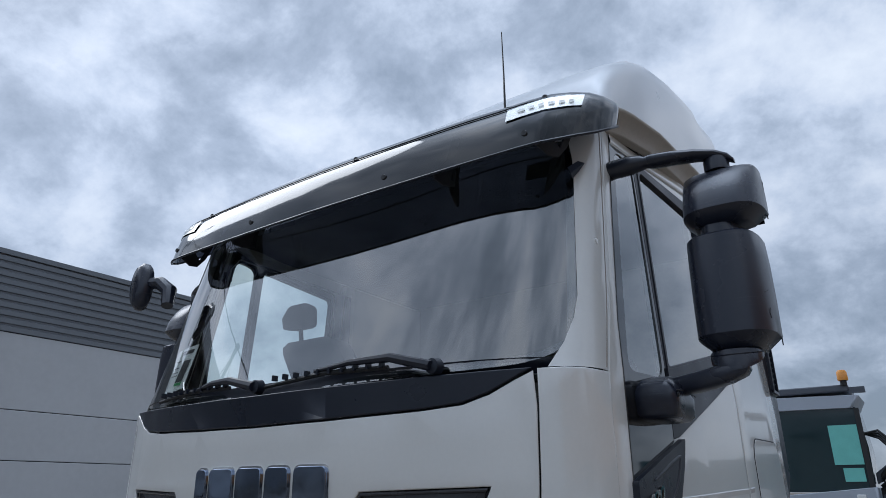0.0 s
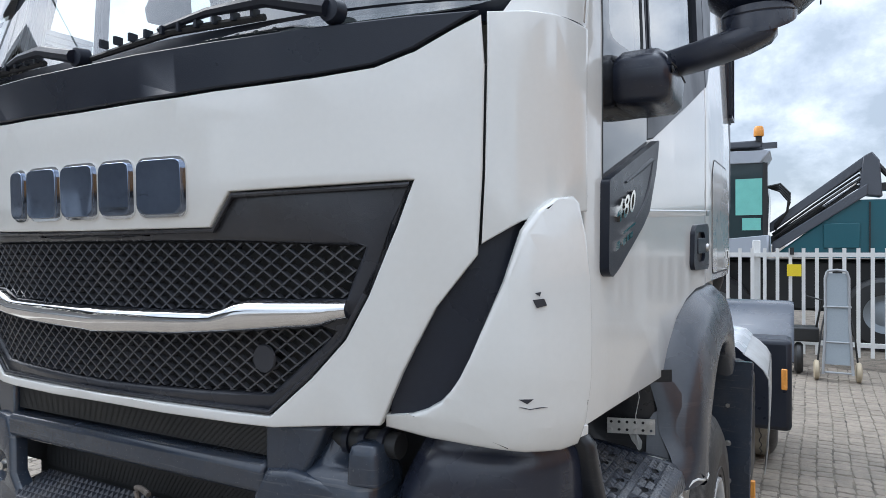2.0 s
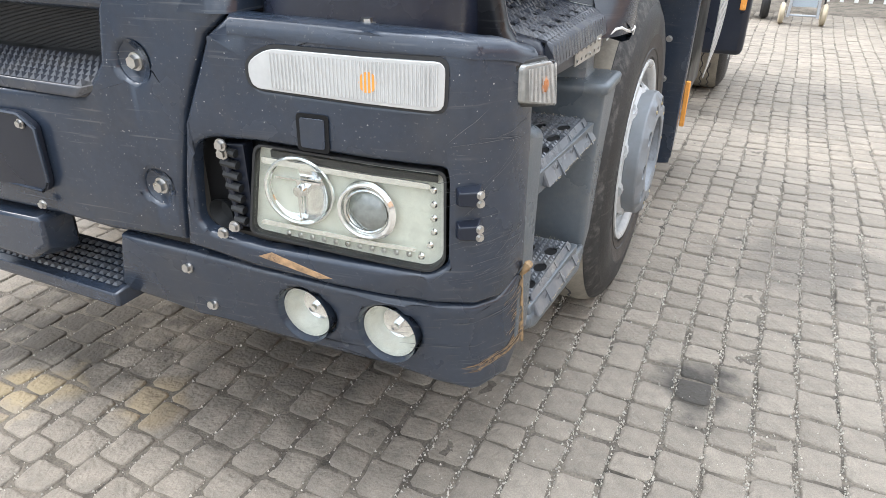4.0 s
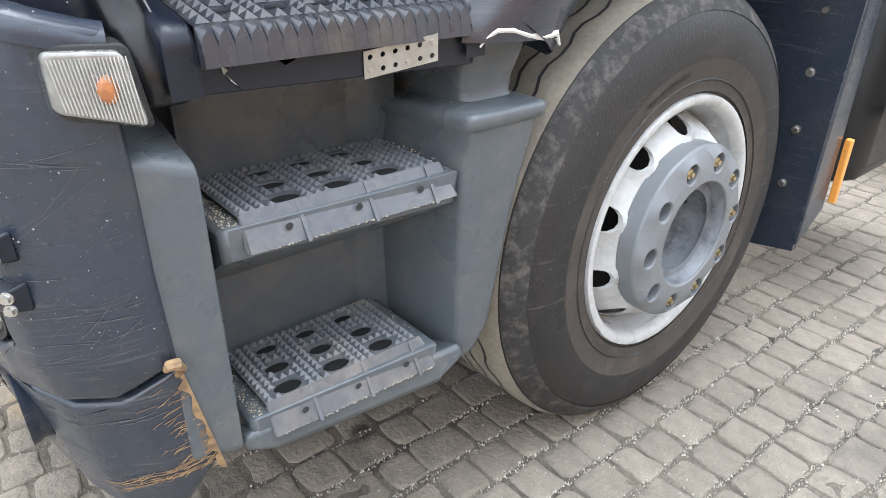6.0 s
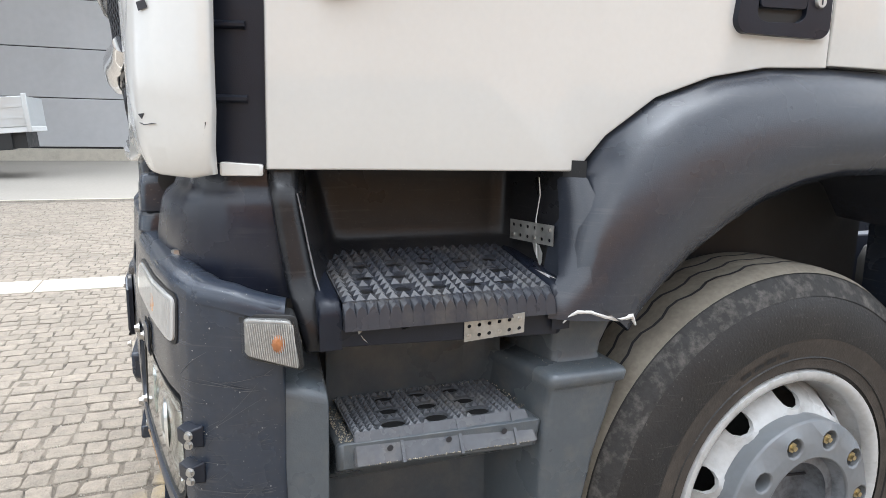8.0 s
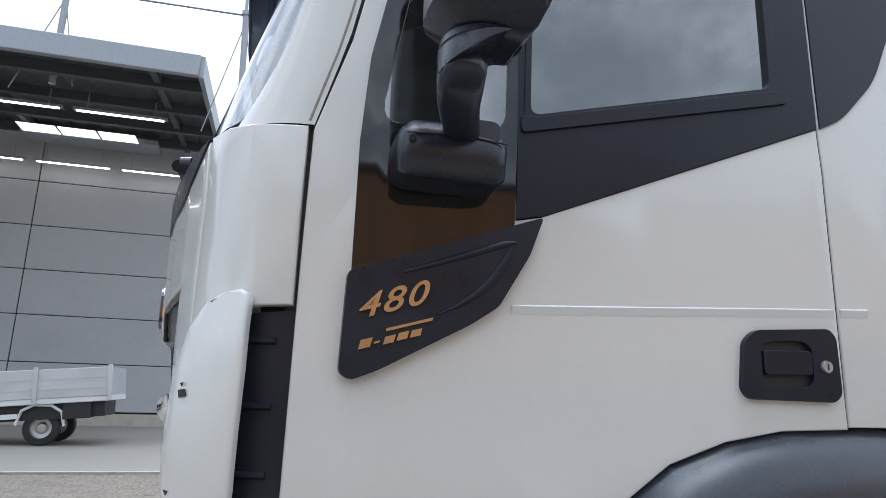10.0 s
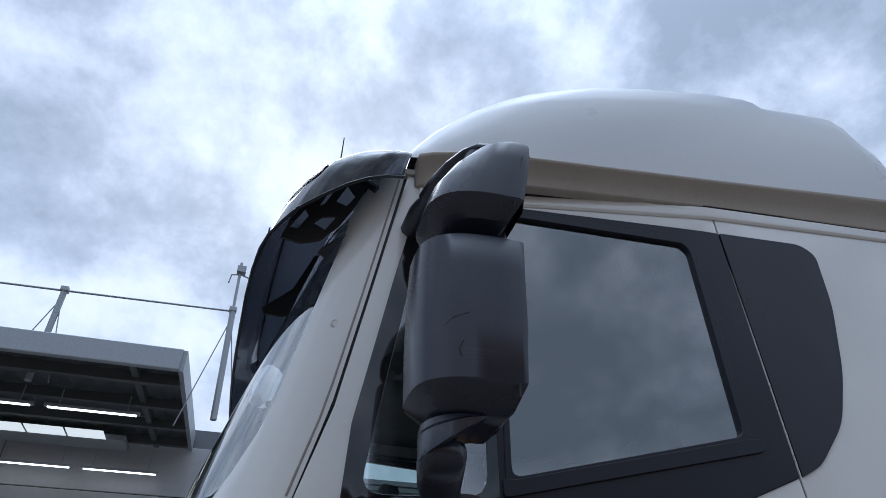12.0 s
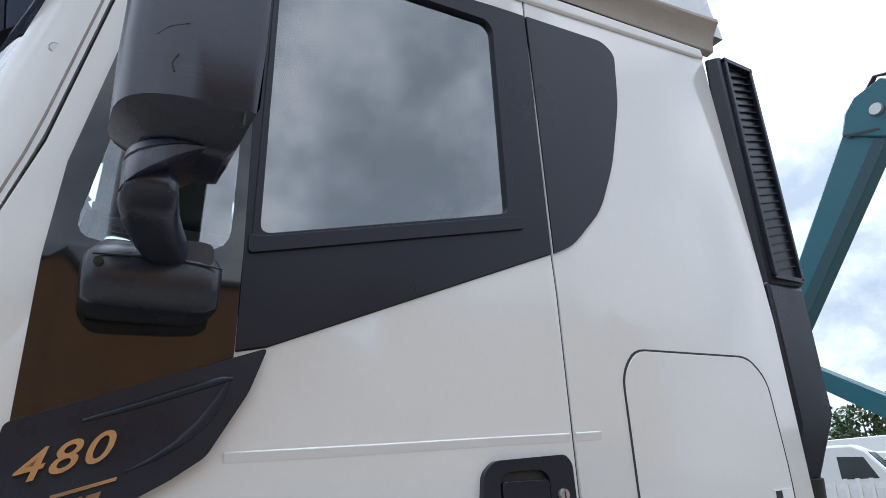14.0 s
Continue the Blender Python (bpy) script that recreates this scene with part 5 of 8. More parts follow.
for s in (1, -1):
    for u, v in ((.499, 1.059), (.496, .816)):
        part("bolt_bowl", lathe([(.042, .004), (.035, .0075), (.028, .0125), (.018, .0155), (.0, .0165)], bump(s * u, v, -.004), 1, 28), BUMPER, centre, angle=80)
        bolt("bumper_bolt", bump(s * u, v, -.020), (0, -1, 0), .013, centre, ZINC)
    for u, v in ((.201, .923), (.192, .744)):
        bolt("holder_bolt", bump(s * u, v, .013), (0, -1, 0), .008, centre, ZINC)
for u, v in ((.518, .633), (.548, .537)):
    bolt("apron_bolt", bump(u, v, -.006), (0, -1, .2), .010, apron, ZINC)
bolt("top_bolt", (.647, .168, 1.192), (0, -.2, 1), .010, centre, ZINC, .006)
bolt("top_bolt", (.934, .208, 1.138), (0, -.1, 1), .011, bumper, ZINC, .007)
bm = bmesh.new()
rnd = random.Random(21)
for i in range(420):
    c, v = .42 + .86 * rnd.random(), .66 + .47 * rnd.random() ** .8
    if .575 < c < 1.10 and .70 < v < .94 or .74 < c < 1.10 and 1.0 < v < 1.11 or v > 1.13 - .12 * max(0, .62 - c) and c < .62 and v > 1.0 or c < .56 and v < .72:
        continue
    r = .0005 + .0011 * rnd.random() ** 3
    q0 = 6.3 * rnd.random()
    bm.faces.new([bm.verts.new(bump(c + r * math.cos(q0 + q), v + r * (.6 + rnd.random()) * math.sin(q0 + q), .0009)) for q in (0, 1.5, 3.2, 4.7)])
tagged(part("pale_specks", bm, mat("pale_speck", (0.34, 0.34, 0.33), 0.8, vary=0.3), bumper, flat=True), kind="stuff")
# cab tilt hinge behind the bumper's shoulder
rows = []
for z, x0, x1, yf in ((1.150, .490, .716, .118), (1.185, .500, .714, .122), (1.203, .510, .708, .132), (1.214, .520, .700, .146), (1.222, .528, .640, .152), (1.245, .540, .628, .160), (1.262, .546, .622, .166)):
    rows.append([Vector((x, y, z)) for x, y in rounded([(x0, yf + .03), (x0 + .05, yf), (x1 - .03, yf + .008), (x1, yf + .03), (x1, .27), (x0, .27)], .03)])
part("shoulder", loft(rows, closed=True, caps=True), BUMPER, centre, "moulded neck under the tilt hinge", angle=60)
hinge = part("tilt_hinge", tube([(.53, .20, 1.262), (.56, .2, 1.262), (.56, .2, 1.262), (.74, .2, 1.262)], [.03, .03, .026, .026], 18), CHARCOAL, truck, "black oily cab tilt hinge")
for x in (.575, .615, .655, .70):
    part("hinge_collar", tube([(x, .20, 1.262), (x + .014, .20, 1.262)], .033, 18), DARK, hinge)
part("hinge_lug", loft([[Vector((x, y, z)) for x, y in rounded([(.655 + d, .128 + d), (.722 - d, .138 + d), (.722 - d, .21), (.655 + d, .21)], .014)] for z, d in ((1.195, 0), (1.25, .002), (1.268, .006), (1.275, .016))], closed=True, caps=True), BUMPER, hinge, angle=50)
# dark inner corner under the fairing, and the post beside the steps
FILL_X = [.70, .80, .90, .965, 1.010, 1.036, 1.050, 1.055, 1.056]
FILL_Y = [.158, .172, .195, .220, .252, .288, .325, .360, .400]
FILL_T = lin(0, 1, 9)
rows = []
for i in range(31):
    row = []
    for z, back in ((1.07, .004), (1.12, 0), (1.16, -.002), (1.20, 0), (1.235, .004), (1.252, .012), (1.262, .024), (1.275, .030), (1.31, .034)):
        t0 = lerp(lerp(z, [1.10, 1.16, 1.25, 1.31], [.715, .725, .765, .775]), FILL_X, FILL_T)
        t = t0 + (1 - t0) * i / 30
        x, y = lerp(t, FILL_T, FILL_X), lerp(t, FILL_T, FILL_Y)
        w = lerp(x, [.93, 1.05], [0, 1])
        row.append(Vector((x - .5 * back * w, y + back * (1 - w) + .05 * max(0, 1 - i / 3) ** 2, z)))
    rows.append(row)
part("corner_filler", loft(rows), GREYPLASTIC, truck, "black filler under the corner fairing", angle=40)
# another added sheet, dark for the shade behind the filler
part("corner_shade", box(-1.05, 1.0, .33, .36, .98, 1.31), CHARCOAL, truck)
MOULDED = mat("moulded_black", (0.015, 0.016, 0.019), 0.32, spec=0.42, vary=0.12, scale=5, rough_vary=0.12, bump=0.08, bump_scale=420, dirt=(0.060, 0.054, 0.048), dirt_amount=0.3, dirt_scale=5, scratch=0.14, scratch_colour=(0.14, 0.135, 0.13))
rows = []
for z in (.992, 1.0, 1.03, 1.06, 1.085, 1.11, 1.128, 1.140, 1.155, 1.175, 1.21, 1.24, 1.262, 1.276, 1.29, 1.322):
    xo = lerp(z, [.992, 1.0, 1.06, 1.11, 1.20, 1.262, 1.286], [1.140, 1.150, 1.136, 1.104, 1.087, 1.080, 1.056])
    yo = lerp(z, [1.0, 1.10, 1.28], [.405, .384, .362])
    yr = lerp(z, [1.0, 1.07, 1.26, 1.286], [.462, .440, .410, .416])
    xb = lerp(z, [1.10, 1.128, 1.140, 1.155, 1.286], [.950, .932, .912, .903, .896])
    yl = lerp(z, [1.0, 1.13, 1.286], [.505, .500, .462])
    yk = lerp(z, [1.0, 1.13, 1.286], [.897, .897, .905])
    inner = [(xo - .07, yo + .004), (xo - .016, yo), (xo - .004, yo + .004), (xo, yo + .014), (xo, yr - .018), (xo - .003, yr - .008), (xo - .011, yr - .001), (xo - .024, yr + .005)]
    start, corner = Vector((xo - .03, yr + .008)), Vector((xb, yl))
    inner += [tuple(start.lerp(corner, f)) for f in (.25, .6, .8)]
    inner += [(xb + .012, yl + .004), (xb + .003, yl + .018), (xb, yl + .04), (xb, (yl + yk) / 2), (xb, yk - .045), (xb + .004, yk - .02), (xb + .016, yk - .007), (xb + .04, yk)]
    inner += [(1.02, yk + .006), (1.075, .912), (1.11, .930), (1.14, .952)]
    rows.append([Vector((x, y, z)) for x, y in inner])
recess = part("step_recess", loft(rows), MOULDED, truck, "black moulded step recess with a scuffed edge", angle=80)
part("worn_edge", tube([(1.074, .4085, 1.262), (1.079, .4165, 1.22), (1.086, .4245, 1.17), (1.094, .4335, 1.12), (1.112, .4395, 1.09)], [.0012, .0018, .0016, .002, .0012], 6), mat("worn_plastic_edge", (0.16, 0.16, 0.165), 0.5, vary=0.5, scale=60), recess, "pale worn edge of the moulding")

# head lamp, front indicator, fog lamps, corner indicator
CREAM = mat("clouded_cream", (0.66, 0.66, 0.58), 0.3, vary=0.12, scale=14, coat=0.4)
# back of the bay, its deep shade put into the colour
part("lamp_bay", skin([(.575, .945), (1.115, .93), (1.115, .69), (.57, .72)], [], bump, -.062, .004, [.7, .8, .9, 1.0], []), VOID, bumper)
lamp = part("head_lamp", skin(rounded([(.735, .930), (1.088, .905), (1.086, .728), (1.06, .709), (.697, .748)], .02), [], bump, -.022, .01, [.8, .9, 1.0], []), CREAM, truck, "clouded head lamp with two round reflectors")
part("lamp_wall", skin(rounded([(.733, .932), (1.09, .907), (1.088, .726), (1.06, .707), (.695, .746)], .02), [rounded([(.737, .928), (1.085, .903), (1.084, .730), (1.058, .712), (.700, .750)], .018)], bump, -.002, .045, [.8, .9, 1.0], []), CHARCOAL, lamp)
lens = part("lamp_glass", skin(rounded([(.74, .924), (1.08, .899), (1.079, .735), (1.056, .718), (.706, .755)], .018), [], bump, -.004, .0015, [.8, .9, 1.0], [.82]), CLEAR, lamp, "slightly yellowed clear lens")
lens.visible_shadow = False
def lamp_ring(c, r, t, material, name):
    """A ring round a lamp unit, facing forwards."""
    n = Vector((.22, -.975, 0))
    e, f = Vector((.975, .22, 0)), Vector((0, 0, 1))
    rows = []
    for k in range(36):
        a = 2 * math.pi * k / 36
        way = e * math.cos(a) + f * math.sin(a)
        rows.append([c + way * (r + t * math.cos(q)) + n * t * math.sin(q) for q in (2 * math.pi * m / 8 for m in range(8))])
    return part(name, loft(rows, closed=True, loop=True), material, lamp)


BOWL = mat("mirror_bowl", (0.90, 0.91, 0.92), 0.07, 1.0, vary=0.05, scale=30)
LENSGREY = mat("projector_glass", (0.20, 0.215, 0.20), 0.06, vary=0.2, scale=40, coat=0.8)
c = bump(.808, .843, -.012)
part("reflector", lathe([(.064, -.002), (.060, .004), (.052, .008), (.040, .0095), (.020, .0100), (0, .0100)], c, 1, 32), BOWL, lamp, "silver lamp reflector", angle=25)
lamp_ring(c, .065, .0042, REFLECTOR, "lamp_bezel")
part("bulb_shield", lathe([(0, -.006), (.010, -.005), (.013, .004), (.013, .010)], c, 1, 18), CHROME, lamp)
part("bowl_split", box(c.x - .05, c.x + .05, c.y - .002, c.y + .004, c.z + .020, c.z + .024), CHROME, lamp)
part("bowl_split", box(c.x - .003, c.x + .001, c.y - .002, c.y + .004, c.z - .055, c.z + .02), CHROME, lamp)
c = bump(.940, .818, -.010)
part("reflector", lathe([(.058, .004), (.052, -.002), (.046, .000), (.041, .006)], c, 1, 32), REFLECTOR, lamp, "silver lamp reflector", angle=25)
lamp_ring(c, .052, .0045, REFLECTOR, "lamp_bezel")
lamp_ring(c, .041, .003, CHROME, "lamp_bezel")
part("projector_lens", lathe([(.040, .004), (.034, -.003), (.022, -.008), (.010, -.0100), (0, -.0104)], c, 1, 28), LENSGREY, lamp, "domed projector lens")
part("lamp_plate", skin(rounded([(.74, .905), (.90, .893), (1.0, .886), (1.06, .88), (1.06, .87), (.90, .882), (.74, .893)], .004), [], bump, -.010, .004, [.85, .95], []), REFLECTOR, lamp)
part("lamp_plate", skin(rounded([(.725, .778), (.90, .762), (1.03, .752), (1.03, .744), (.90, .753), (.72, .768)], .004), [], bump, -.010, .004, [.85, .95], []), REFLECTOR, lamp)
for i in range(17):
    t = i / 16
    u, v = (.775 + (1.045 - .775) * t / .7, .752 - .018 * t / .7) if t < .7 else (1.05 + .016 * min(1, (t - .7) / .1), .737 + .13 * (t - .7) / .3)
    part("led_dot", lathe([(.0, -.005), (.005, -.004), (.0075, .0)] if t > .68 else [(.0, -.003), (.0045, -.002), (.006, .0)], bump(u, v, -.014), 1, 10), BOWL if t > .68 else ZINC, lamp)
part("lamp_brow", skin([(.76, .918), (1.075, .894), (1.075, .882), (.76, .905)], [], bump, -.012, .01, [.85, .95], []), CHARCOAL, lamp)
LENSWHITE = mat("ribbed_lens", (0.52, 0.52, 0.505), 0.12, vary=0.06, scale=25, coat=0.8, dirt=(0.6, 0.6, 0.58), dirt_amount=0.4, dirt_scale=25)
part("indicator_gap", skin(rounded([(.744, 1.032), (.738, 1.080), (.783, 1.108), (1.094, 1.098), (1.092, 1.006)], .022), [], bump, .0022, .004, [.85, .95], []), CHARCOAL, bumper)
ind = part("front_indicator", skin(rounded([(.752, 1.035), (.746, 1.078), (.787, 1.101), (1.088, 1.091), (1.086, 1.012)], .018), [], bump, .006, .012, [.80, .85, .90, .95, 1.0, 1.05], []), LENSWHITE, truck, "white ribbed front indicator with an amber bulb", bevel=.003)
for i in range(44):
    u = .790 + .0066 * i
    lo, hi = lerp(u, [.75, 1.086], [1.040, 1.020]), lerp(u, [.78, 1.086], [1.094, 1.086])
    part("lens_rib", loft([[bump(u + a, v, .006 + b) for a, b in ((-.0022, 0), (-.001, .0022), (.001, .0022), (.0022, 0))] for v in (lo, hi)]), LENSWHITE, ind)
part("amber_bulb", skin([(.962 + .015 * math.cos(q), 1.056 + .017 * math.sin(q)) for q in (2 * math.pi * k / 16 for k in range(16))], [], bump, .0072, .002), AMBER, ind, "amber bulb behind the ribs")
FOGBOWL = mat("fog_bowl", (0.62, 0.62, 0.55), 0.28, vary=0.12, scale=18, coat=0.3, dirt=(0.40, 0.30, 0.18), dirt_amount=0.35, dirt_scale=14)
for u, v, r in ((.778, .558, .058), (.958, .540, .061)):
    c = bump(u, v, -.014)
    fog = part("fog_lamp", lathe([(r, -.002), (r * .97, .004), (r * .86, .022), (r * .66, .034), (r * .60, .036), (0, .036)], c, 1, 32), FOGBOWL, truck, "round cream fog lamp in the apron", angle=40)
    part("fog_reflector", lathe([(r * .60, .030), (r * .45, .034), (r * .2, .036), (0, .036)], c + Vector((.006, -.002, .004)), 1, 24), BOWL, fog)
    part("fog_bulb", lathe([(0, .006), (.008, .008), (.010, .018), (.010, .034)], c + Vector((.006, 0, .004)), 1, 14), CHROME, fog)
    g = part("fog_glass", lathe([(r, -.003), (r * .7, -.010), (r * .3, -.013), (0, -.014)], c, 1, 32), CLEAR, fog)
    g.visible_shadow = False
    part("fog_tunnel", lathe([(r * 1.10, -.016), (r * 1.05, -.006), (r * 1.0, .0), (r * 1.02, .04)], c, 1, 32), BUMPER, fog)
RIBBED = mat("lens_reflector", (0.56, 0.55, 0.53), 0.2, 0.25, vary=0.25, scale=25)
DULLAMBER = mat("dull_amber_bulb", (0.42, 0.17, 0.07), 0.3, vary=0.4, scale=60)


def lens_block(y0, y1, grow, x_in, out):
    """The lamp's wedge: deeper and lower towards the rear."""
    g = grow
    return hull([(x_in, y0 - g, 1.075 + g), (1.176 + out, y0 + .002 - g, 1.074 + g), (1.207 + out, y1 - .012 + g, 1.072 + g), (x_in, y1 - .010 + g, 1.074 + g), (x_in, y0 - g, 1.006 - g), (1.175 + out, y0 + .002 - g, 1.008 - g), (1.212 + out, y1 + g, .988 - g), (x_in, y1 + .002 + g, .984 - g)])


part("lamp_gap", lens_block(.297, .394, .004, 1.140, -.017), CHARCOAL, truck, bevel=.008, segments=4)
ci = part("corner_indicator", lens_block(.299, .393, 0, 1.150, 0), CLEAR, truck, "clear ribbed corner indicator with an amber bulb", bevel=.008, segments=4)
ci.visible_shadow = False
part("lamp_back", lens_block(.302, .390, -.002, 1.148, -.004), mat("lamp_back_grey", (0.34, 0.335, 0.325), 0.2, 0.3, vary=0.3, scale=30), ci, bevel=.007, segments=4)
part("amber_bulb", hull([Vector((1.193, .358, 1.032)) + Vector((.45 * math.cos(a) * math.cos(b), .8 * math.sin(a) * math.cos(b), math.sin(b))) * .0165 for a in lin(0, 5.76, 12) for b in lin(-1.4, 1.4, 7)]), DULLAMBER, ci, "dull amber bulb behind the ribs")
for i in range(21):
    y = .309 + .0034 * i
    x = lerp(y, [.301, .381], [1.1765, 1.2075])
    part("lens_rib", tube([(x, y, 1.066), (x + .0022, y + .006, 1.012 - .0009 * i)], .0008, 4), RIBBED, ci)
part("cap_square", skin(rounded([(.834, .990), (.880, .988), (.877, .934), (.832, .937)], .006), [], bump, .007, .004), BUMPER, bumper, bevel=.002)
part("cap_gap", skin(rounded([(.827, .997), (.887, .995), (.884, .927), (.825, .930)], .008), [], bump, .0045, .002), VOID, bumper)
# hinge chain and clips round the head lamp
hinge_arm = part("hinge_arm", hull([bump(.640, .918, -.05), bump(.700, .922, -.05), bump(.640, .918, -.018), bump(.700, .922, -.018), bump(.655, .745, -.05), bump(.695, .745, -.05), bump(.655, .745, -.024), bump(.695, .745, -.024)]), DARK, bumper, "black metal lamp hinge", bevel=.004)
for i in range(7):
    v = .908 - .023 * i
    part("hinge_link", tube([bump(.650 + .002 * i, v, -.014), bump(.686, v - .004, -.012)], .0085, 8), CHARCOAL, hinge_arm)
part("hinge_pin", tube([bump(.662, .918, -.012), bump(.668, .748, -.014)], .006, 8), DARK, hinge_arm)
for v in (.905, .755):
    bolt("hinge_nut", bump(.662, v, -.006), (.1, -1, 0), .009, hinge_arm, ZINC)
part("bay_cup", lathe([(.030, -.004), (.028, .004), (.020, .02), (0, .022)], bump(.615, .765, -.035), 1, 18), CHARCOAL, hinge_arm)
for u, v in ((.668, .925), (.64, .742)):
    bolt("hinge_bolt", bump(u, v, .003), (.1, -1, 0), .009, bumper, ZINC)
for v in (.862, .797):
    c = bump(1.132, v, .004)
    clip = part("lamp_clip", hull([bump(1.105, v + .016, .001), bump(1.155, v + .02, .001), bump(1.155, v - .02, .001), bump(1.105, v - .016, .001), bump(1.11, v + .012, .02), bump(1.14, v + .014, .022), bump(1.14, v - .014, .022), bump(1.11, v - .012, .02)]), DARK, bumper, "black metal lamp clip", bevel=.003)
    for dv in (.008, -.008):
        bolt("clip_bolt", bump(1.142, v + dv, .020), (.8, -.6, 0), .006, clip, ZINC)
# splintered fibre at the apron's end
STRAW = mat("splintered_fibre", (0.30, 0.20, 0.105), 0.85, vary=0.5, scale=70, dirt=(0.06, 0.05, 0.045), dirt_amount=0.8, dirt_scale=55)
rnd = random.Random(5)
ragged = [(1.290, .648), (1.290, .448)]
for i in range(19):
    z = .448 + .200 * i / 18
    ragged.append((1.287 - .012 * rnd.random() ** 2, z + .004 * rnd.random()))
part("frayed_edge", skin(ragged, [], bump, -.0035, .002), STRAW, apron, "brown frayed fibre edge")
part("curled_fibre", tube([bump(1.282, .640, -.004), bump(1.290, .655, .004), bump(1.288, .668, .010), bump(1.278, .670, .012), bump(1.272, .660, .006)], [.004, .008, .009, .008, .004], 8), STRAW, apron, "curled brown fibre strip")


def ribbon(bm, run, off, wide):
    """A shallow scratch along a run of places on the bumper."""
    n = len(run)
    sides = []
    for i, (s0, z0) in enumerate(run):
        p, q = run[max(0, i - 1)], run[min(n - 1, i + 1)]
        d = Vector((q[0] - p[0], q[1] - p[1])).normalized()
        w = wide * math.sin(math.pi * (i + .4) / (n - .2)) / 2
        sides.append([bm.verts.new(bump(s0 - d.y * w * e, z0 + d.x * w * e, off)) for e in (-1, 1)])
    for a, b in zip(sides, sides[1:]):
        bm.faces.new((a[0], b[0], b[1], a[1]))


bm = bmesh.new()
for i in range(80):
    s0, z0 = 1.06 + .20 * rnd.random(), .67 + .30 * rnd.random()
    ang = rnd.choice((.02, .10, .16, -.10, .22, .7)) + .14 * (rnd.random() - .5)
    long = .03 + .11 * rnd.random() ** 2
    bend = (rnd.random() - .5) * .25
    run = [(s0 + long * f * math.cos(ang + bend * f), z0 + long * f * math.sin(ang + bend * f)) for f in lin(0, 1, 7)]
    run = [p for p in run if p[0] < 1.278]
    if len(run) > 3:
        ribbon(bm, run, .0008, .0004 + .0008 * rnd.random() ** 3)
tagged(part("scratches", bm, SCRATCH, bumper, "pale scratches in the plastic"), kind="stuff")
bm = bmesh.new()
for i in range(42):
    f0 = rnd.random()
    s0, z0 = 1.10 + .17 * f0, .435 + .035 * f0 + .022 * rnd.random()
    long = .025 + .06 * rnd.random()
    run = [(s0 + long * f, z0 + long * (.10 + .25 * rnd.random() * f) * f) for f in lin(0, 1, 5)]
    run = [p for p in run if p[0] < 1.286]
    if len(run) > 2:
        ribbon(bm, run, -.0048, .0008 + .0016 * rnd.random())
for i in range(60):
    z0 = .455 + .17 * rnd.random() ** 1.4
    s1 = 1.275 - .06 * rnd.random() ** 2
    run = [(s1 - .004, z0 - .002), (s1 + .004, z0 + .004 * rnd.random()), (min(1.286, s1 + .012 + .02 * rnd.random()), z0 + .012 * rnd.random())]
    ribbon(bm, run, -.0048, .0006 + .0016 * rnd.random())
tagged(part("frayed_scrapes", bm, STRAW, apron, "brown frayed scrapes"), kind="stuff")
bm = bmesh.new()
for i in range(26):
    s0, z0 = .95 + .28 * rnd.random(), .46 + .13 * rnd.random()
    ang, long = .15 * rnd.random(), .03 + .07 * rnd.random() ** 2
    ribbon(bm, [(s0 + long * f, z0 + long * f * math.sin(ang)) for f in lin(0, 1, 5) if s0 + long * f < 1.28], -.0048, .0008 + .001 * rnd.random()) if s0 < 1.2 else None
tagged(part("scratches", bm, SCRATCH, apron), kind="stuff")
part("scrape_mark", skin([(.71, .700), (.83, .664), (.86, .668), (.74, .712)], [], bump, .001, .001), mat("scrape", (0.42, 0.27, 0.15), 0.8, vary=0.4, scale=40, dirt=(0.04, 0.04, 0.045), dirt_amount=0.9, dirt_scale=60), bumper)

# fender over the front wheel
OUT = [(.90, 1.09), (.92, 1.21), (.955, 1.303), (1.005, 1.374), (1.112, 1.451), (1.238, 1.497), (1.368, 1.521), (1.525, 1.527), (1.72, 1.525), (1.90, 1.50), (2.05, 1.42), (2.14, 1.28)]
INN = [(1.03, .99), (1.06, 1.03), (1.11, 1.08), (1.17, 1.135), (1.26, 1.195), (1.35, 1.24), (1.45, 1.272), (1.56, 1.292), (1.70, 1.295), (1.83, 1.27), (1.93, 1.21), (2.0, 1.12)]
def fender(s, lo, hi):
    rows = []
    for (yo, zo), (yi, zi) in list(zip(OUT, INN))[lo:hi]:
        xb = abs(side(yo, zo).x) - .012
        row = []
        for f, x in ((0, xb - .02), (.03, xb), (.10, 1.175), (.25, 1.205), (.5, 1.222), (.75, 1.225), (.92, 1.215), (1.0, 1.195)):
            row.append(Vector((s * x, yo + (yi - yo) * f, zo + (zi - zo) * f)))
        row.append(Vector((s * 1.15, yi + (yo - yi) * .02, zi + .01)))
        row.append(Vector((s * .86, yi, zi + .03)))
        rows.append(row)
    return loft(rows)
for s in (1, -1):
    part("fender", fender(s, 0, 9), FENDERPLASTIC, truck, "faded black plastic front fender", angle=60)
    part("fender_rear", fender(s, 8, 12), FENDERPLASTIC, truck, angle=60)
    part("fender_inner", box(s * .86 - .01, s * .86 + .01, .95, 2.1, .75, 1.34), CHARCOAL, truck)
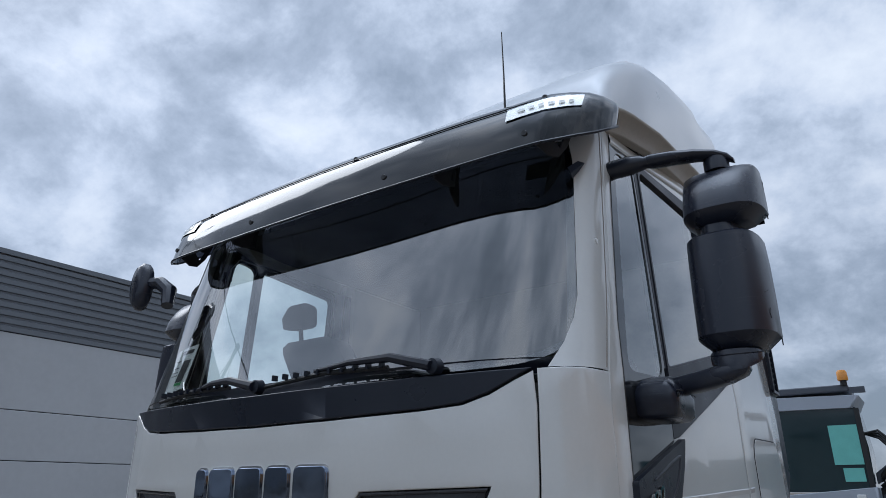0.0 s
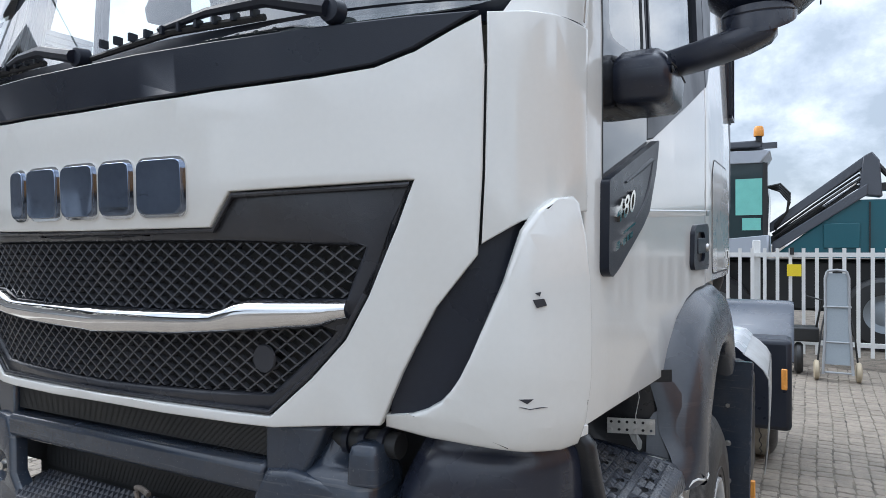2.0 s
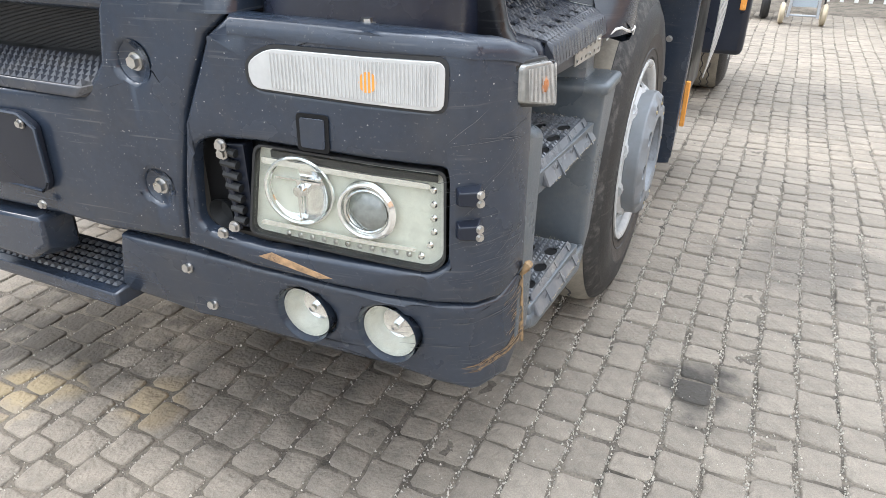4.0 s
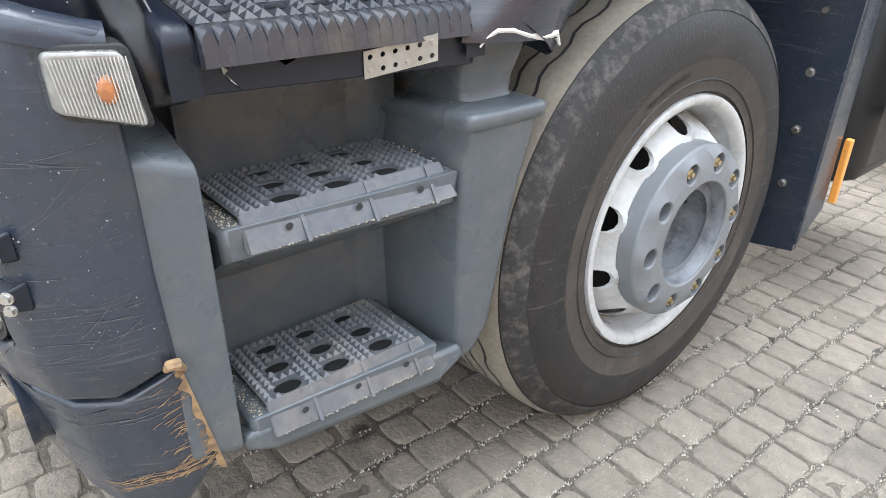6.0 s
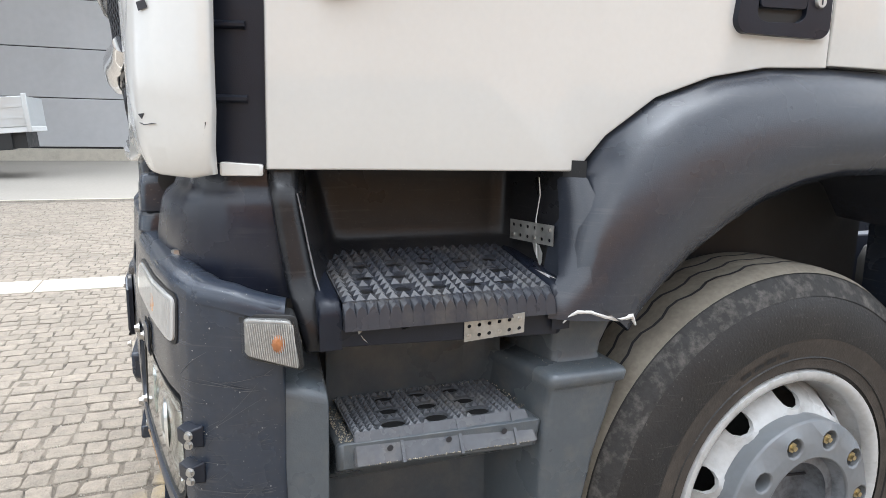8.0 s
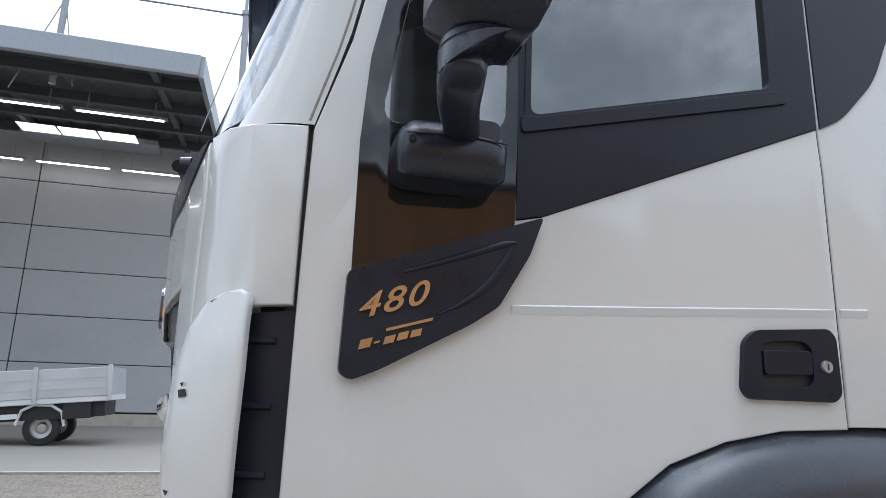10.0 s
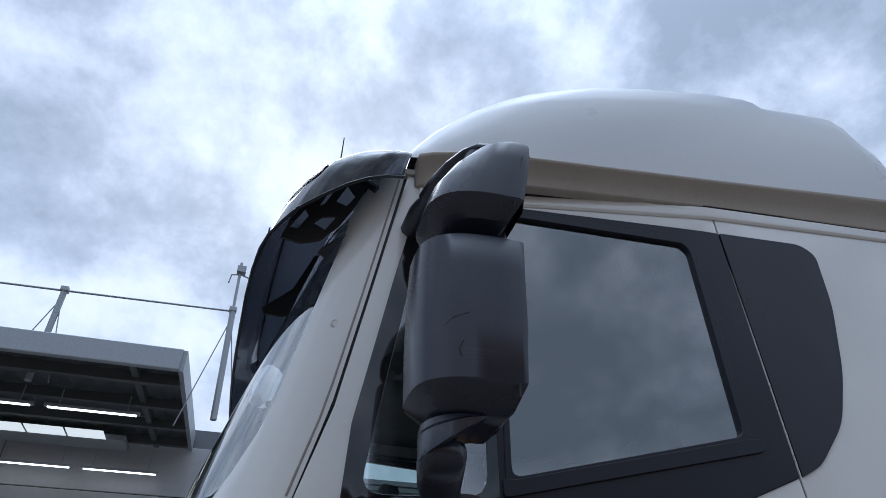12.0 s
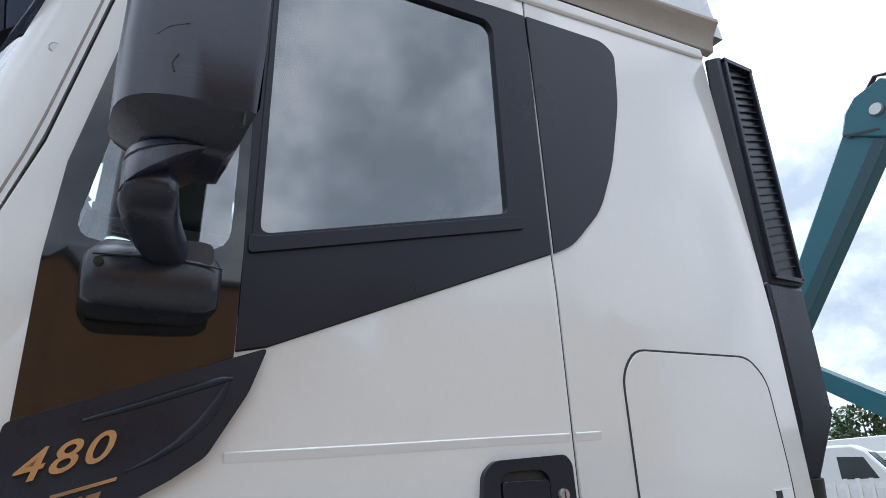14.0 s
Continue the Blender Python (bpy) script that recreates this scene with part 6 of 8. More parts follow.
WEB = (
    (1.022, (1.166, .868), (1.185, .895), (1.200, .925), (1.212, .97), (1.219, 1.02)),
    (1.06, (1.160, .872), (1.180, .897), (1.198, .925), (1.212, .965), (1.220, 1.03)),
    (1.10, (1.140, .905), (1.165, .912), (1.188, .93), (1.206, .955), (1.216, 1.00)),
    (1.16, (1.11, .918), (1.140, .925), (1.165, .938), (1.190, .958), (1.205, .985)),
    (1.22, (1.105, .922), (1.128, .928), (1.148, .938), (1.166, .952), (1.182, .972)),
    (1.288, (1.085, .925), (1.100, .930), (1.115, .936), (1.128, .944), (1.140, .955)))
part("fender_front_web", sheet([[Vector((x, y, r[0])) for x, y in r[1:]] for r in WEB], -.006), FENDERPLASTIC, truck, "cracked black fender front", angle=70)
perforated(truck, (.983, .874, 1.150), (.12, .035, 0), (0, 0, 1), 6, 2, .0208)
part("torn_edge", tube([(1.184, .890, 1.016), (1.190, .898, 1.030), (1.198, .912, 1.040), (1.207, .935, 1.040), (1.214, .965, 1.030), (1.219, .995, 1.026), (1.222, 1.018, 1.030), (1.221, 1.03, 1.010)], [.0015, .003, .004, .004, .005, .007, .006, .002], 6), TORN, truck, "white torn plastic edge")
part("crack_line", tube([(1.060, .894, 1.285), (1.064, .896, 1.25), (1.055, .894, 1.20), (1.058, .895, 1.15), (1.062, .896, 1.12)], .0012, 5), TORN, truck)
# flap behind the front wheel
flap = part("mud_flap", hull([(.90, 2.10, 1.17), (1.285, 2.09, 1.17), (.90, 2.12, .24), (1.262, 2.11, .30), (.90, 2.125, 1.17), (1.285, 2.115, 1.17), (.90, 2.145, .24), (1.262, 2.135, .30)]), BUMPER, truck, "scuffed black mud flap")
part("flap_side", hull([(1.270, 2.09, 1.17), (1.290, 2.11, 1.17), (1.268, 2.24, 1.08), (1.262, 2.26, .40), (1.250, 2.12, .30), (1.268, 2.115, .32), (1.278, 2.14, .75)]), BUMPER, flap, bevel=.006)
for z in (.98, .82, .66, .50):
    bolt("flap_bolt", (1.19, 2.102, z), (0, -1, 0), .010, flap, ZINC)
part("flap_marker", box(1.268, 1.288, 2.262, 2.285, .42, .62), AMBER, flap, "amber side marker", bevel=.004)

# chassis behind the cab
chassis = part("chassis_rail", merge(box(.36, .44, 2.3, 6.2, .72, 1.0), box(-.44, -.36, 2.3, 6.2, .72, 1.0), box(-.4, .4, 3.0, 3.1, .78, .95), box(-.4, .4, 5.9, 6.0, .78, .95)), DARK, truck, bevel=.006)
part("engine_block", box(-.36, .36, .55, 2.3, .45, 1.2), CHARCOAL, truck)
part("front_axle", tube([(-.95, 1.5, .525), (.95, 1.5, .525)], .07, 10), CHARCOAL, truck)
part("rear_axle", tube([(-.78, 4.9, .525), (1.12, 4.9, .525)], .09, 10), CHARCOAL, truck)
def heat(u, v, off):
    """The barrel-shaped shield round the silencer."""
    return Vector((1.340 - .012 * (u - 2.46) + off - 1.10 * max(0, v - 1.02) ** 2 / .17 - .30 * max(0, .85 - v) ** 2, u, v))
hs = [[(2.50 + .05 * i + .020 * math.cos(q), 0.655 + .048 * j + .017 * math.sin(q)) for q in (2 * math.pi * (k + .5) / 6 for k in range(6))] for i in range(14) for j in range(9)]
part("heat_shield", skin([(2.44, .60), (3.22, .60), (3.22, 1.15), (2.44, 1.15)], hs, heat, 0, .004, [], [.66, .72, .78, .84, .9, .96, 1.0, 1.04, 1.08, 1.12]), mat("pale_shield", (0.50, 0.50, 0.49), 0.42, 0.3, vary=0.16, scale=12, dirt=(0.28, 0.26, 0.23), dirt_amount=0.5, dirt_scale=8), truck, "pale perforated heat shield", angle=60)
part("shield_cap", loft([[Vector((x, u, z)) for x, z in ((1.235, 1.150), (1.20, 1.182), (1.12, 1.195), (1.0, 1.195))] for u in (2.44, 3.22)]), ROOFWHITE, truck, "pale folded shield top", angle=60)
part("silencer", box(.55, 1.25, 2.5, 3.2, .38, 1.02), CHARCOAL, truck, bevel=.08)
part("tank", box(.58, 1.435, 3.95, 4.24, .42, 1.03), DARK, truck, "black plastic box before the rear wheel", bevel=.035)
# the rear axle stands a little to the side of the cab's middle line
REAR_X = .20
for s in (1, -1):
    wheel(truck, REAR_X + s * 1.19, 4.9, .525, s)
    rows = []
    for k in range(15):
        t = math.pi * (.86 - .052 * k)
        r = .63 + (.03 if 4 < k < 10 else 0)
        rows.append([Vector((REAR_X + s * x, 4.9 + rr * math.cos(t), .56 + rr * math.sin(t))) for x, rr in ((.62, r), (1.22, r), (1.25, r - .012), (1.25, r - .05))])
    part("rear_mudguard", sheet(rows, .012), BUMPER, truck, "black plastic rear mudguard", bevel=.006)
part("side_marker", box(1.372, 1.408, 3.938, 3.956, .70, .84), AMBER, truck, "amber side marker", bevel=.008)
part("hose_loop", tube([(.9, 2.45, 1.3), (1.0, 2.65, 1.2), (.95, 2.7, 1.05), (.8, 2.6, 1.0)], .014, 8), mat("red_hose", (0.5, 0.03, 0.03), 0.4), truck, "red air hose")

# sun visor over the windscreen
LOWX = [0, .25, .45, .66, .80, .90, .96, 1.02, 1.065, 1.105, 1.130, 1.135, 1.125, 1.095]
LOWY = [.175, .178, .184, .192, .202, .215, .232, .264, .294, .350, .410, .46, .51, .562]
LOWZ = [2.780, 2.780, 2.781, 2.783, 2.786, 2.791, 2.798, 2.808, 2.819, 2.843, 2.876, 2.905, 2.935, 2.972]
TOPX = [0, .25, .45, .66, .78, .86, .92, .97, 1.01, 1.045, 1.070, 1.085, 1.098, 1.105]
TOPY = [.45, .455, .465, .482, .498, .510, .520, .532, .542, .552, .562, .570, .578, .588]
TOPZ = [3.105, 3.105, 3.108, 3.110, 3.110, 3.108, 3.105, 3.100, 3.096, 3.090, 3.084, 3.078, 3.070, 3.062]
def visor(t, f, off=0.0):
    """t along the visor from -1 to 1, f from its lower to its upper edge."""
    s = 1 if t >= 0 else -1
    k = abs(t) * 13
    g = list(range(14))
    a = Vector((lerp(k, g, LOWX), lerp(k, g, LOWY), lerp(k, g, LOWZ)))
    b = Vector((lerp(k, g, TOPX), lerp(k, g, TOPY), lerp(k, g, TOPZ)))
    bulge = math.sin(math.pi * f) * lerp(k, g, [.084] * 5 + [.090, .094, .090, .078, .06, .04, .03, .02, .012])
    out = lerp(k, g, [0] * 5 + [.15, .3, .5, .7, .8, .9, 1, 1, 1])
    p = a + (b - a) * f + Vector((.8 * out * bulge, -.62 * bulge * (1 - .6 * out), .72 * bulge))
    p += Vector((0, -.7, .7)) * off
    return Vector((s * p.x, p.y, p.z))
visor_ob = part("sun_visor", loft([[visor(t / 39, f) for f in lin(0, 1, 13)] for t in range(-39, 40)]), SMOKE, truck, "smoked acrylic sun visor", angle=60)
part("visor_lip", tube([visor(t / 39, .0) for t in range(-39, 40)], .005, 6), DARK, visor_ob)
part("visor_crease", tube([visor(t / 39, .45, .003) for t in range(-22, 23)], .003, 5), DARK, visor_ob)
for t, f in ((-.45, .10), (-.12, .1), (.12, .1), (.40, .1), (.45, .47), (.05, .47), (-.3, .47)):
    c = visor(t, f, .003)
    part("visor_screw", lathe([(0, -.003), (.009, -.003), (.011, .001)], c, 1, 12), CHARCOAL, visor_ob)
for s in (1, -1):
    led = part("visor_lamp", loft([[visor(s * t, f, .008) for f in (.26 + .10 * (t - .34), .34 + .10 * (t - .34), .40 + .20 * (t - .34))] for t in lin(.34, .60, 9)]), CLEAR, visor_ob, "clear marker lamp in the visor")
    part("lamp_strip", loft([[visor(s * t, f, .005) for f in (.26 + .10 * (t - .34), .34 + .10 * (t - .34), .40 + .20 * (t - .34))] for t in lin(.34, .60, 9)]), ZINC, visor_ob)
    for i in range(6):
        part("led_cell", loft([[visor(s * t, f, .0095) for f in (.315, .345)] for t in (.37 + .035 * i, .39 + .035 * i)]), LAMPBODY, visor_ob)
    # bracket plates with cut-outs between the cab and the visor
    for x0, lean_in, outline, cuts in (
            (.95, .25, [(.262, 2.812), (.315, 2.792), (.366, 2.803), (.412, 2.854), (.449, 2.924), (.486, 3.02), (.461, 3.05), (.386, 2.994), (.32, 2.953), (.280, 2.873)],
             [[(.280, 2.847), (.316, 2.914), (.328, 2.890), (.303, 2.843)], [(.343, 2.863), (.366, 2.886), (.402, 2.888), (.376, 2.840)], [(.396, 2.944), (.424, 3.006), (.448, 2.964), (.426, 2.927)], [(.352, 2.926), (.374, 2.980), (.386, 2.978), (.366, 2.934)]]),
            (.55, .0, [(.240, 2.815), (.250, 2.796), (.302, 2.793), (.372, 2.812), (.378, 2.883), (.414, 2.964), (.449, 3.030), (.405, 3.058), (.38, 3.046), (.326, 2.903), (.270, 2.845)],
             [[(.345, 2.830), (.362, 2.834), (.360, 2.872)], [(.350, 2.905), (.372, 2.910), (.388, 2.955)], [(.385, 2.985), (.402, 2.990), (.420, 3.028), (.402, 3.036)]])):
        def plate(u, v, off):
            return Vector((s * (x0 + lean_in * (u - .30) + off), u, v))
        part("visor_bracket", skin(outline, cuts, plate, 0, .007, [.32, .38], [2.88, 2.96]), INTERIOR, visor_ob, "black bracket plate with cut-outs", bevel=.002)
        part("bracket_rod", tube([plate(outline[5][0] - .012, outline[5][1] - .02, -.012), plate(outline[5][0] + .02, outline[5][1] - .06, -.03)], .009, 8), CHARCOAL, visor_ob)
    if s == -1:
        continue
    part("visor_stay", tube([(s * 1.03, .50, 2.965), (s * 1.02, .45, 3.0), (s * 1.03, .48, 3.06)], .012, 6), DARK, visor_ob)
    part("visor_foot", hull([Vector((s * x, y, z)) for x, y, z in ((1.0, .385, 2.72), (1.02, .41, 2.76), (1.01, .42, 2.80), (.99, .37, 2.76), (1.005, .36, 2.73), (1.03, .43, 2.79))]), DARK, visor_ob, bevel=.006)

# raised plate over the middle of the visor
plate_rows = []
for x in lin(-.74, .74, 31):
    e = max(0.0, 1 - (abs(x) / .74) ** 6)
    plate_rows.append([Vector((x, y + .02 * x * x, z)) for y, z in ((.43, 3.095), (.455, 3.11 + .030 * e), (.50, 3.13 + .045 * e), (.58, 3.155 + .045 * e), (.68, 3.16 + .040 * e))])
upper = part("visor_upper", loft(plate_rows), BLACKGLOSS, truck, "smoked upper plate of the sun visor", angle=50)
part("upper_edge", tube([r[3] for r in plate_rows], .004, 6), DARK, upper)

# aerial
aerial = part("aerial", tube([(.752, .405, 3.08), (.750, .410, 3.24), (.745, .415, 3.44)], [.0045, .0032, .002], 6), CHARCOAL, truck, "thin black whip aerial")

# wipers
for a, b, c, e in (((.66, 2.105), (.52, 2.142), (.21, 2.133), (-.03, 2.103)), ((-.05, 2.105), (-.19, 2.138), (-.40, 2.128), (-.70, 2.108))):
    w = part("wiper", tube([screen(*a, .05), screen(*b, .055), screen((b[0] + c[0]) / 2, b[1] + .002, .05), screen(*c, .035)], [.016, .014, .010, .006], 8), DARK, truck, "black windscreen wiper")
    part("wiper_blade", tube([screen(b[0] - .02, 2.118, .028), screen((b[0] + e[0]) / 2, 2.124, .03), screen(*e, .02)], [.007, .009, .006], 6), RUBBER, w)
    part("wiper_hub", lathe([(0, -.03), (.022, -.026), (.026, 0)], screen(a[0], a[1], .02), 1, 16), DARK, w)
    for i in range(10):
        x = b[0] - .04 + (e[0] - b[0]) * i / 11
        part("wiper_link", box(x - .004, x + .004, screen(x, 2.125).y - .045, screen(x, 2.125).y - .025, 2.118, 2.136), DARK, w)
# notice sheet behind the screen
def notice(u, v, off):
    return screen(-.80 + u, 2.14 + v, -.014 + off)
sheet_ob = part("notice_sheet", skin([(.02, 0), (.18, .025), (.16, .215), (-.03, .208)], [], notice, 0, .002, [.05, .1], [.07, .14]), PAPER, truck, "white printed notice behind the windscreen")
for u, v, du, dv, m in ((.04, .180, .10, .018, INK), (.085, .055, .060, .095, INK), (.085, .040, .060, .012, GREENINK), (.015, .12, .045, .005, INK), (.018, .10, .05, .004, INK), (.022, .085, .05, .004, INK), (.01, .15, .045, .005, INK)):
    part("print_bar", skin([(u, v), (u + du, v), (u + du, v + dv), (u, v + dv)], [], notice, .002, .001), m, sheet_ob)

# mirrors
def rounded_ring(cx, cy, hx, hy, z, n=20, power=3.2, dy=0.0):
    out = []
    for k in range(n):
        t = 2 * math.pi * k / n
        c, d = math.cos(t), math.sin(t)
        out.append(Vector((cx + hx * math.copysign(abs(c) ** (2 / power), c), cy + dy + hy * math.copysign(abs(d) ** (2 / power), d), z)))
    return out
MIRRORGLASS = mat("mirror_glass", (0.85, 0.87, 0.88), 0.02, 1.0, vary=0.01, rough_vary=0.01)
def housing_ring(x0, x1, yf, yr, z, n=20):
    """A mirror housing's section: flat behind, rounded to the front."""
    cx, hx, pts = (x0 + x1) / 2, (x1 - x0) / 2, []
    for k in range(n + 1):
        t = math.pi * k / n
        c, d = math.cos(t), math.sin(t)
        pts.append(Vector((cx + hx * math.copysign(abs(c) ** .62, c), yr - .012 - (yr - .012 - yf) * abs(d) ** .62, z)))
    pts += [Vector((cx - hx + .004, yr, z))] + [Vector((cx - hx + 2 * hx * k / 4, yr, z)) for k in (1, 2, 3)] + [Vector((cx + hx - .004, yr, z))]
    return pts


def mirror_set(s):
    def shell(rows):
        return loft([[Vector((s * p.x, p.y, p.z)) for p in housing_ring(*r)] for r in rows], closed=True, caps=True)
    m = part("mirror_housing", shell(((1.320, 1.420, .590, .680, 2.144), (1.302, 1.446, .567, .693, 2.155), (1.267, 1.480, .530, .705, 2.188), (1.263, 1.484, .525, .707, 2.193), (1.263, 1.485, .523, .715, 2.30), (1.264, 1.484, .525, .720, 2.42), (1.266, 1.480, .530, .725, 2.494), (1.271, 1.475, .536, .724, 2.500), (1.308, 1.433, .58, .715, 2.505), (1.313, 1.428, .585, .71, 2.57))), GREYPLASTIC, truck, "scratched black main mirror housing", angle=38)
    part("upper_mirror", shell(((1.315, 1.445, .595, .690, 2.540), (1.298, 1.468, .577, .699, 2.547), (1.269, 1.503, .543, .719, 2.578), (1.265, 1.507, .539, .722, 2.583), (1.265, 1.506, .556, .735, 2.642), (1.266, 1.504, .590, .745, 2.697), (1.268, 1.501, .634, .750, 2.742), (1.275, 1.493, .668, .752, 2.760), (1.30, 1.46, .70, .751, 2.767))), GREYPLASTIC, m, "black wide-angle mirror housing", angle=24)
    part("mirror_face", loft([[Vector((s * x, y, z)) for x in (1.284, 1.462)] for y, z in ((.716, 2.215), (.7265, 2.46))]), MIRRORGLASS, m)
    part("mirror_face", loft([[Vector((s * x, y, z)) for x in (1.28, 1.49)] for y, z in ((.722, 2.56), (.754, 2.73))]), MIRRORGLASS, m)
    part("housing_seam", tube([(s * (1.4815 - .013 * (k / 6) ** 3), .690 + .011 * k / 6, 2.168 + .30 * k / 6) for k in range(7)], .0016, 4), INK, m)
    part("housing_seam", tube([(s * 1.5035, .700 + .028 * k / 4, 2.565 + .14 * k / 4) for k in range(5)], .0016, 4), INK, m)
    part("upper_arm", loft([[Vector((s * x, y + hy * math.cos(q), z + hz * math.sin(q))) for q in (2 * math.pi * k / 12 for k in range(12))] for x, y, z, hy, hz in ((1.05, .605, 2.826, .036, .032), (1.12, .608, 2.828, .036, .033), (1.160, .612, 2.828, .030, .026), (1.175, .614, 2.826, .026, .020), (1.195, .617, 2.825, .034, .024), (1.26, .630, 2.823, .038, .022), (1.33, .650, 2.820, .038, .019), (1.39, .670, 2.812, .034, .016), (1.425, .682, 2.798, .026, .014), (1.44, .688, 2.785, .014, .008))], closed=True, caps=True), GREYPLASTIC, m, angle=50)
    part("arm_joint", lathe([(0, .02), (.036, .02), (.040, .01), (.040, -.03), (0, -.03)], (s * 1.385, .680, 2.785), 2, 20), GREYPLASTIC, m)
    def swivel_ring(f, r):
        pts = []
        for q in (2 * math.pi * k / 28 for k in range(28)):
            y = .622 + r * math.sin(q)
            pts.append(Vector((s * (1.365 + r * math.cos(q)), y, 2.150 - f * (.062 - .62 * (y - .555)))))
        return pts
    part("lower_swivel", loft([swivel_ring(f, r) for f, r in ((0, .058), (.02, .070), (.25, .073), (.30, .071), (.35, .073), (.95, .072), (1.0, .066), (1.02, .04))], closed=True, caps=True), GREYPLASTIC, m, "round swivel joint with a slanted foot", angle=40)
    def section(x, y, z, hy, hz):
        return [Vector((s * x, y + hy * math.copysign(abs(math.cos(q)) ** .6, math.cos(q)), z + hz * math.copysign(abs(math.sin(q)) ** .6, math.sin(q)))) for q in (2 * math.pi * k / 20 for k in range(20))]
    part("lower_arm", loft([section(*r) for r in ((1.402, .590, 2.102, .020, .012), (1.390, .590, 2.098, .036, .022), (1.350, .592, 2.088, .042, .028), (1.30, .604, 2.080, .040, .030), (1.25, .622, 2.074, .038, .030), (1.19, .645, 2.070, .036, .029), (1.12, .668, 2.066, .034, .027))], closed=True, caps=True), GREYPLASTIC, m, "arm under the mirror", angle=50)
    part("arm_shoulder", loft([section(*r) for r in ((1.20, .690, 2.070, .030, .022), (1.15, .690, 2.074, .040, .034), (1.08, .690, 2.076, .040, .036))], closed=True, caps=True), GREYPLASTIC, m, angle=50)
    part("mirror_foot", loft([[Vector((s * p.x, p.y, p.z)) for p in rounded_ring(1.135, .632, hx, hy, z, 48, 5.5)] for hx, hy, z in ((.03, .07, 1.965), (.055, .092, 1.969), (.068, .106, 1.981), (.072, .110, 2.035), (.068, .110, 2.050), (.060, .104, 2.066), (.045, .086, 2.084), (.02, .06, 2.092))], closed=True, caps=True), GREYPLASTIC, m, angle=50)
    part("foot_seam", tube([(s * 1.204, .535, 2.046), (s * 1.2045, .635, 2.054), (s * 1.204, .735, 2.046)], .002, 4), INK, m)
    for y in (.545,):
        bolt("foot_screw", (s * 1.204, y, 2.034), (s, 0, 0), .006, m, CHARCOAL, .002)
    return m
near = mirror_set(1)
far = mirror_set(-1)
for pts in (((1.466, .565, 2.29), (1.4725, .58, 2.305), (1.479, .605, 2.315)), ((1.4775, .595, 2.26), (1.4755, .588, 2.245), (1.4765, .592, 2.23))):
    part("housing_scratch", tube(pts, .0018, 4), INK, near)
kerb = part("front_mirror", loft([[Vector((-1.085 + .060 * a * math.cos(q), .17 + .03 * b, 2.675 + .115 * a * math.sin(q))) for q in (2 * math.pi * k / 20 for k in range(20))] for a, b in ((.3, -1.1), (.8, -.9), (1, -.2), (1.0, .6), (.94, .9))], closed=True, caps=True), GREYPLASTIC, truck, "black front view mirror on an arm", angle=50)
part("mirror_face", lathe([(0, .0), (.04, .0)], (-1.085, .20, 2.675), 1, 16), MIRRORGLASS, kerb)
part("mirror_arm", tube([(-1.06, .18, 2.69), (-.98, .20, 2.68), (-.93, .22, 2.64), (-.90, .20, 2.56)], [.024, .032, .034, .026], 10), GREYPLASTIC, kerb)

# air intake behind the cab
intake = part("air_intake", hull([(1.13, 2.39, 3.10), (1.17, 2.42, 3.10), (1.16, 2.585, 3.085), (1.13, 2.60, 3.08), (1.17, 2.42, 2.24), (1.17, 2.60, 2.25), (1.10, 2.38, 2.24), (1.10, 2.60, 2.24)]), DARK, truck, "black ribbed air intake column", bevel=.008)
for i in range(27):
    z = 2.285 + .0295 * i
    part("intake_louvre", hull([(1.166, 2.445, z), (1.176, 2.445, z - .004), (1.166, 2.575, z + .034), (1.176, 2.575, z + .030), (1.166, 2.445, z + .006), (1.166, 2.575, z + .040)]), CHARCOAL, intake)
for y in (2.437, 2.580):
    part("intake_frame", box(1.160, 1.184, y - .007, y + .007, 2.26, 3.085), DARK, intake, bevel=.003)
part("intake_frame", box(1.160, 1.184, 2.43, 2.587, 3.075, 3.09), DARK, intake)
part("intake_frame", box(1.160, 1.184, 2.43, 2.587, 2.256, 2.270), DARK, intake)
part("intake_duct", hull([(1.165, 2.41, 2.25), (1.165, 2.60, 2.25), (1.165, 2.41, 1.83), (1.165, 2.595, 1.84), (1.08, 2.38, 2.25), (1.08, 2.60, 2.25), (1.10, 2.40, 1.60), (1.14, 2.46, 1.62), (1.10, 2.5, 1.62)]), DARK, intake, bevel=.012)
part("intake_hose", tube([(1.12, 2.45, 1.66), (1.10, 2.46, 1.5), (1.05, 2.45, 1.35)], .045, 12), RUBBER, intake)

# cab interior
part("dashboard", hull([(-.98, .30, 2.03), (.98, .30, 2.03), (-.98, .30, 1.6), (.98, .30, 1.6), (-.98, .70, 2.0), (.98, .70, 2.0), (-.98, .78, 1.75), (.98, .78, 1.75)]), INTERIOR, truck, "dark dashboard", bevel=.04)
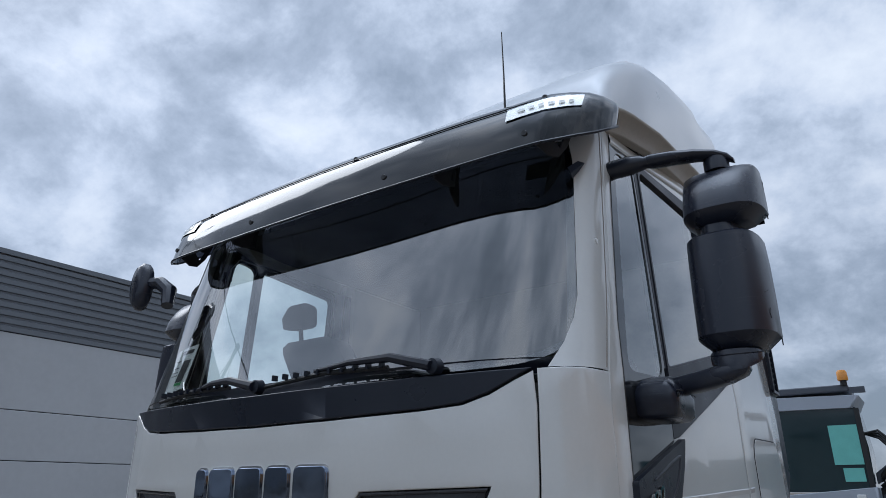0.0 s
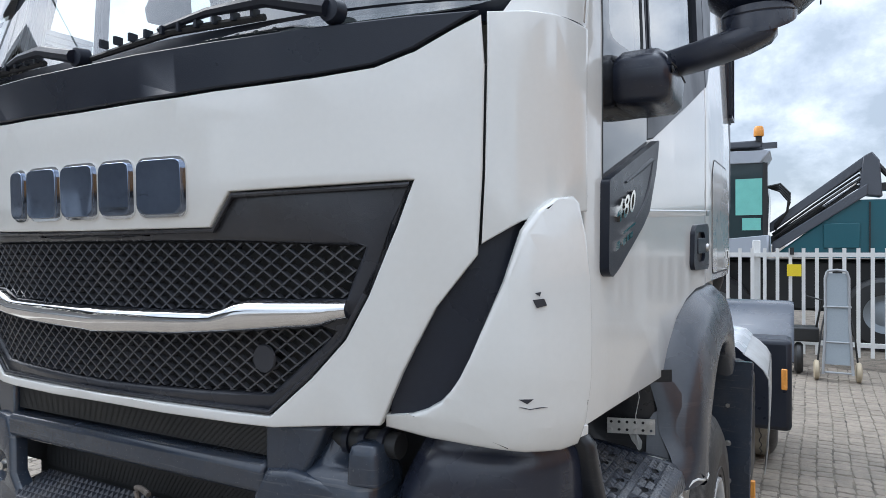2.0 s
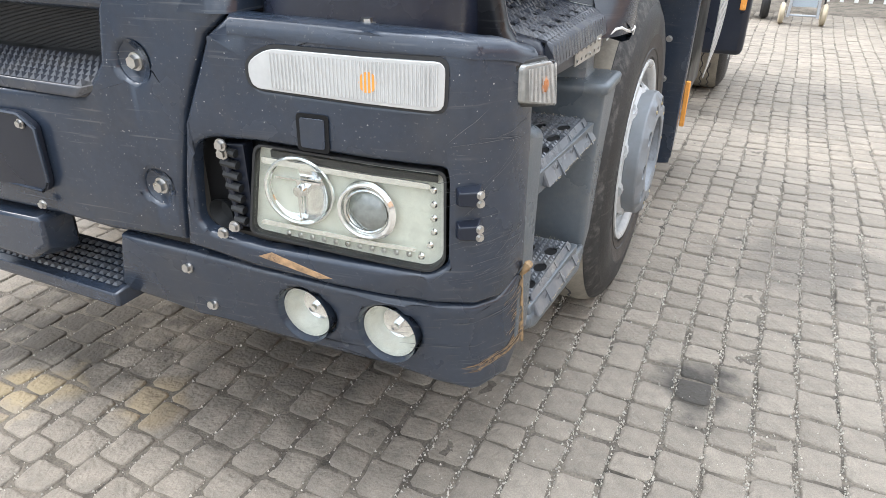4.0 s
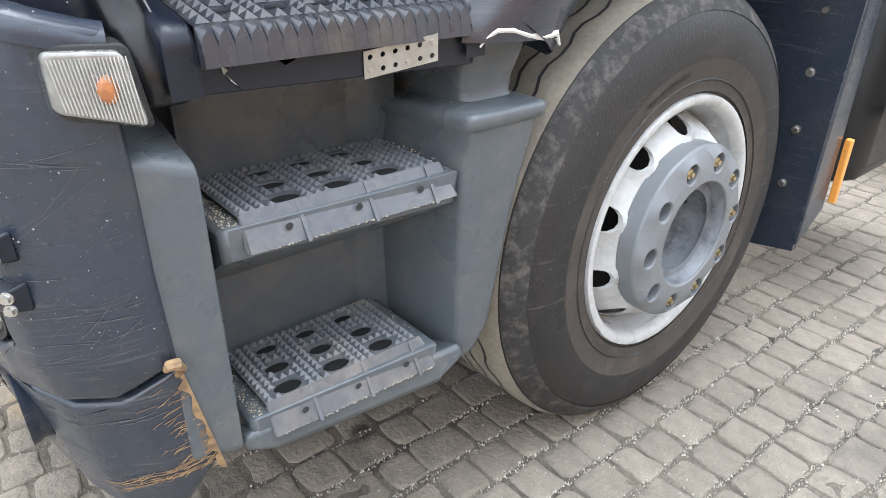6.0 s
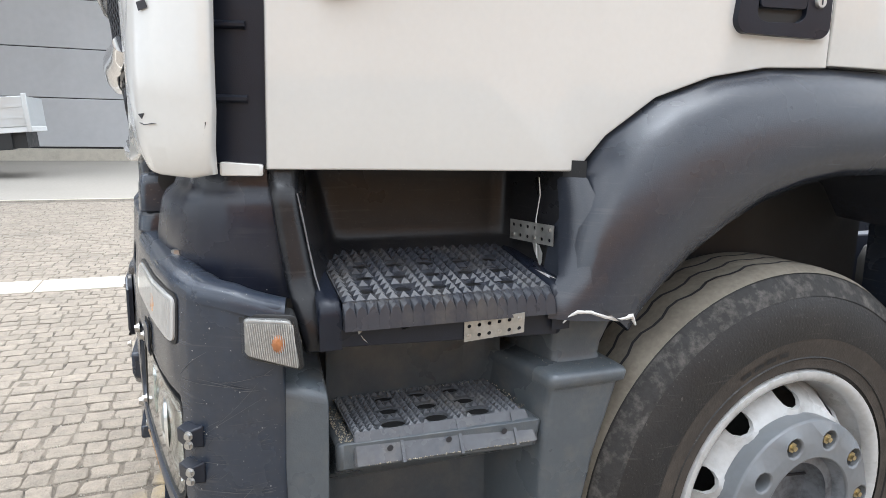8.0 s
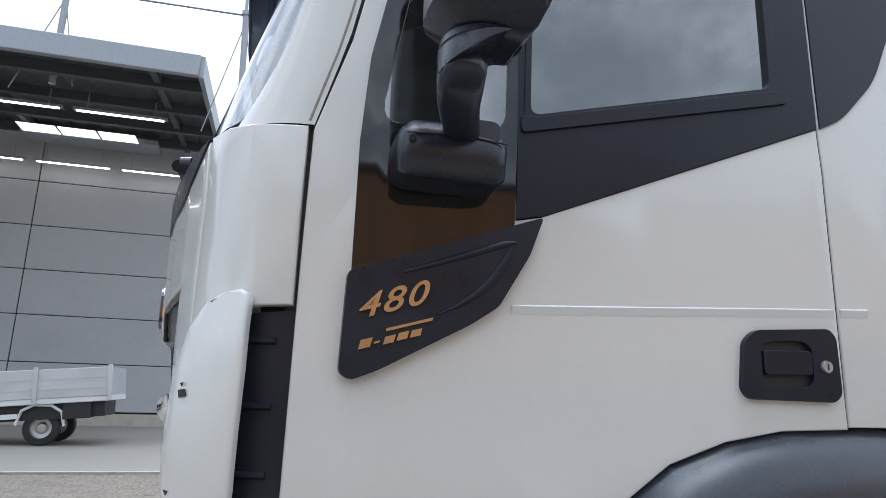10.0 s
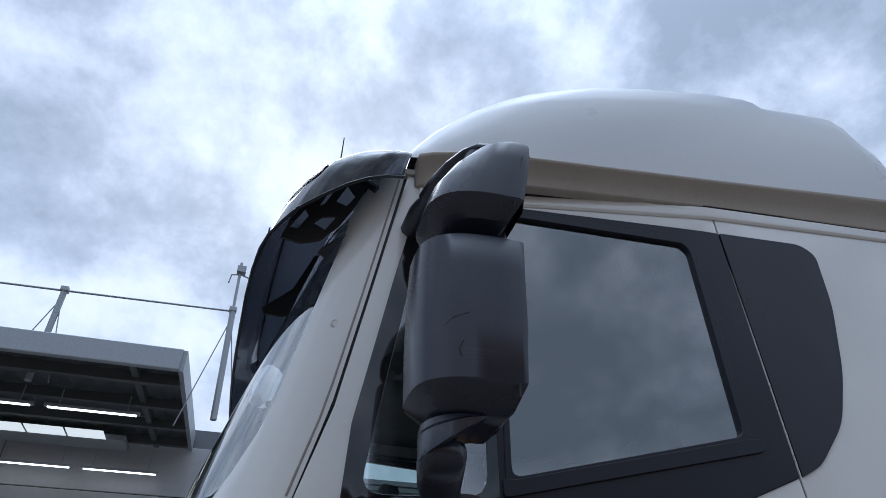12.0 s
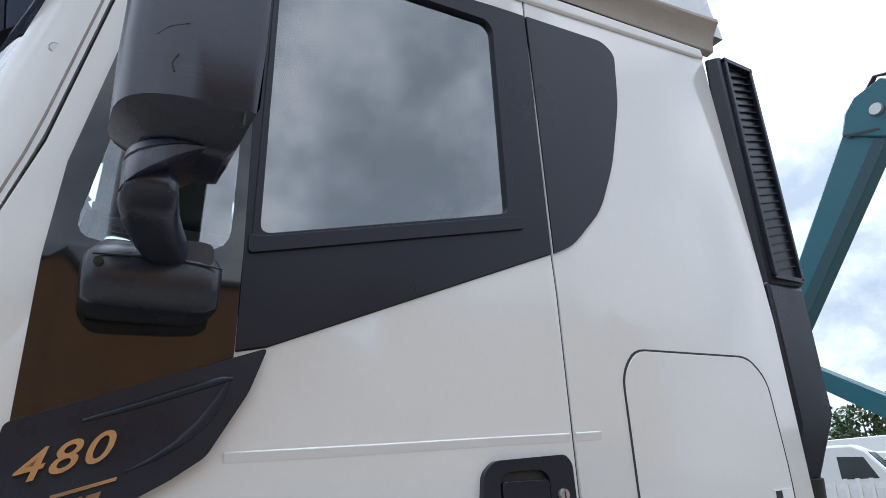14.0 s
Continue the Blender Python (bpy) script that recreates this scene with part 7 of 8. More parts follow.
for x, dx, dy, dz in ((.52, 0, 0, 0), (-.70, -.16, -.64, .14)):
    # dx, dy, dz: how far the top of the back is folded
    seat = part("seat", hull([(x - .25, .95, 1.62), (x + .25, .95, 1.62), (x - .25, 1.45, 1.58), (x + .25, 1.45, 1.58), (x - .24, .95, 1.75), (x + .24, .95, 1.75), (x - .24, 1.45, 1.72), (x + .24, 1.45, 1.72)]), SEATCLOTH, truck, "dark cloth cab seat", bevel=.04)
    part("seat_back", hull([(x - .25, 1.40, 1.70), (x + .25, 1.40, 1.70), (x - .24, 1.55, 1.70), (x + .24, 1.55, 1.70)] + [(x + e + dx * .4, y + dy, 2.38 + dz) for e in (-.20, .20) for y in (1.55, 1.68)]), SEATCLOTH, seat, bevel=.05)
    part("head_rest", hull([(x + dx + e, y + dy, z + dz) for e, y, z in ((-.10, 1.56, 2.45), (.10, 1.56, 2.45), (-.12, 1.56, 2.52), (.12, 1.56, 2.52), (-.08, 1.57, 2.59), (.08, 1.57, 2.59), (-.09, 1.66, 2.46), (.09, 1.66, 2.46), (-.08, 1.66, 2.58), (.08, 1.66, 2.58))]), SEATCLOTH, seat, bevel=.03)
    part("rest_post", tube([(x + dx * .8, 1.60 + dy, 2.34 + dz), (x + dx, 1.61 + dy, 2.47 + dz)], .012, 8), INTERIOR, seat)
wheel_rows = []
for k in range(36):
    t = 2 * math.pi * k / 36
    c = Vector((.52 + .22 * math.cos(t), .80 + .14 * math.sin(t), 2.03 + .165 * math.sin(t)))
    d = Vector((math.cos(t), .64 * math.sin(t), .75 * math.sin(t)))
    wheel_rows.append([c + d * .016 * math.cos(q) + Vector((0, -.75, .64)) * .016 * math.sin(q) for q in (2 * math.pi * j / 8 for j in range(8))])
steer = part("steering_wheel", loft(wheel_rows, closed=True, loop=True), INTERIOR, truck, "dark steering wheel")
part("wheel_spoke", merge(tube([(.32, .80, 2.03), (.52, .79, 2.0), (.72, .80, 2.03)], .02, 8), tube([(.52, .79, 2.0), (.52, .70, 1.90)], .03, 8)), INTERIOR, steer)
part("rear_lining", box(-1.08, 1.08, 2.28, 2.33, 1.3, 3.02), LINER, truck)
part("sleeper_bunk", box(-1.05, 1.05, 1.75, 2.28, 1.55, 1.85), SEATCLOTH, truck, bevel=.04)
part("inner_lining", box(1.04, 1.07, 1.58, 2.3, 1.3, 3.0), LINER, truck)
part("inner_lining", box(-1.07, -1.04, 1.58, 2.3, 1.3, 3.0), LINER, truck)

# raised figures on the door badge
def lettering(name, words, size, u0, v0, slope, parent, material, shear=.25, extrude=.004, stretch=1.0):
    cu = bpy.data.curves.new(name, "FONT")
    cu.body, cu.size, cu.extrude, cu.shear, cu.offset = words, size, extrude, shear, .0007
    tmp = bpy.data.objects.new(name, cu)
    scene.collection.objects.link(tmp)
    bpy.context.view_layer.update()
    me = bpy.data.meshes.new_from_object(tmp.evaluated_get(bpy.context.evaluated_depsgraph_get()))
    bpy.data.objects.remove(tmp)
    bm = bmesh.new()
    bm.from_mesh(me)
    bpy.data.meshes.remove(me)
    for v in bm.verts:
        a, b, c = v.co
        a *= stretch
        v.co = side_l(u0 + a, v0 + b + a * slope, .0225 + c)
    bmesh.ops.recalc_face_normals(bm, faces=bm.faces[:])
    return part(name, bm, material, parent, "raised warm chrome figure", flat=True)
GOLD = mat("warm_chrome", (0.66, 0.63, 0.58), 0.10, 1.0, vary=0.1, scale=20)
for k, figure in enumerate("480"):
    lettering("badge_digit", figure, .064, .474 + .0452 * k, 1.7040 + .0131 * k, .29, badge, GOLD, stretch=1.24)
for u0, v0, w, h in ((.530, 1.684, .088, .006), (.480, 1.648, .022, .018), (.509, 1.660, .010, .004), (.526, 1.659, .020, .015), (.551, 1.667, .020, .015), (.576, 1.674, .020, .014)):
    part("badge_bar", skin([(u0, v0), (u0 + w, v0 + w * .28), (u0 + w + h * .25, v0 + w * .28 + h), (u0 + h * .25, v0 + h)], [], side_l, .024, .004), GOLD, badge)

# ---- the yard ----
def ground_mat():
    m = mat("paving_ground", (0.150, 0.128, 0.102), 0.95, vary=0.5, scale=5, fine=160, bump=1.0, bump_scale=220, dirt=(0.018, 0.016, 0.013), dirt_amount=0.95, dirt_scale=6.0)
    return m


GROUND = ground_mat()
bm = bmesh.new()
bmesh.ops.create_grid(bm, x_segments=40, y_segments=40, size=900, matrix=Matrix.Translation((0, 0, -.0040)))
tagged(part("ground", bm, GROUND), "block paved yard with sandy joints", "ground", kind="structure")

# hall with a canopy
PANEL = mat("grey_wall_panel", (0.46, 0.465, 0.475), 0.5, vary=0.05, scale=0.3, fine=4, dirt=(0.22, 0.22, 0.22), dirt_amount=0.2, dirt_scale=0.2)
CORRUG = mat("dark_cladding", (0.16, 0.17, 0.185), 0.45, 0.3, vary=0.05, scale=0.3, fine=5)
STEEL = mat("galvanised_steel", (0.36, 0.38, 0.40), 0.5, 0.5, vary=0.1, scale=1, fine=12)
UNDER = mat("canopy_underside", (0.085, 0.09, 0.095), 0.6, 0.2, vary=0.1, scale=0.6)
STRIP = mat("pale_concrete", (0.50, 0.46, 0.39), 0.85, vary=0.12, scale=3, fine=40, dirt=(0.3, 0.27, 0.23), dirt_amount=0.4, dirt_scale=4)
TUBE = glow("lamp_tube", (1.0, 0.98, 0.93), 2.5)
# skylight panes: the daylight through them is given as their own glow
SKYLIGHT = glow("roof_light", (0.95, 0.95, 0.88), 0.55)
WX = -26.0
HALL_END = 17.4
hall = thing("warehouse_hall", "grey panelled warehouse hall with dark corrugated upper cladding", "building", (WX, 0, 0))
part("wall", box(WX - .4, WX - .05, -40, HALL_END, 0, 10.45), CHARCOAL, hall)
part("end_wall", box(WX - 22, WX - .4, HALL_END - .3, HALL_END, 0, 10.45), PANEL, hall)
for z0, z1, ends in [(a, b, ((-40, -33.2), (-33.17, -8.82), (-8.78, -.3))) for a, b in ((.48, 2.28), (2.28, 4.07), (4.07, 5.82), (5.82, 7.57))] + [(a, b, ((-.27, HALL_END),)) for a, b in ((.48, 1.1), (1.1, 2.9), (2.9, 4.72), (4.72, 7.57))]:
    for y0, y1 in ends:
        part("wall_panel", box(WX - .05, WX + .03, y0, y1, z0 + .03, z1), PANEL, hall, bevel=.02)
for z0, z1 in ((7.60, 9.38), (9.41, 11.4)):
    for y0, y1 in ((-40, -33.2), (-33.17, -8.82), (-8.78, -.3)):
        part("wall_panel", box(WX - .05, WX + .03, y0, y1, z0, z1), PANEL, hall, bevel=.02)
part("plinth", box(WX - .05, WX + .30, -40, HALL_END, 0, .44), STRIP, hall, "pale concrete plinth")
for k in range(10):
    z = 7.59 + .30 * k
    part("cladding_rib", loft([[Vector((WX + o, y, z + h)) for h, o in ((0, .0), (.02, .07), (.20, .07), (.24, .0), (.30, .0))] for y in (-.3, HALL_END)]), CORRUG, hall)
part("roof_edge", box(WX - .4, WX + .12, -.3, HALL_END, 10.55, 10.75), CORRUG, hall)
part("roof", box(WX - 22, WX - .4, -40, HALL_END, 10.40, 10.55), CORRUG, hall)
part("gable_panel", box(WX - .3, WX - .06, -40, -.3, 9.0, 12.2), CORRUG, hall)
# canopy
canopy = thing("canopy", "steel loading canopy with fluorescent lamps under a ribbed roof", "canopy", (-21, -10, 0))
XF, XR, YE = -16.6, -25.9, -2.12
ZF, ZR = 10.42, 11.25
part("fascia", box(XF - .1, XF + .1, -40, YE, ZF, ZF + .68), STEEL, canopy, bevel=.03)
part("side_fascia", hull([(XF, YE - .02, ZF), (XF, YE - .02, ZF + .68), (XF, YE + .12, ZF), (XF, YE + .12, ZF + .68), (XR, YE - .02, ZR), (XR, YE - .02, ZR + .68), (XR, YE + .12, ZR), (XR, YE + .12, ZR + .68)]), STEEL, canopy)
rows = []
for i in range(100):
    y = -40 + (YE + 40) * i / 99
    rows.append([Vector((XF, y, ZF + .22 + .10 * (i % 2))), Vector((XR, y, ZR + .22 + .10 * (i % 2)))])
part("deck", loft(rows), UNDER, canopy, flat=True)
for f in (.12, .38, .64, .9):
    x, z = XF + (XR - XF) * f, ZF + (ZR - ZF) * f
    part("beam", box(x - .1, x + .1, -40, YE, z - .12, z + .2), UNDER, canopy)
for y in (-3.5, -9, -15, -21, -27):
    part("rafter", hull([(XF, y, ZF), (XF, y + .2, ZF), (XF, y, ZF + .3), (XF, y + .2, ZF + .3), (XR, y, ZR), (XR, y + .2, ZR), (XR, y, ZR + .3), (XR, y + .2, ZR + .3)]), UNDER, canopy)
for k in range(3):
    part("roof_light", box(-23.95, -23.1, -8.95 + 1.36 * k, -7.67 + 1.36 * k, 10.72, 10.74), SKYLIGHT, canopy, "lit roof pane")
part("roof_light_curb", hull([(x, y, z) for x in (-25.2, -24.0) for y in (-9.1, -4.3) for z in (10.76, 10.95)]), STEEL, canopy)
for x, z, end in ((-19.5, 10.06, -3.3), (-25.4, 10.04, -3.0)):
    for k in range(5):
        y = end - 3.1 * k
        lamp = part("strip_lamp", box(x - .07, x + .07, y - 2.8, y, z, z + .09), STEEL, canopy)
        part("lamp_tube", box(x - .05, x + .05, y - 2.7, y - .1, z - .03, z), TUBE, lamp)
        for dy in (.4, 2.4):
            part("lamp_hanger", box(x - .015, x + .015, y - dy - .015, y - dy + .015, z + .09, z + .62), STEEL, lamp)
# masts and cables above the canopy
def mast_at(y, z0, z1, lean_y, cross):
    m = thing("roof_mast", "slim grey steel mast with guy cables above the canopy", "mast", (-18, y, z0), "masts on the canopy")
    part("mast_pole", tube([(-18, y, z0), (-18, y + lean_y, z1)], .10, 10), STEEL, m)
    for dy, dz in ((-1.1, z0 - .3), (.55, z0 + .0)):
        part("guy_cable", tube([(-18, y + lean_y * .9, z1 - .3), (-18, y + dy, dz)], .02, 5), STEEL, m)
    part("mast_head", box(-18.12, -17.88, y + lean_y - .12, y + lean_y + .12, z1 - .05, z1 + .12), STEEL, m, bevel=.02)
    if cross:
        part("mast_rod", tube([(-18, y + lean_y, z1), (-18, y + lean_y - .05, z1 + 2.0)], .05, 8), STEEL, m)
        part("mast_bow", tube([(-18, y + lean_y - .35, z1 + 1.1), (-18, y + lean_y - .3, z1 + 1.45), (-18, y + lean_y, z1 + 1.5), (-18, y + lean_y + .3, z1 + 1.4), (-18, y + lean_y + .35, z1 + 1.0)], .03, 6), STEEL, m)
        part("mast_box", box(-18.15, -17.85, y + lean_y - .15, y + lean_y + .15, z1 + 1.55, z1 + 1.8), STEEL, m)
    return m


mast_at(-6.33, 10.2, 13.36, .0, False)
mast_at(-.96, 9.6, 13.50, -.13, True)
cable = thing("span_cable", "thin steel cable spanned between the roof masts", "cable", (-18, -6, 13.8))
part("cable_run", tube([(-18, -30, 12.9), (-18, -6.33, 13.36), (-18, -1.09, 13.48)], .035, 6), STEEL, cable)

# concrete apron, pale drain strip and a seam in the yard
CONC = mat("concrete_apron", (0.27, 0.25, 0.22), 0.85, vary=0.1, scale=0.6, fine=15, dirt=(0.24, 0.22, 0.19), dirt_amount=0.4, dirt_scale=0.35)
tagged(part("apron_slab", box(-26, -11.45, -40, 40, -.05, .004), CONC), "smooth concrete apron before the hall", "pavement", kind="structure")
tagged(part("apron_edge", box(-11.43, -11.33, -40, 40, -.05, .006), STRIP), "concrete edging along the apron", "kerb", kind="structure")
for k in range(16):
    tagged(part("drain_strip", box(-4.28, -3.83, -9 + 1.0 * k, -8.012 + 1.0 * k, -.05, .010), STRIP, bevel=.006), "pale concrete drain strip across the yard", "kerb", "drain strips", "structure")

# the brown building across the yard, seen in the panes
BROWN = mat("brown_cladding", (0.42, 0.21, 0.075), 0.6, vary=0.12, scale=0.5, fine=4)
barn = thing("brown_hall", "brown clad hall across the yard with a dark base", "building", (26, 0, 0))
part("wall", box(26, 34, -26, 30, 2.2, 10.6), BROWN, barn)
part("base", box(25.95, 34, -26, 30, 0, 2.2), CHARCOAL, barn)
for k in range(28):
    part("cladding_rib", box(25.90, 26, -26 + 2 * k, -25.9 + 2 * k, 2.2, 10.6), BROWN, barn)
part("roof_edge", box(25.8, 34.2, -26.2, 30.2, 10.6, 10.9), CHARCOAL, barn)

# white flatbed lorry before the hall
WHITEFAR = mat("white_far_paint", (0.72, 0.74, 0.74), 0.4, vary=0.04, scale=1)
ALU = mat("aluminium_side", (0.62, 0.65, 0.66), 0.38, 0.5, vary=0.05, scale=2)
flat_truck = thing("flatbed_lorry", "small white flatbed lorry with aluminium drop sides", "lorry", (-16.5, -5.5, 0))
part("bed", box(-17.6, -15.5, -9.2, -2.85, 1.02, 1.16), WHITEFAR, flat_truck, bevel=.02)
for y0, y1 in ((-9.2, -6.8), (-6.75, -4.62), (-4.52, -2.9)):
    for x in (-15.5, -17.6):
        side_board = part("drop_side", box(x - .02, x + .02, y0, y1, 1.16, 1.88), ALU, flat_truck, bevel=.01)
        for z in (1.36, 1.62):
            part("side_groove", box(x - .028, x + .028, y0 + .05, y1 - .05, z, z + .05), ALU, side_board)
part("tail_board", box(-17.6, -15.5, -2.90, -2.86, 1.16, 1.88), ALU, flat_truck)
for y in (-6.77, -4.57, -2.86):
    part("stake", box(-15.49, -15.42, y - .05, y + .05, 1.02, 1.94), ALU, flat_truck, bevel=.01)
part("frame_beam", box(-17.0, -15.68, -9, -3.0, .64, 1.04), CHARCOAL, flat_truck)
part("tool_box", box(-16.0, -15.55, -3.95, -3.3, .62, 1.05), CHARCOAL, flat_truck, bevel=.02)
part("side_guard", box(-15.6, -15.55, -9, -4.95, .70, .82), WHITEFAR, flat_truck)
for y in (-4.4,):
    for x in (-15.85, -17.3):
        tw = part("wheel", lathe([(.25, -.12), (.40, -.10), (.43, -.06), (.43, .06), (.40, .10), (.25, .12)], (x, y, .43), 0, 28), CHARCOAL, flat_truck)
        part("rim", lathe([(.26, .10), (.24, .02), (.15, .0), (.1, .05), (0, .06)], (x, y, .43), 0, 24), GALV, tw)
part("wheel_arch", tube([(-15.6, -4.95, .5), (-15.6, -4.85, .85), (-15.6, -4.6, 1.0), (-15.6, -4.2, 1.0), (-15.6, -3.95, .85), (-15.6, -3.85, .5)], .04, 6), WHITEFAR, flat_truck)
part("cab", hull([(-17.6, -9.4, .5), (-15.5, -9.4, .5), (-17.6, -11.2, .5), (-15.5, -11.2, .5), (-17.6, -9.4, 2.4), (-15.5, -9.4, 2.4), (-17.5, -10.7, 2.4), (-15.6, -10.7, 2.4), (-17.6, -11.2, 1.4), (-15.5, -11.2, 1.4)]), WHITEFAR, flat_truck, bevel=.06)
part("head_board", box(-17.6, -15.5, -9.25, -9.2, 1.2, 2.3), ALU, flat_truck)
for x in (-15.85, -17.3):
    part("front_wheel", lathe([(.0, .10), (.25, .12), (.40, .10), (.43, .06), (.43, -.06), (.40, -.10)], (x, -10.6, .43), 0, 28), CHARCOAL, flat_truck)

# the load bed stands tilted, its tail up
tilt = Matrix.Translation((0, -4.4, 1.1)) @ Matrix.Rotation(radians(5.0), 4, "X") @ Matrix.Translation((0, 4.4, -1.1))
for ob in flat_truck.children_recursive:
    if ob.name.split(".")[0] in ("bed", "drop_side", "side_groove", "tail_board", "stake", "frame_beam", "tool_box", "side_guard", "head_board"):
        ob.data.transform(tilt)
flat_truck.location += Vector((-1.0, -.45, 0))

# white palisade fence
FENCEWHITE = mat("fence_white", (0.74, 0.75, 0.74), 0.5, vary=0.06, scale=4, dirt=(0.5, 0.48, 0.44), dirt_amount=0.3)
fence = thing("palisade_fence", "white steel palisade fence round the machine yard", "fence", (2, 9.3, 0))
pal = box(-.022, .022, -.012, .012, .16, 1.64)
bmesh.ops.translate(pal, verts=[v for v in pal.verts if v.co.z > 1], vec=(0, 0, -.03))
tipv = pal.verts.new((0, 0, 1.68))
first = part("pale", pal, FENCEWHITE, fence, flat=True)
first.location = (-7, 9.3, 0)
for k in range(1, 105):
    o = first.copy()
    o.location = (-7 + .159 * k, 9.3, 0)
    scene.collection.objects.link(o)
for z in (1.52, .32):
    part("fence_rail", box(-7.1, 9.8, 9.315, 9.36, z - .03, z + .03), FENCEWHITE, fence)
for x in (-6.4, -3.7, -1.0, 1.0, 4.4, 7.1, 9.6):
    part("fence_post", box(x - .05, x + .05, 9.36, 9.46, 0, 1.72), FENCEWHITE, fence, bevel=.008)
part("fence_sign", box(1.385, 1.56, 9.27, 9.285, 1.225, 1.39), mat("yellow_sign", (0.80, 0.62, 0.02), 0.5), fence, "small yellow sign")
part("fence_lock", box(1.42, 1.47, 9.26, 9.29, 1.52, 1.62), CHARCOAL, fence)

# hand truck leaning at the fence
dolly = thing("hand_truck", "grey steel hand truck with pale tyres beside the fence", "hand truck", (1.95, 8.35, 0))
GREYSTEEL = mat("grey_sheet", (0.30, 0.34, 0.37), 0.45, 0.3, vary=0.08, scale=3)
for dx in (-.125, .125):
    part("rail", tube([(1.93 + dx * 1.25, 8.22, .10), (1.93 + dx, 8.34, .75), (1.93 + dx, 8.42, 1.32), (1.93 + dx * .8, 8.43, 1.41)], .016, 8), STEEL, dolly)
part("top_bow", tube([(1.83, 8.43, 1.41), (1.93, 8.435, 1.425), (2.03, 8.43, 1.41)], .016, 8), STEEL, dolly)
part("back_sheet", hull([(1.80, 8.26, .22), (2.06, 8.26, .22), (1.81, 8.44, 1.38), (2.05, 8.44, 1.38), (1.80, 8.27, .22), (2.06, 8.27, .22), (1.81, 8.45, 1.38), (2.05, 8.45, 1.38)]), GREYSTEEL, dolly)
for z in (.12, .5, .95):
    part("cross_bar", tube([(1.78, 8.23 + .14 * z, z), (2.08, 8.23 + .14 * z, z)], .012, 8), STEEL, dolly)
for dx in (-.22, .22):
    tw = part("wheel", lathe([(.03, -.03), (.09, -.032), (.125, -.02), (.13, 0), (.125, .02), (.09, .032), (.03, .03)], (1.93 + dx, 8.33, .13), 0, 20), mat("pale_tyre", (0.42, 0.36, 0.26), 0.8), dolly)
    part("hub", lathe([(0, .036), (.03, .036), (.035, .0)], (1.93 + dx, 8.33, .13), 0, 12), STEEL, tw)
    part("strut", tube([(1.93 + dx, 8.33, .13), (1.93 + dx * .8, 8.30, .6), (1.93 + dx * .6, 8.38, .85)], .012, 6), CHARCOAL, dolly)
for ob in dolly.children_recursive:
    ob.data.transform(Matrix.Diagonal((1, 1, .945, 1)))
cart = thing("yard_trolley", "dark trolley with a red wheel hub beside the fence", "trolley", (1.5, 8.7, 0))
part("tyre", lathe([(.07, -.05), (.17, -.05), (.2, -.02), (.2, .02), (.17, .05), (.07, .05)], (1.52, 8.7, .2), 0, 22), CHARCOAL, cart)
part("hub", lathe([(0, .045), (.06, .05), (.09, .045)], (1.52, 8.7, .2), 0, 16), mat("red_hub", (0.5, 0.04, 0.05), 0.5), cart)
part("hub_back", lathe([(0, -.045), (.06, -.05), (.09, -.045)], (1.52, 8.7, .2), 0, 16), mat("red_rim", (0.5, 0.04, 0.05), 0.5), cart)
part("deck", box(.9, 1.75, 8.6, 8.95, .42, .6), CHARCOAL, cart, bevel=.02)
part("handle", tube([(1.72, 8.75, .6), (1.78, 8.7, .95), (1.6, 8.7, 1.0)], .014, 8), CHARCOAL, cart)
cart2 = thing("low_trolley", "low grey platform trolley on small castors beside the fence", "trolley", (3.0, 8.6, 0))
part("platform", box(2.85, 3.6, 8.4, 8.9, .14, .22), GREYSTEEL, cart2, bevel=.01)
part("handle", tube([(2.9, 8.6, .2), (2.88, 8.62, 1.2)], .015, 8), STEEL, cart2)
for x in (2.92, 3.5):
    part("castor", lathe([(0, -.025), (.07, -.025), (.075, 0), (.07, .025), (0, .025)], (x, 8.45, .075), 0, 16), CHARCOAL, cart2)

# teal material handler behind the fence
TEAL = mat("teal_paint", (0.012, 0.105, 0.135), 0.42, vary=0.08, scale=1.5, dirt=(0.05, 0.09, 0.1), dirt_amount=0.3)
CABGLASS = mat("teal_cab_glass", (0.015, 0.035, 0.04), 0.06, vary=0.1)
# bright copy of the cab glass: the light in the panes is painted
LITGLASS = mat("lit_teal_glass", (0.22, 0.62, 0.55), 0.15, vary=0.1)
GREYARM = mat("grey_arm", (0.085, 0.095, 0.115), 0.45, vary=0.1, scale=2)
SILVER = mat("silver_panel", (0.42, 0.46, 0.52), 0.4, vary=0.06, scale=2)
ex = thing("material_handler", "teal and grey wheeled material handler with a glazed cab", "excavator", (2, 11.5, 0))
cabin = part("cabin", hull([(-.4, 11.0, 1.75), (1.10, 11.0, 1.75), (-.4, 12.4, 1.75), (1.10, 12.4, 1.75), (-.4, 11.0, 3.10), (1.06, 11.0, 3.02), (-.4, 12.4, 3.1), (1.06, 12.4, 3.02), (1.12, 11.0, 2.4), (1.12, 12.4, 2.4)]), CABGLASS, ex, "dark glazed cab", bevel=.03)
part("cabin_roof", hull([(-.4, 10.95, 3.02), (1.02, 10.95, 3.00), (-.4, 10.95, 3.24), (1.14, 10.95, 3.20), (-.4, 12.4, 3.02), (1.02, 12.4, 3.0), (-.4, 12.4, 3.26), (1.14, 12.4, 3.22)]), SILVER, ex, bevel=.03)
part("roof_rack", box(-.4, 1.02, 11.0, 12.2, 3.27, 3.38), GREYARM, ex, bevel=.02)
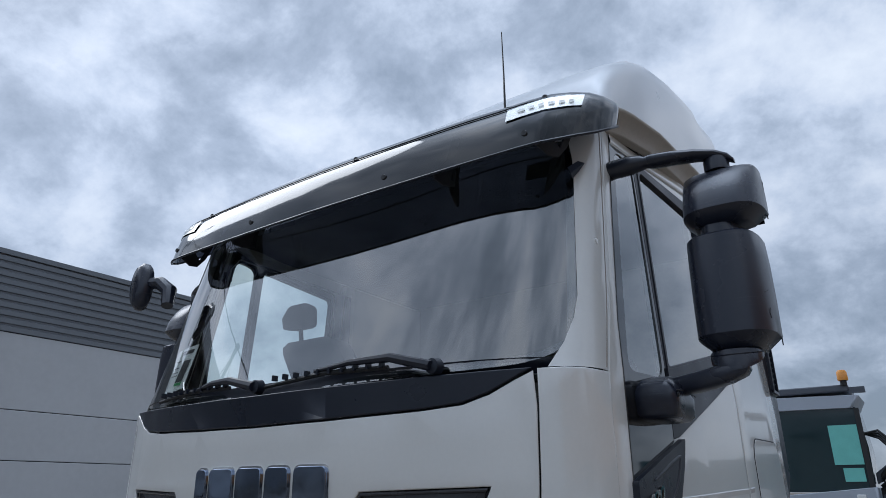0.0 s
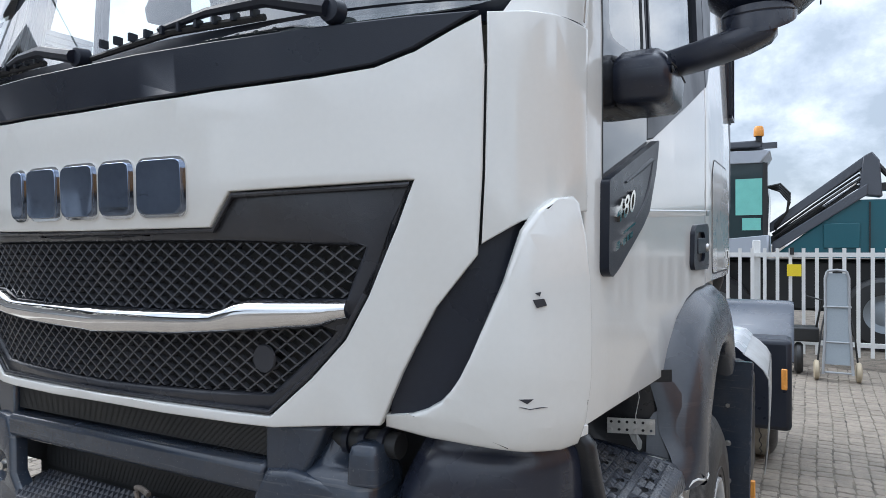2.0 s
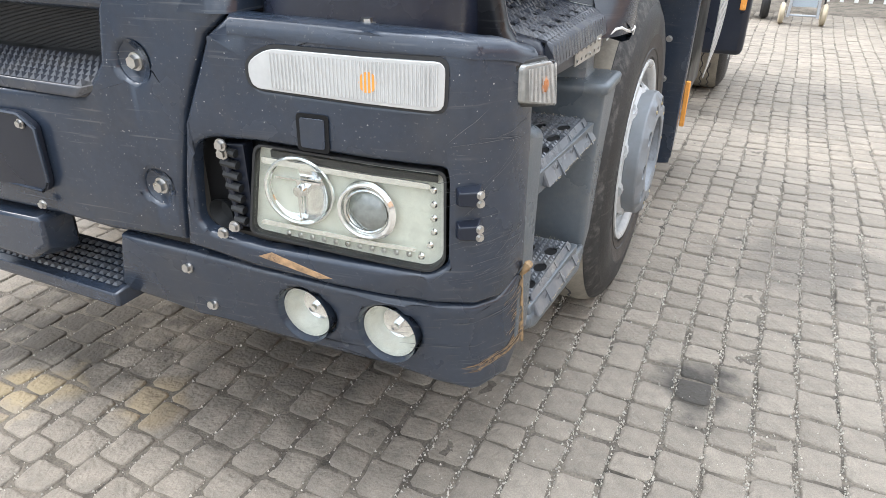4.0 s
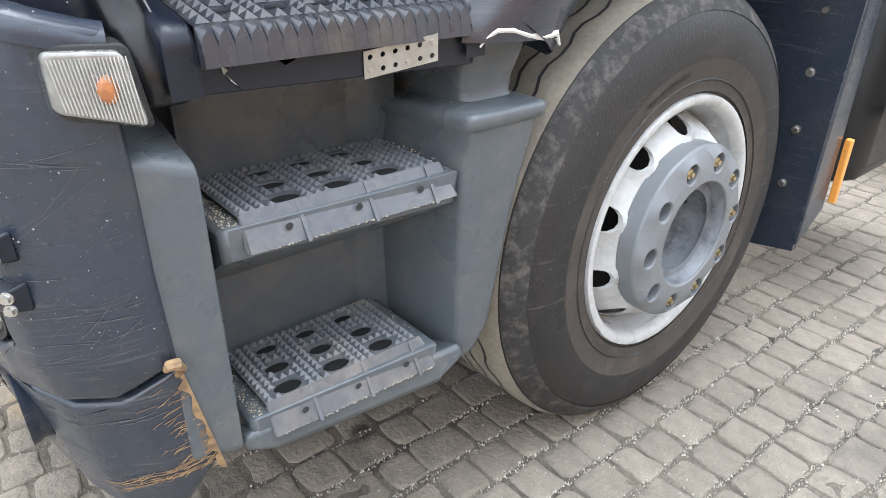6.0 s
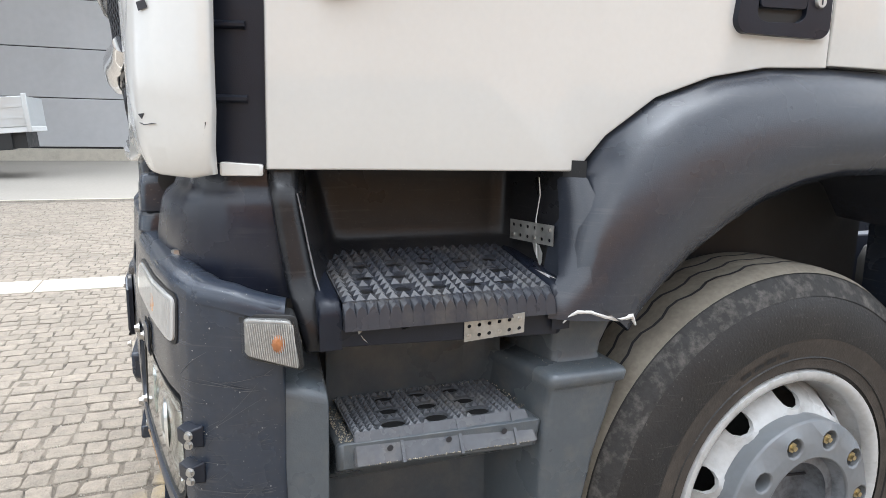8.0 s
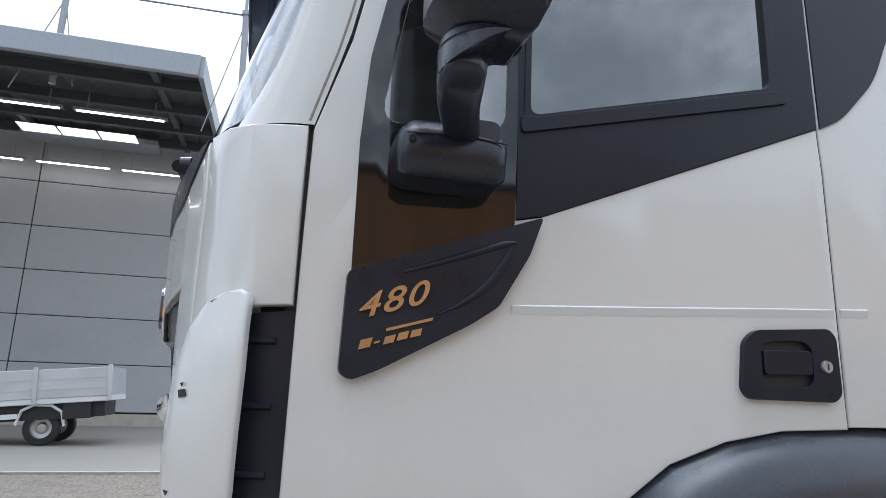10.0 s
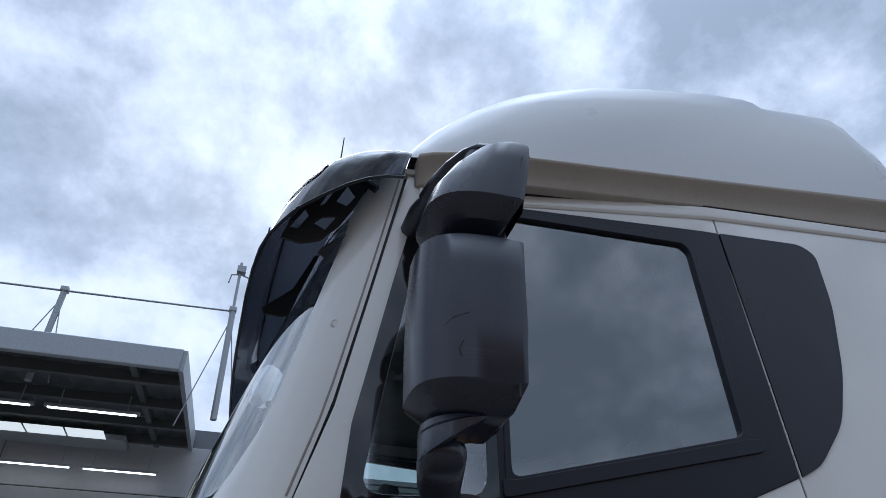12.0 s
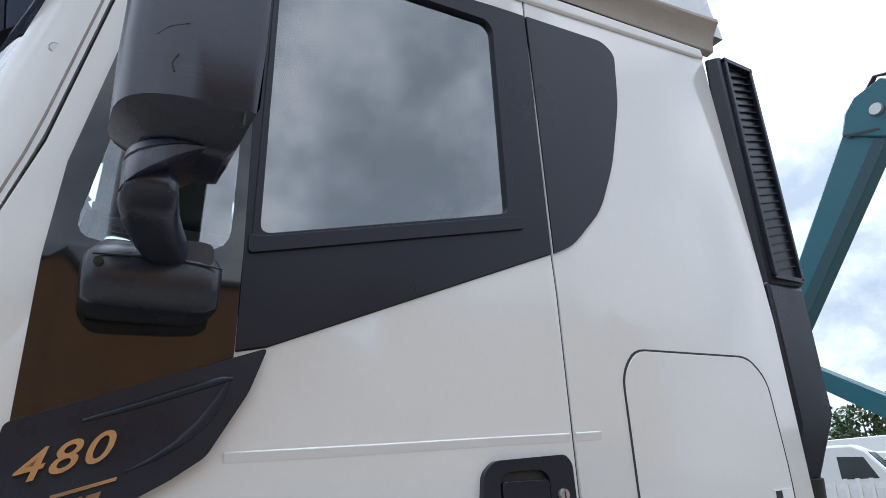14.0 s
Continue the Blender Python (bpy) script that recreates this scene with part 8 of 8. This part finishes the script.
part("lamp_bracket", box(1.02, 1.24, 11.0, 11.1, 3.24, 3.33), GREYARM, ex)
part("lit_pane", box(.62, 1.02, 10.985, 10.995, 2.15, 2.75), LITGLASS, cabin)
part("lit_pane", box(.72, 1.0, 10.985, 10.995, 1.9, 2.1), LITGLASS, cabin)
part("cabin_post", box(1.03, 1.10, 10.97, 11.0, 1.75, 3.0), CHARCOAL, cabin)
part("beacon_base", tube([(.97, 11, 3.36), (.97, 11, 3.44)], .05, 10), CHARCOAL, ex)
part("beacon", lathe([(.075, -.09), (.08, -.06), (.075, .04), (.055, .075), (0, .085)], (.97, 11, 3.53), 2, 18), AMBER, ex, "amber beacon")
part("cab_base", hull([(-.4, 10.95, 1.45), (1.12, 10.95, 1.45), (-.4, 10.95, 1.68), (1.12, 10.95, 1.82), (-.4, 12.4, 1.45), (1.12, 12.4, 1.45), (-.4, 12.4, 1.68), (1.12, 12.4, 1.82)]), SILVER, ex, bevel=.03)
part("boom", merge(
    hull([(1.12, y, z) for y in (11.3, 11.55) for z in (1.86, 2.02)] + [(2.50, y, z) for y in (11.3, 11.55) for z in (2.92, 3.09)]),
    hull([(1.16, y, z) for y in (11.25, 11.6) for z in (1.52, 1.70)] + [(2.50, y, z) for y in (11.25, 11.6) for z in (2.44, 2.62)]),
    hull([(x, y, z) for y in (11.28, 11.58) for x, z in ((2.38, 2.45), (2.44, 3.05), (2.56, 3.12), (2.66, 2.98), (2.70, 2.40))])), GREYARM, ex, "grey steel boom", bevel=.02)
part("boom_web", hull([(x, y, z) for y in (11.40, 11.46) for x, z in ((1.14, 1.66), (1.14, 1.80), (2.30, 2.66), (2.42, 2.58))]), CHARCOAL, ex)
for k, dz in enumerate((.10, .17, .24)):
    part("boom_pipe", tube([(1.16, 11.30 + .05 * k, 1.66 + dz), (1.75, 11.30 + .05 * k, 2.12 + dz), (2.40, 11.30 + .05 * k, 2.60 + dz)], .022, 6), CHARCOAL, ex)
part("jib", merge(hull([(x, y, z) for y in (11.3, 11.5) for x, z in ((2.62, 2.50), (2.64, 2.62), (3.3, 2.66), (3.3, 2.50))]), tube([(2.62, 11.4, 2.95), (2.75, 11.4, 2.78), (2.85, 11.4, 2.66)], .04, 8), hull([(x, y, z) for y in (11.3, 11.5) for x, z in ((2.78, 2.98), (2.92, 3.12), (3.4, 3.18), (3.4, 3.02), (2.95, 3.0))])), CHARCOAL, ex, "dark folded jib")
part("ram", tube([(1.25, 11.4, 1.78), (1.9, 11.4, 2.28)], .05, 10), CHARCOAL, ex)
part("ram_rod", tube([(1.9, 11.4, 2.28), (2.45, 11.4, 2.72)], .03, 10), CHROME, ex)
for k in range(4):
    part("hose", tube([(1.1, 11.2 + .03 * k, 2.62), (1.28, 11.2, 2.66 - .04 * k), (1.42, 11.2, 2.5 - .05 * k), (1.38, 11.2, 2.2), (1.2, 11.25, 1.9 + .03 * k)], .022, 6), CHARCOAL, ex)
part("engine_house", hull([(1.15, y, 1.45) for y in (11.3, 13.5)] + [(1.3, y, 1.55) for y in (11.3, 13.5)] + [(2.28, y, 2.37) for y in (11.3, 13.5)] + [(7.0, y, 2.34) for y in (11.3, 13.5)] + [(7.0, y, 1.40) for y in (11.3, 13.5)]), TEAL, ex, "teal engine house", bevel=.04)
part("house_gap", box(2.52, 2.54, 11.27, 11.31, 1.5, 2.33), CHARCOAL, ex)
part("house_hatch", box(1.9, 2.4, 11.27, 11.30, 1.6, 2.0), TEAL, ex, bevel=.01)
part("undercarriage", box(.2, 6.5, 11.6, 13.0, .55, 1.4), CHARCOAL, ex, bevel=.05)
for x in (2.72, 5.6, .3):
    tw = part("wheel", lathe([(.3, -.2), (.5, -.2), (.56, -.12), (.56, .12), (.5, .2), (.3, .2)], (x, 11.3, .58), 1, 30), CHARCOAL, ex)
    part("rim", lathe([(.33, -.15), (.31, -.10), (.2, -.06), (.12, -.1), (0, -.1)], (x, 11.3, .58), 1, 26), GREYSTEEL, tw)
part("vent_grid", box(3.0, 3.25, 11.25, 11.29, 1.55, 1.8), WHITEFAR, ex)
# its long teal arm
def flank(points, y0, y1):
    return hull([(x, y, z) for x, z in points for y in (y0, y1)])


arm = part("arm", flank([(-5.0, 3.6), (-4.5, 3.6), (-2.45, 7.4), (-1.80, 7.0)], 12.0, 12.35), TEAL, ex, "long teal lifting arm", bevel=.03)
# the arm's shaded part, laid on as a plate in darker teal
part("arm_web", flank([(-4.75, 3.6), (-4.48, 3.6), (-2.0, 7.05), (-1.78, 7.0)], 11.985, 12.0), mat("shaded_teal", (0.010, 0.050, 0.065), 0.45, vary=0.1, scale=2), arm)
part("arm_head", flank([(-2.45, 7.35), (-2.32, 7.7), (-2.1, 7.92), (-1.6, 8.05), (-1.2, 7.75), (-1.78, 6.98)], 11.95, 12.4), TEAL, ex, bevel=.03)
part("arm_pin", lathe([(0, -.06), (.10, -.06), (.12, -.02), (.12, .0)], (-1.80, 11.95, 7.52), 1, 16), GALV, ex)
part("arm_seam", flank([(-2.40, 7.28), (-2.38, 7.33), (-1.86, 7.20), (-1.84, 7.16)], 11.94, 11.95), CHARCOAL, arm)
for k in range(3):
    part("arm_hose", tube([(-2.0, 12.1 + .06 * k, 7.95), (-1.75, 12.1 + .06 * k, 8.2 + .03 * k), (-1.4, 12.1 + .06 * k, 8.1), (-1.0, 12.1 + .06 * k, 7.6)], .025, 6), CHARCOAL, ex)
part("arm_link", flank([(-1.6, 8.0), (-1.15, 7.7), (-.2, 6.3), (.0, 6.5)], 12.05, 12.3), TEAL, ex)
part("arm_foot", flank([(-5.0, 3.7), (-4.5, 3.7), (-1.9, 1.6), (-1.2, 1.6)], 12.0, 12.35), TEAL, ex)
part("arm_base", box(-2.0, 1.0, 11.8, 13.2, .5, 1.7), CHARCOAL, ex, bevel=.05)
for ob in ex.children_recursive:
    if ob.name.startswith("arm") and ob.name.split(".")[0] not in ("arm_foot", "arm_base"):
        ob.data.transform(Matrix.Translation((-.14, 0, -.09)))

# vans and trees in the distance
VANGLASS = mat("van_glass", (0.03, 0.04, 0.045), 0.08, vary=0.1)


def van(x, y, turn, label):
    v = thing("panel_van", label, "van", (0, 0, 0), "parked vans")
    prof = [(0, .35), (0, 1.25), (.55, 1.55), (1.15, 2.35), (1.5, 2.55), (5.4, 2.6), (5.5, 2.4), (5.5, .35)]
    body = part("body", loft([[Vector((a, w, b)) for a, b in prof] for w in (-.95, .95)], closed=True, caps=True), WHITEFAR, v, bevel=.08)
    part("windscreen", hull([(.60, -.8, 1.58), (.60, .8, 1.58), (1.12, -.75, 2.28), (1.12, .75, 2.28), (.70, -.8, 1.6), (.7, .8, 1.6), (1.2, .75, 2.28), (1.2, -.75, 2.28)]), VANGLASS, v).location = (-.04, 0, .03)
    for w in (-.955, .955):
        part("side_window", hull([(.95, w, 1.5), (2.0, w, 1.5), (1.25, w, 2.15), (2.0, w, 2.2), (.95, w * .98, 1.5), (2.0, w * .98, 1.5), (2.0, w * .98, 2.2)]), VANGLASS, v)
        for a in (1.0, 4.4):
            part("wheel", lathe([(0, -.1), (.2, -.11), (.33, -.1), (.35, 0), (.33, .1), (0, .1)], (a, w * .9, .35), 1, 20), CHARCOAL, v)
    v.matrix_world = pose(x, y, 0, 0, 0, turn)
    return v


van(-8.6, 24.5, 200, "white panel van parked behind the fence")
van(-13.2, 26.0, 195, "white panel van parked behind another van")
van(-4.5, 30.0, 185, "white panel van parked far off in the yard")
van(-12.0, 34.0, 185, "white panel van parked far off by the trees")
trailer = thing("box_trailer", "long white box trailer in the distance", "trailer", (-14, 42, 0))
part("box_body", box(-26, -6, 41, 43.5, 1.0, 3.6), WHITEFAR, trailer, bevel=.05)
part("running_gear", box(-25, -7, 41.3, 43.2, 0, 1.0), CHARCOAL, trailer)

LEAF = mat("leaf_green", (0.05, 0.085, 0.03), 0.7, vary=0.3, scale=3, per_island=0.35)
BARK = mat("bark", (0.10, 0.075, 0.05), 0.9, vary=0.2, scale=4)


def tree(x, y, h, seed):
    rnd = random.Random(seed)
    t = thing("tree", "leafy green tree at the yard's far edge", "tree", (x, y, 0), "far trees")
    limbs = [tube([(x, y, 0), (x + .1, y, h * .35), (x, y + .1, h * .8)], [.22, .15, .04], 7)]
    tips = []
    for k in range(9):
        a, z = rnd.random() * 6.28, h * (.3 + .5 * rnd.random())
        r = h * (.18 + .14 * rnd.random())
        end = Vector((x + r * math.cos(a), y + r * math.sin(a), z + h * .15))
        limbs.append(tube([(x, y, z), (x + r * .5 * math.cos(a), y + r * .5 * math.sin(a), z + h * .06), end], [.08, .05, .02], 5))
        tips.append(end)
    tips.append(Vector((x, y, h * .86)))
    part("trunk", merge(*limbs), BARK, t)
    bm = bmesh.new()
    for c in tips:
        for _ in range(110):
            p = c + Vector((rnd.gauss(0, h * .085), rnd.gauss(0, h * .085), rnd.gauss(0, h * .07)))
            u = Vector((rnd.gauss(0, 1), rnd.gauss(0, 1), rnd.gauss(0, 1))).normalized()
            w = u.orthogonal().normalized()
            s = .16 + .14 * rnd.random()
            bm.faces.new([bm.verts.new(p + q) for q in (u * s, w * s * .6, -u * s, -w * s * .6)])
    part("crown", bm, LEAF, t, flat=True)


for k in range(16):
    tree(-66 + 3.3 * k + (k * 37 % 5) * .4, 60 + (k * 53 % 7), 5.2 + (k * 29 % 10) * .28, k)

# paving: setts in long courses with sandy joints
STAINS = ((1.56, .98, .15, (0.03, 0.028, 0.025), .85), (.81, .85, .05, (0.02, 0.018, 0.016), .85), (-.44, .42, .38, (0.045, 0.038, 0.03), .75), (-.30, .13, .14, (0.36, 0.28, 0.16), .7), (.09, .25, .12, (0.38, 0.29, 0.17), .65), (.3, .75, .5, (0.07, 0.062, 0.052), .6), (1.9, 2.0, .35, (0.09, 0.08, 0.07), .5))
SETT = mat("grey_sett", (0.232, 0.200, 0.162), 0.85, vary=0.38, scale=18, fine=300, bump=1.0, bump_scale=70, bump_depth=0.008, dirt=(0.13, 0.115, 0.095), dirt_amount=0.5, dirt_scale=1.6, per_object=0.10, stains=STAINS)
SETTFAR = mat("grey_setts", (0.232, 0.200, 0.162), 0.85, vary=0.38, scale=18, fine=300, bump=1.0, bump_scale=70, bump_depth=0.008, dirt=(0.13, 0.115, 0.095), dirt_amount=0.5, dirt_scale=1.6, per_island=0.10, stains=STAINS)
ground_ob = bpy.data.objects["ground"]


def sett_shape(bm, cx, cy, w, ln, lift, rnd, worn=True):
    """One block, worn round at its top, open below. worn: with an uneven outline."""
    if worn:
        outline = []
        for sx, sy in ((-1, -1), (1, -1), (1, 1), (-1, 1)):
            c = Vector((sx * w / 2 + rnd.uniform(-.007, .005), sy * ln / 2 + rnd.uniform(-.007, .005)))
            a, b = rnd.uniform(.005, .018), rnd.uniform(.005, .018)
            first, second = Vector((c.x - sx * a, c.y)), Vector((c.x, c.y - sy * b))
            outline += [first, second] if sx * sy < 0 else [second, first]
        more = []
        for k, p in enumerate(outline):
            q = outline[(k + 1) % 8]
            more.append(p)
            if k % 2:
                n = Vector((q.y - p.y, p.x - q.x)).normalized()
                more.append((p + q) / 2 + n * rnd.uniform(-.004, .004))
        outline = more
    else:
        outline = [Vector((sx * w / 2 + rnd.uniform(-.007, .006), sy * ln / 2 + rnd.uniform(-.008, .007))) for sx, sy in ((-1, -1), (1, -1), (1, 1), (-1, 1))]
    rings = []
    for shrink, z, wob in ((0.0, -.03, 0), (.001, lift - .006, .0015), (.004, lift - .0012, .0010), (.011, lift, .0012)):
        ring = []
        for p in outline:
            q = p - p.normalized() * shrink
            ring.append(bm.verts.new((cx + q.x, cy + q.y, z + rnd.uniform(-wob, wob))))
        rings.append(ring)
    n = len(outline)
    for a, b in zip(rings, rings[1:]):
        for k in range(n):
            bm.faces.new((a[k], a[(k + 1) % n], b[(k + 1) % n], b[k]))
    crown = bm.verts.new((cx + rnd.uniform(-.012, .012), cy + rnd.uniform(-.012, .012), lift + rnd.uniform(-.002, .002)))
    for k in range(n):
        bm.faces.new((rings[-1][k], rings[-1][(k + 1) % n], crown))


rnd = random.Random(11)
LENGTHS = (.088, .102, .116, .130, .150)
variants = []
for ln in LENGTHS:
    row = []
    for _ in range(9):
        bm = bmesh.new()
        sett_shape(bm, 0, 0, .106, ln - .007, .0, rnd)
        bmesh.ops.recalc_face_normals(bm, faces=bm.faces[:])
        me = bpy.data.meshes.new("sett")
        bm.to_mesh(me); bm.free()
        me.shade_smooth(); me.set_sharp_from_angle(angle=radians(70))
        me.materials.append(SETT)
        row.append(me)
    variants.append(row)
far_bm = bmesh.new()
made = 0
COURSE = 6.2 / 55


def courses(x0, x1, y0, y1, near=None):
    global made
    n = round((x1 - x0) / COURSE)
    pitch = (x1 - x0) / n
    for i in range(n):
        x = x0 + pitch * (i + .5)
        y = y0 + rnd.random() * .1
        while y < y1:
            k = rnd.choice((0, 0, 1, 1, 2, 2, 3, 4))
            ln = LENGTHS[k]
            cy = y + ln / 2
            y += ln
            wave = .008 * math.sin(cy * 2.1 + x * .7) + .031 * (cy - 1.5)
            if near and near[0] < x < near[1] and near[2] < cy < near[3] and made < 300:
                o = new("sett", variants[k][rnd.randrange(9)])
                o.location = (x + wave, cy, rnd.uniform(-.003, .003))
                o.rotation_euler = (rnd.uniform(-.02, .02), rnd.uniform(-.025, .025), rnd.uniform(-.03, .03) + (math.pi if rnd.random() < .5 else 0))
                o.parent = ground_ob
                made += 1
            else:
                sett_shape(far_bm, x + wave, cy, .106, ln - .007, rnd.uniform(-.003, .003), rnd, -1.2 < x < 3.2 and -1.4 < cy < 5.0)


courses(-1.2, 5.0, -1.4, 9.2, (1.0, 2.35, .25, 3.3))
courses(-1.2, 5.0, -6.5, -1.4)
courses(-10.8, -1.2, -6.5, 9.2)
courses(5.0, 9.0, -6.5, 9.2)
# loose grit in the joints
bm = bmesh.new()
for _ in range(30000):
    x, y = (rnd.uniform(-1.0, 3.2), rnd.uniform(-1.2, 4.0)) if rnd.random() < .6 else (rnd.uniform(.9, 2.4), rnd.uniform(-.2, 2.4))
    if rnd.random() < .8:
        x = -1.2 + COURSE * round((x + 1.2) / COURSE) + rnd.gauss(0, .006) + .008 * math.sin(y * 2.1 + x * .7) + .031 * (y - 1.5)
    r = .0012 + .0036 * rnd.random() ** 2
    vs = [bm.verts.new((x + r * math.cos(a), y + r * math.sin(a), -.003)) for a in (0, 2.1, 4.2)] + [bm.verts.new((x, y, r * .9))]
    for f in ((0, 1, 3), (1, 2, 3), (2, 0, 3)):
        bm.faces.new([vs[k] for k in f])
tagged(part("grit", bm, mat("pale_grit", (0.42, 0.39, 0.34), 0.9, vary=0.2, per_island=0.5), ground_ob, flat=True), kind="stuff")
rest = part("setts", far_bm, SETTFAR, ground_ob, angle=70)
tagged(rest, kind="stuff")
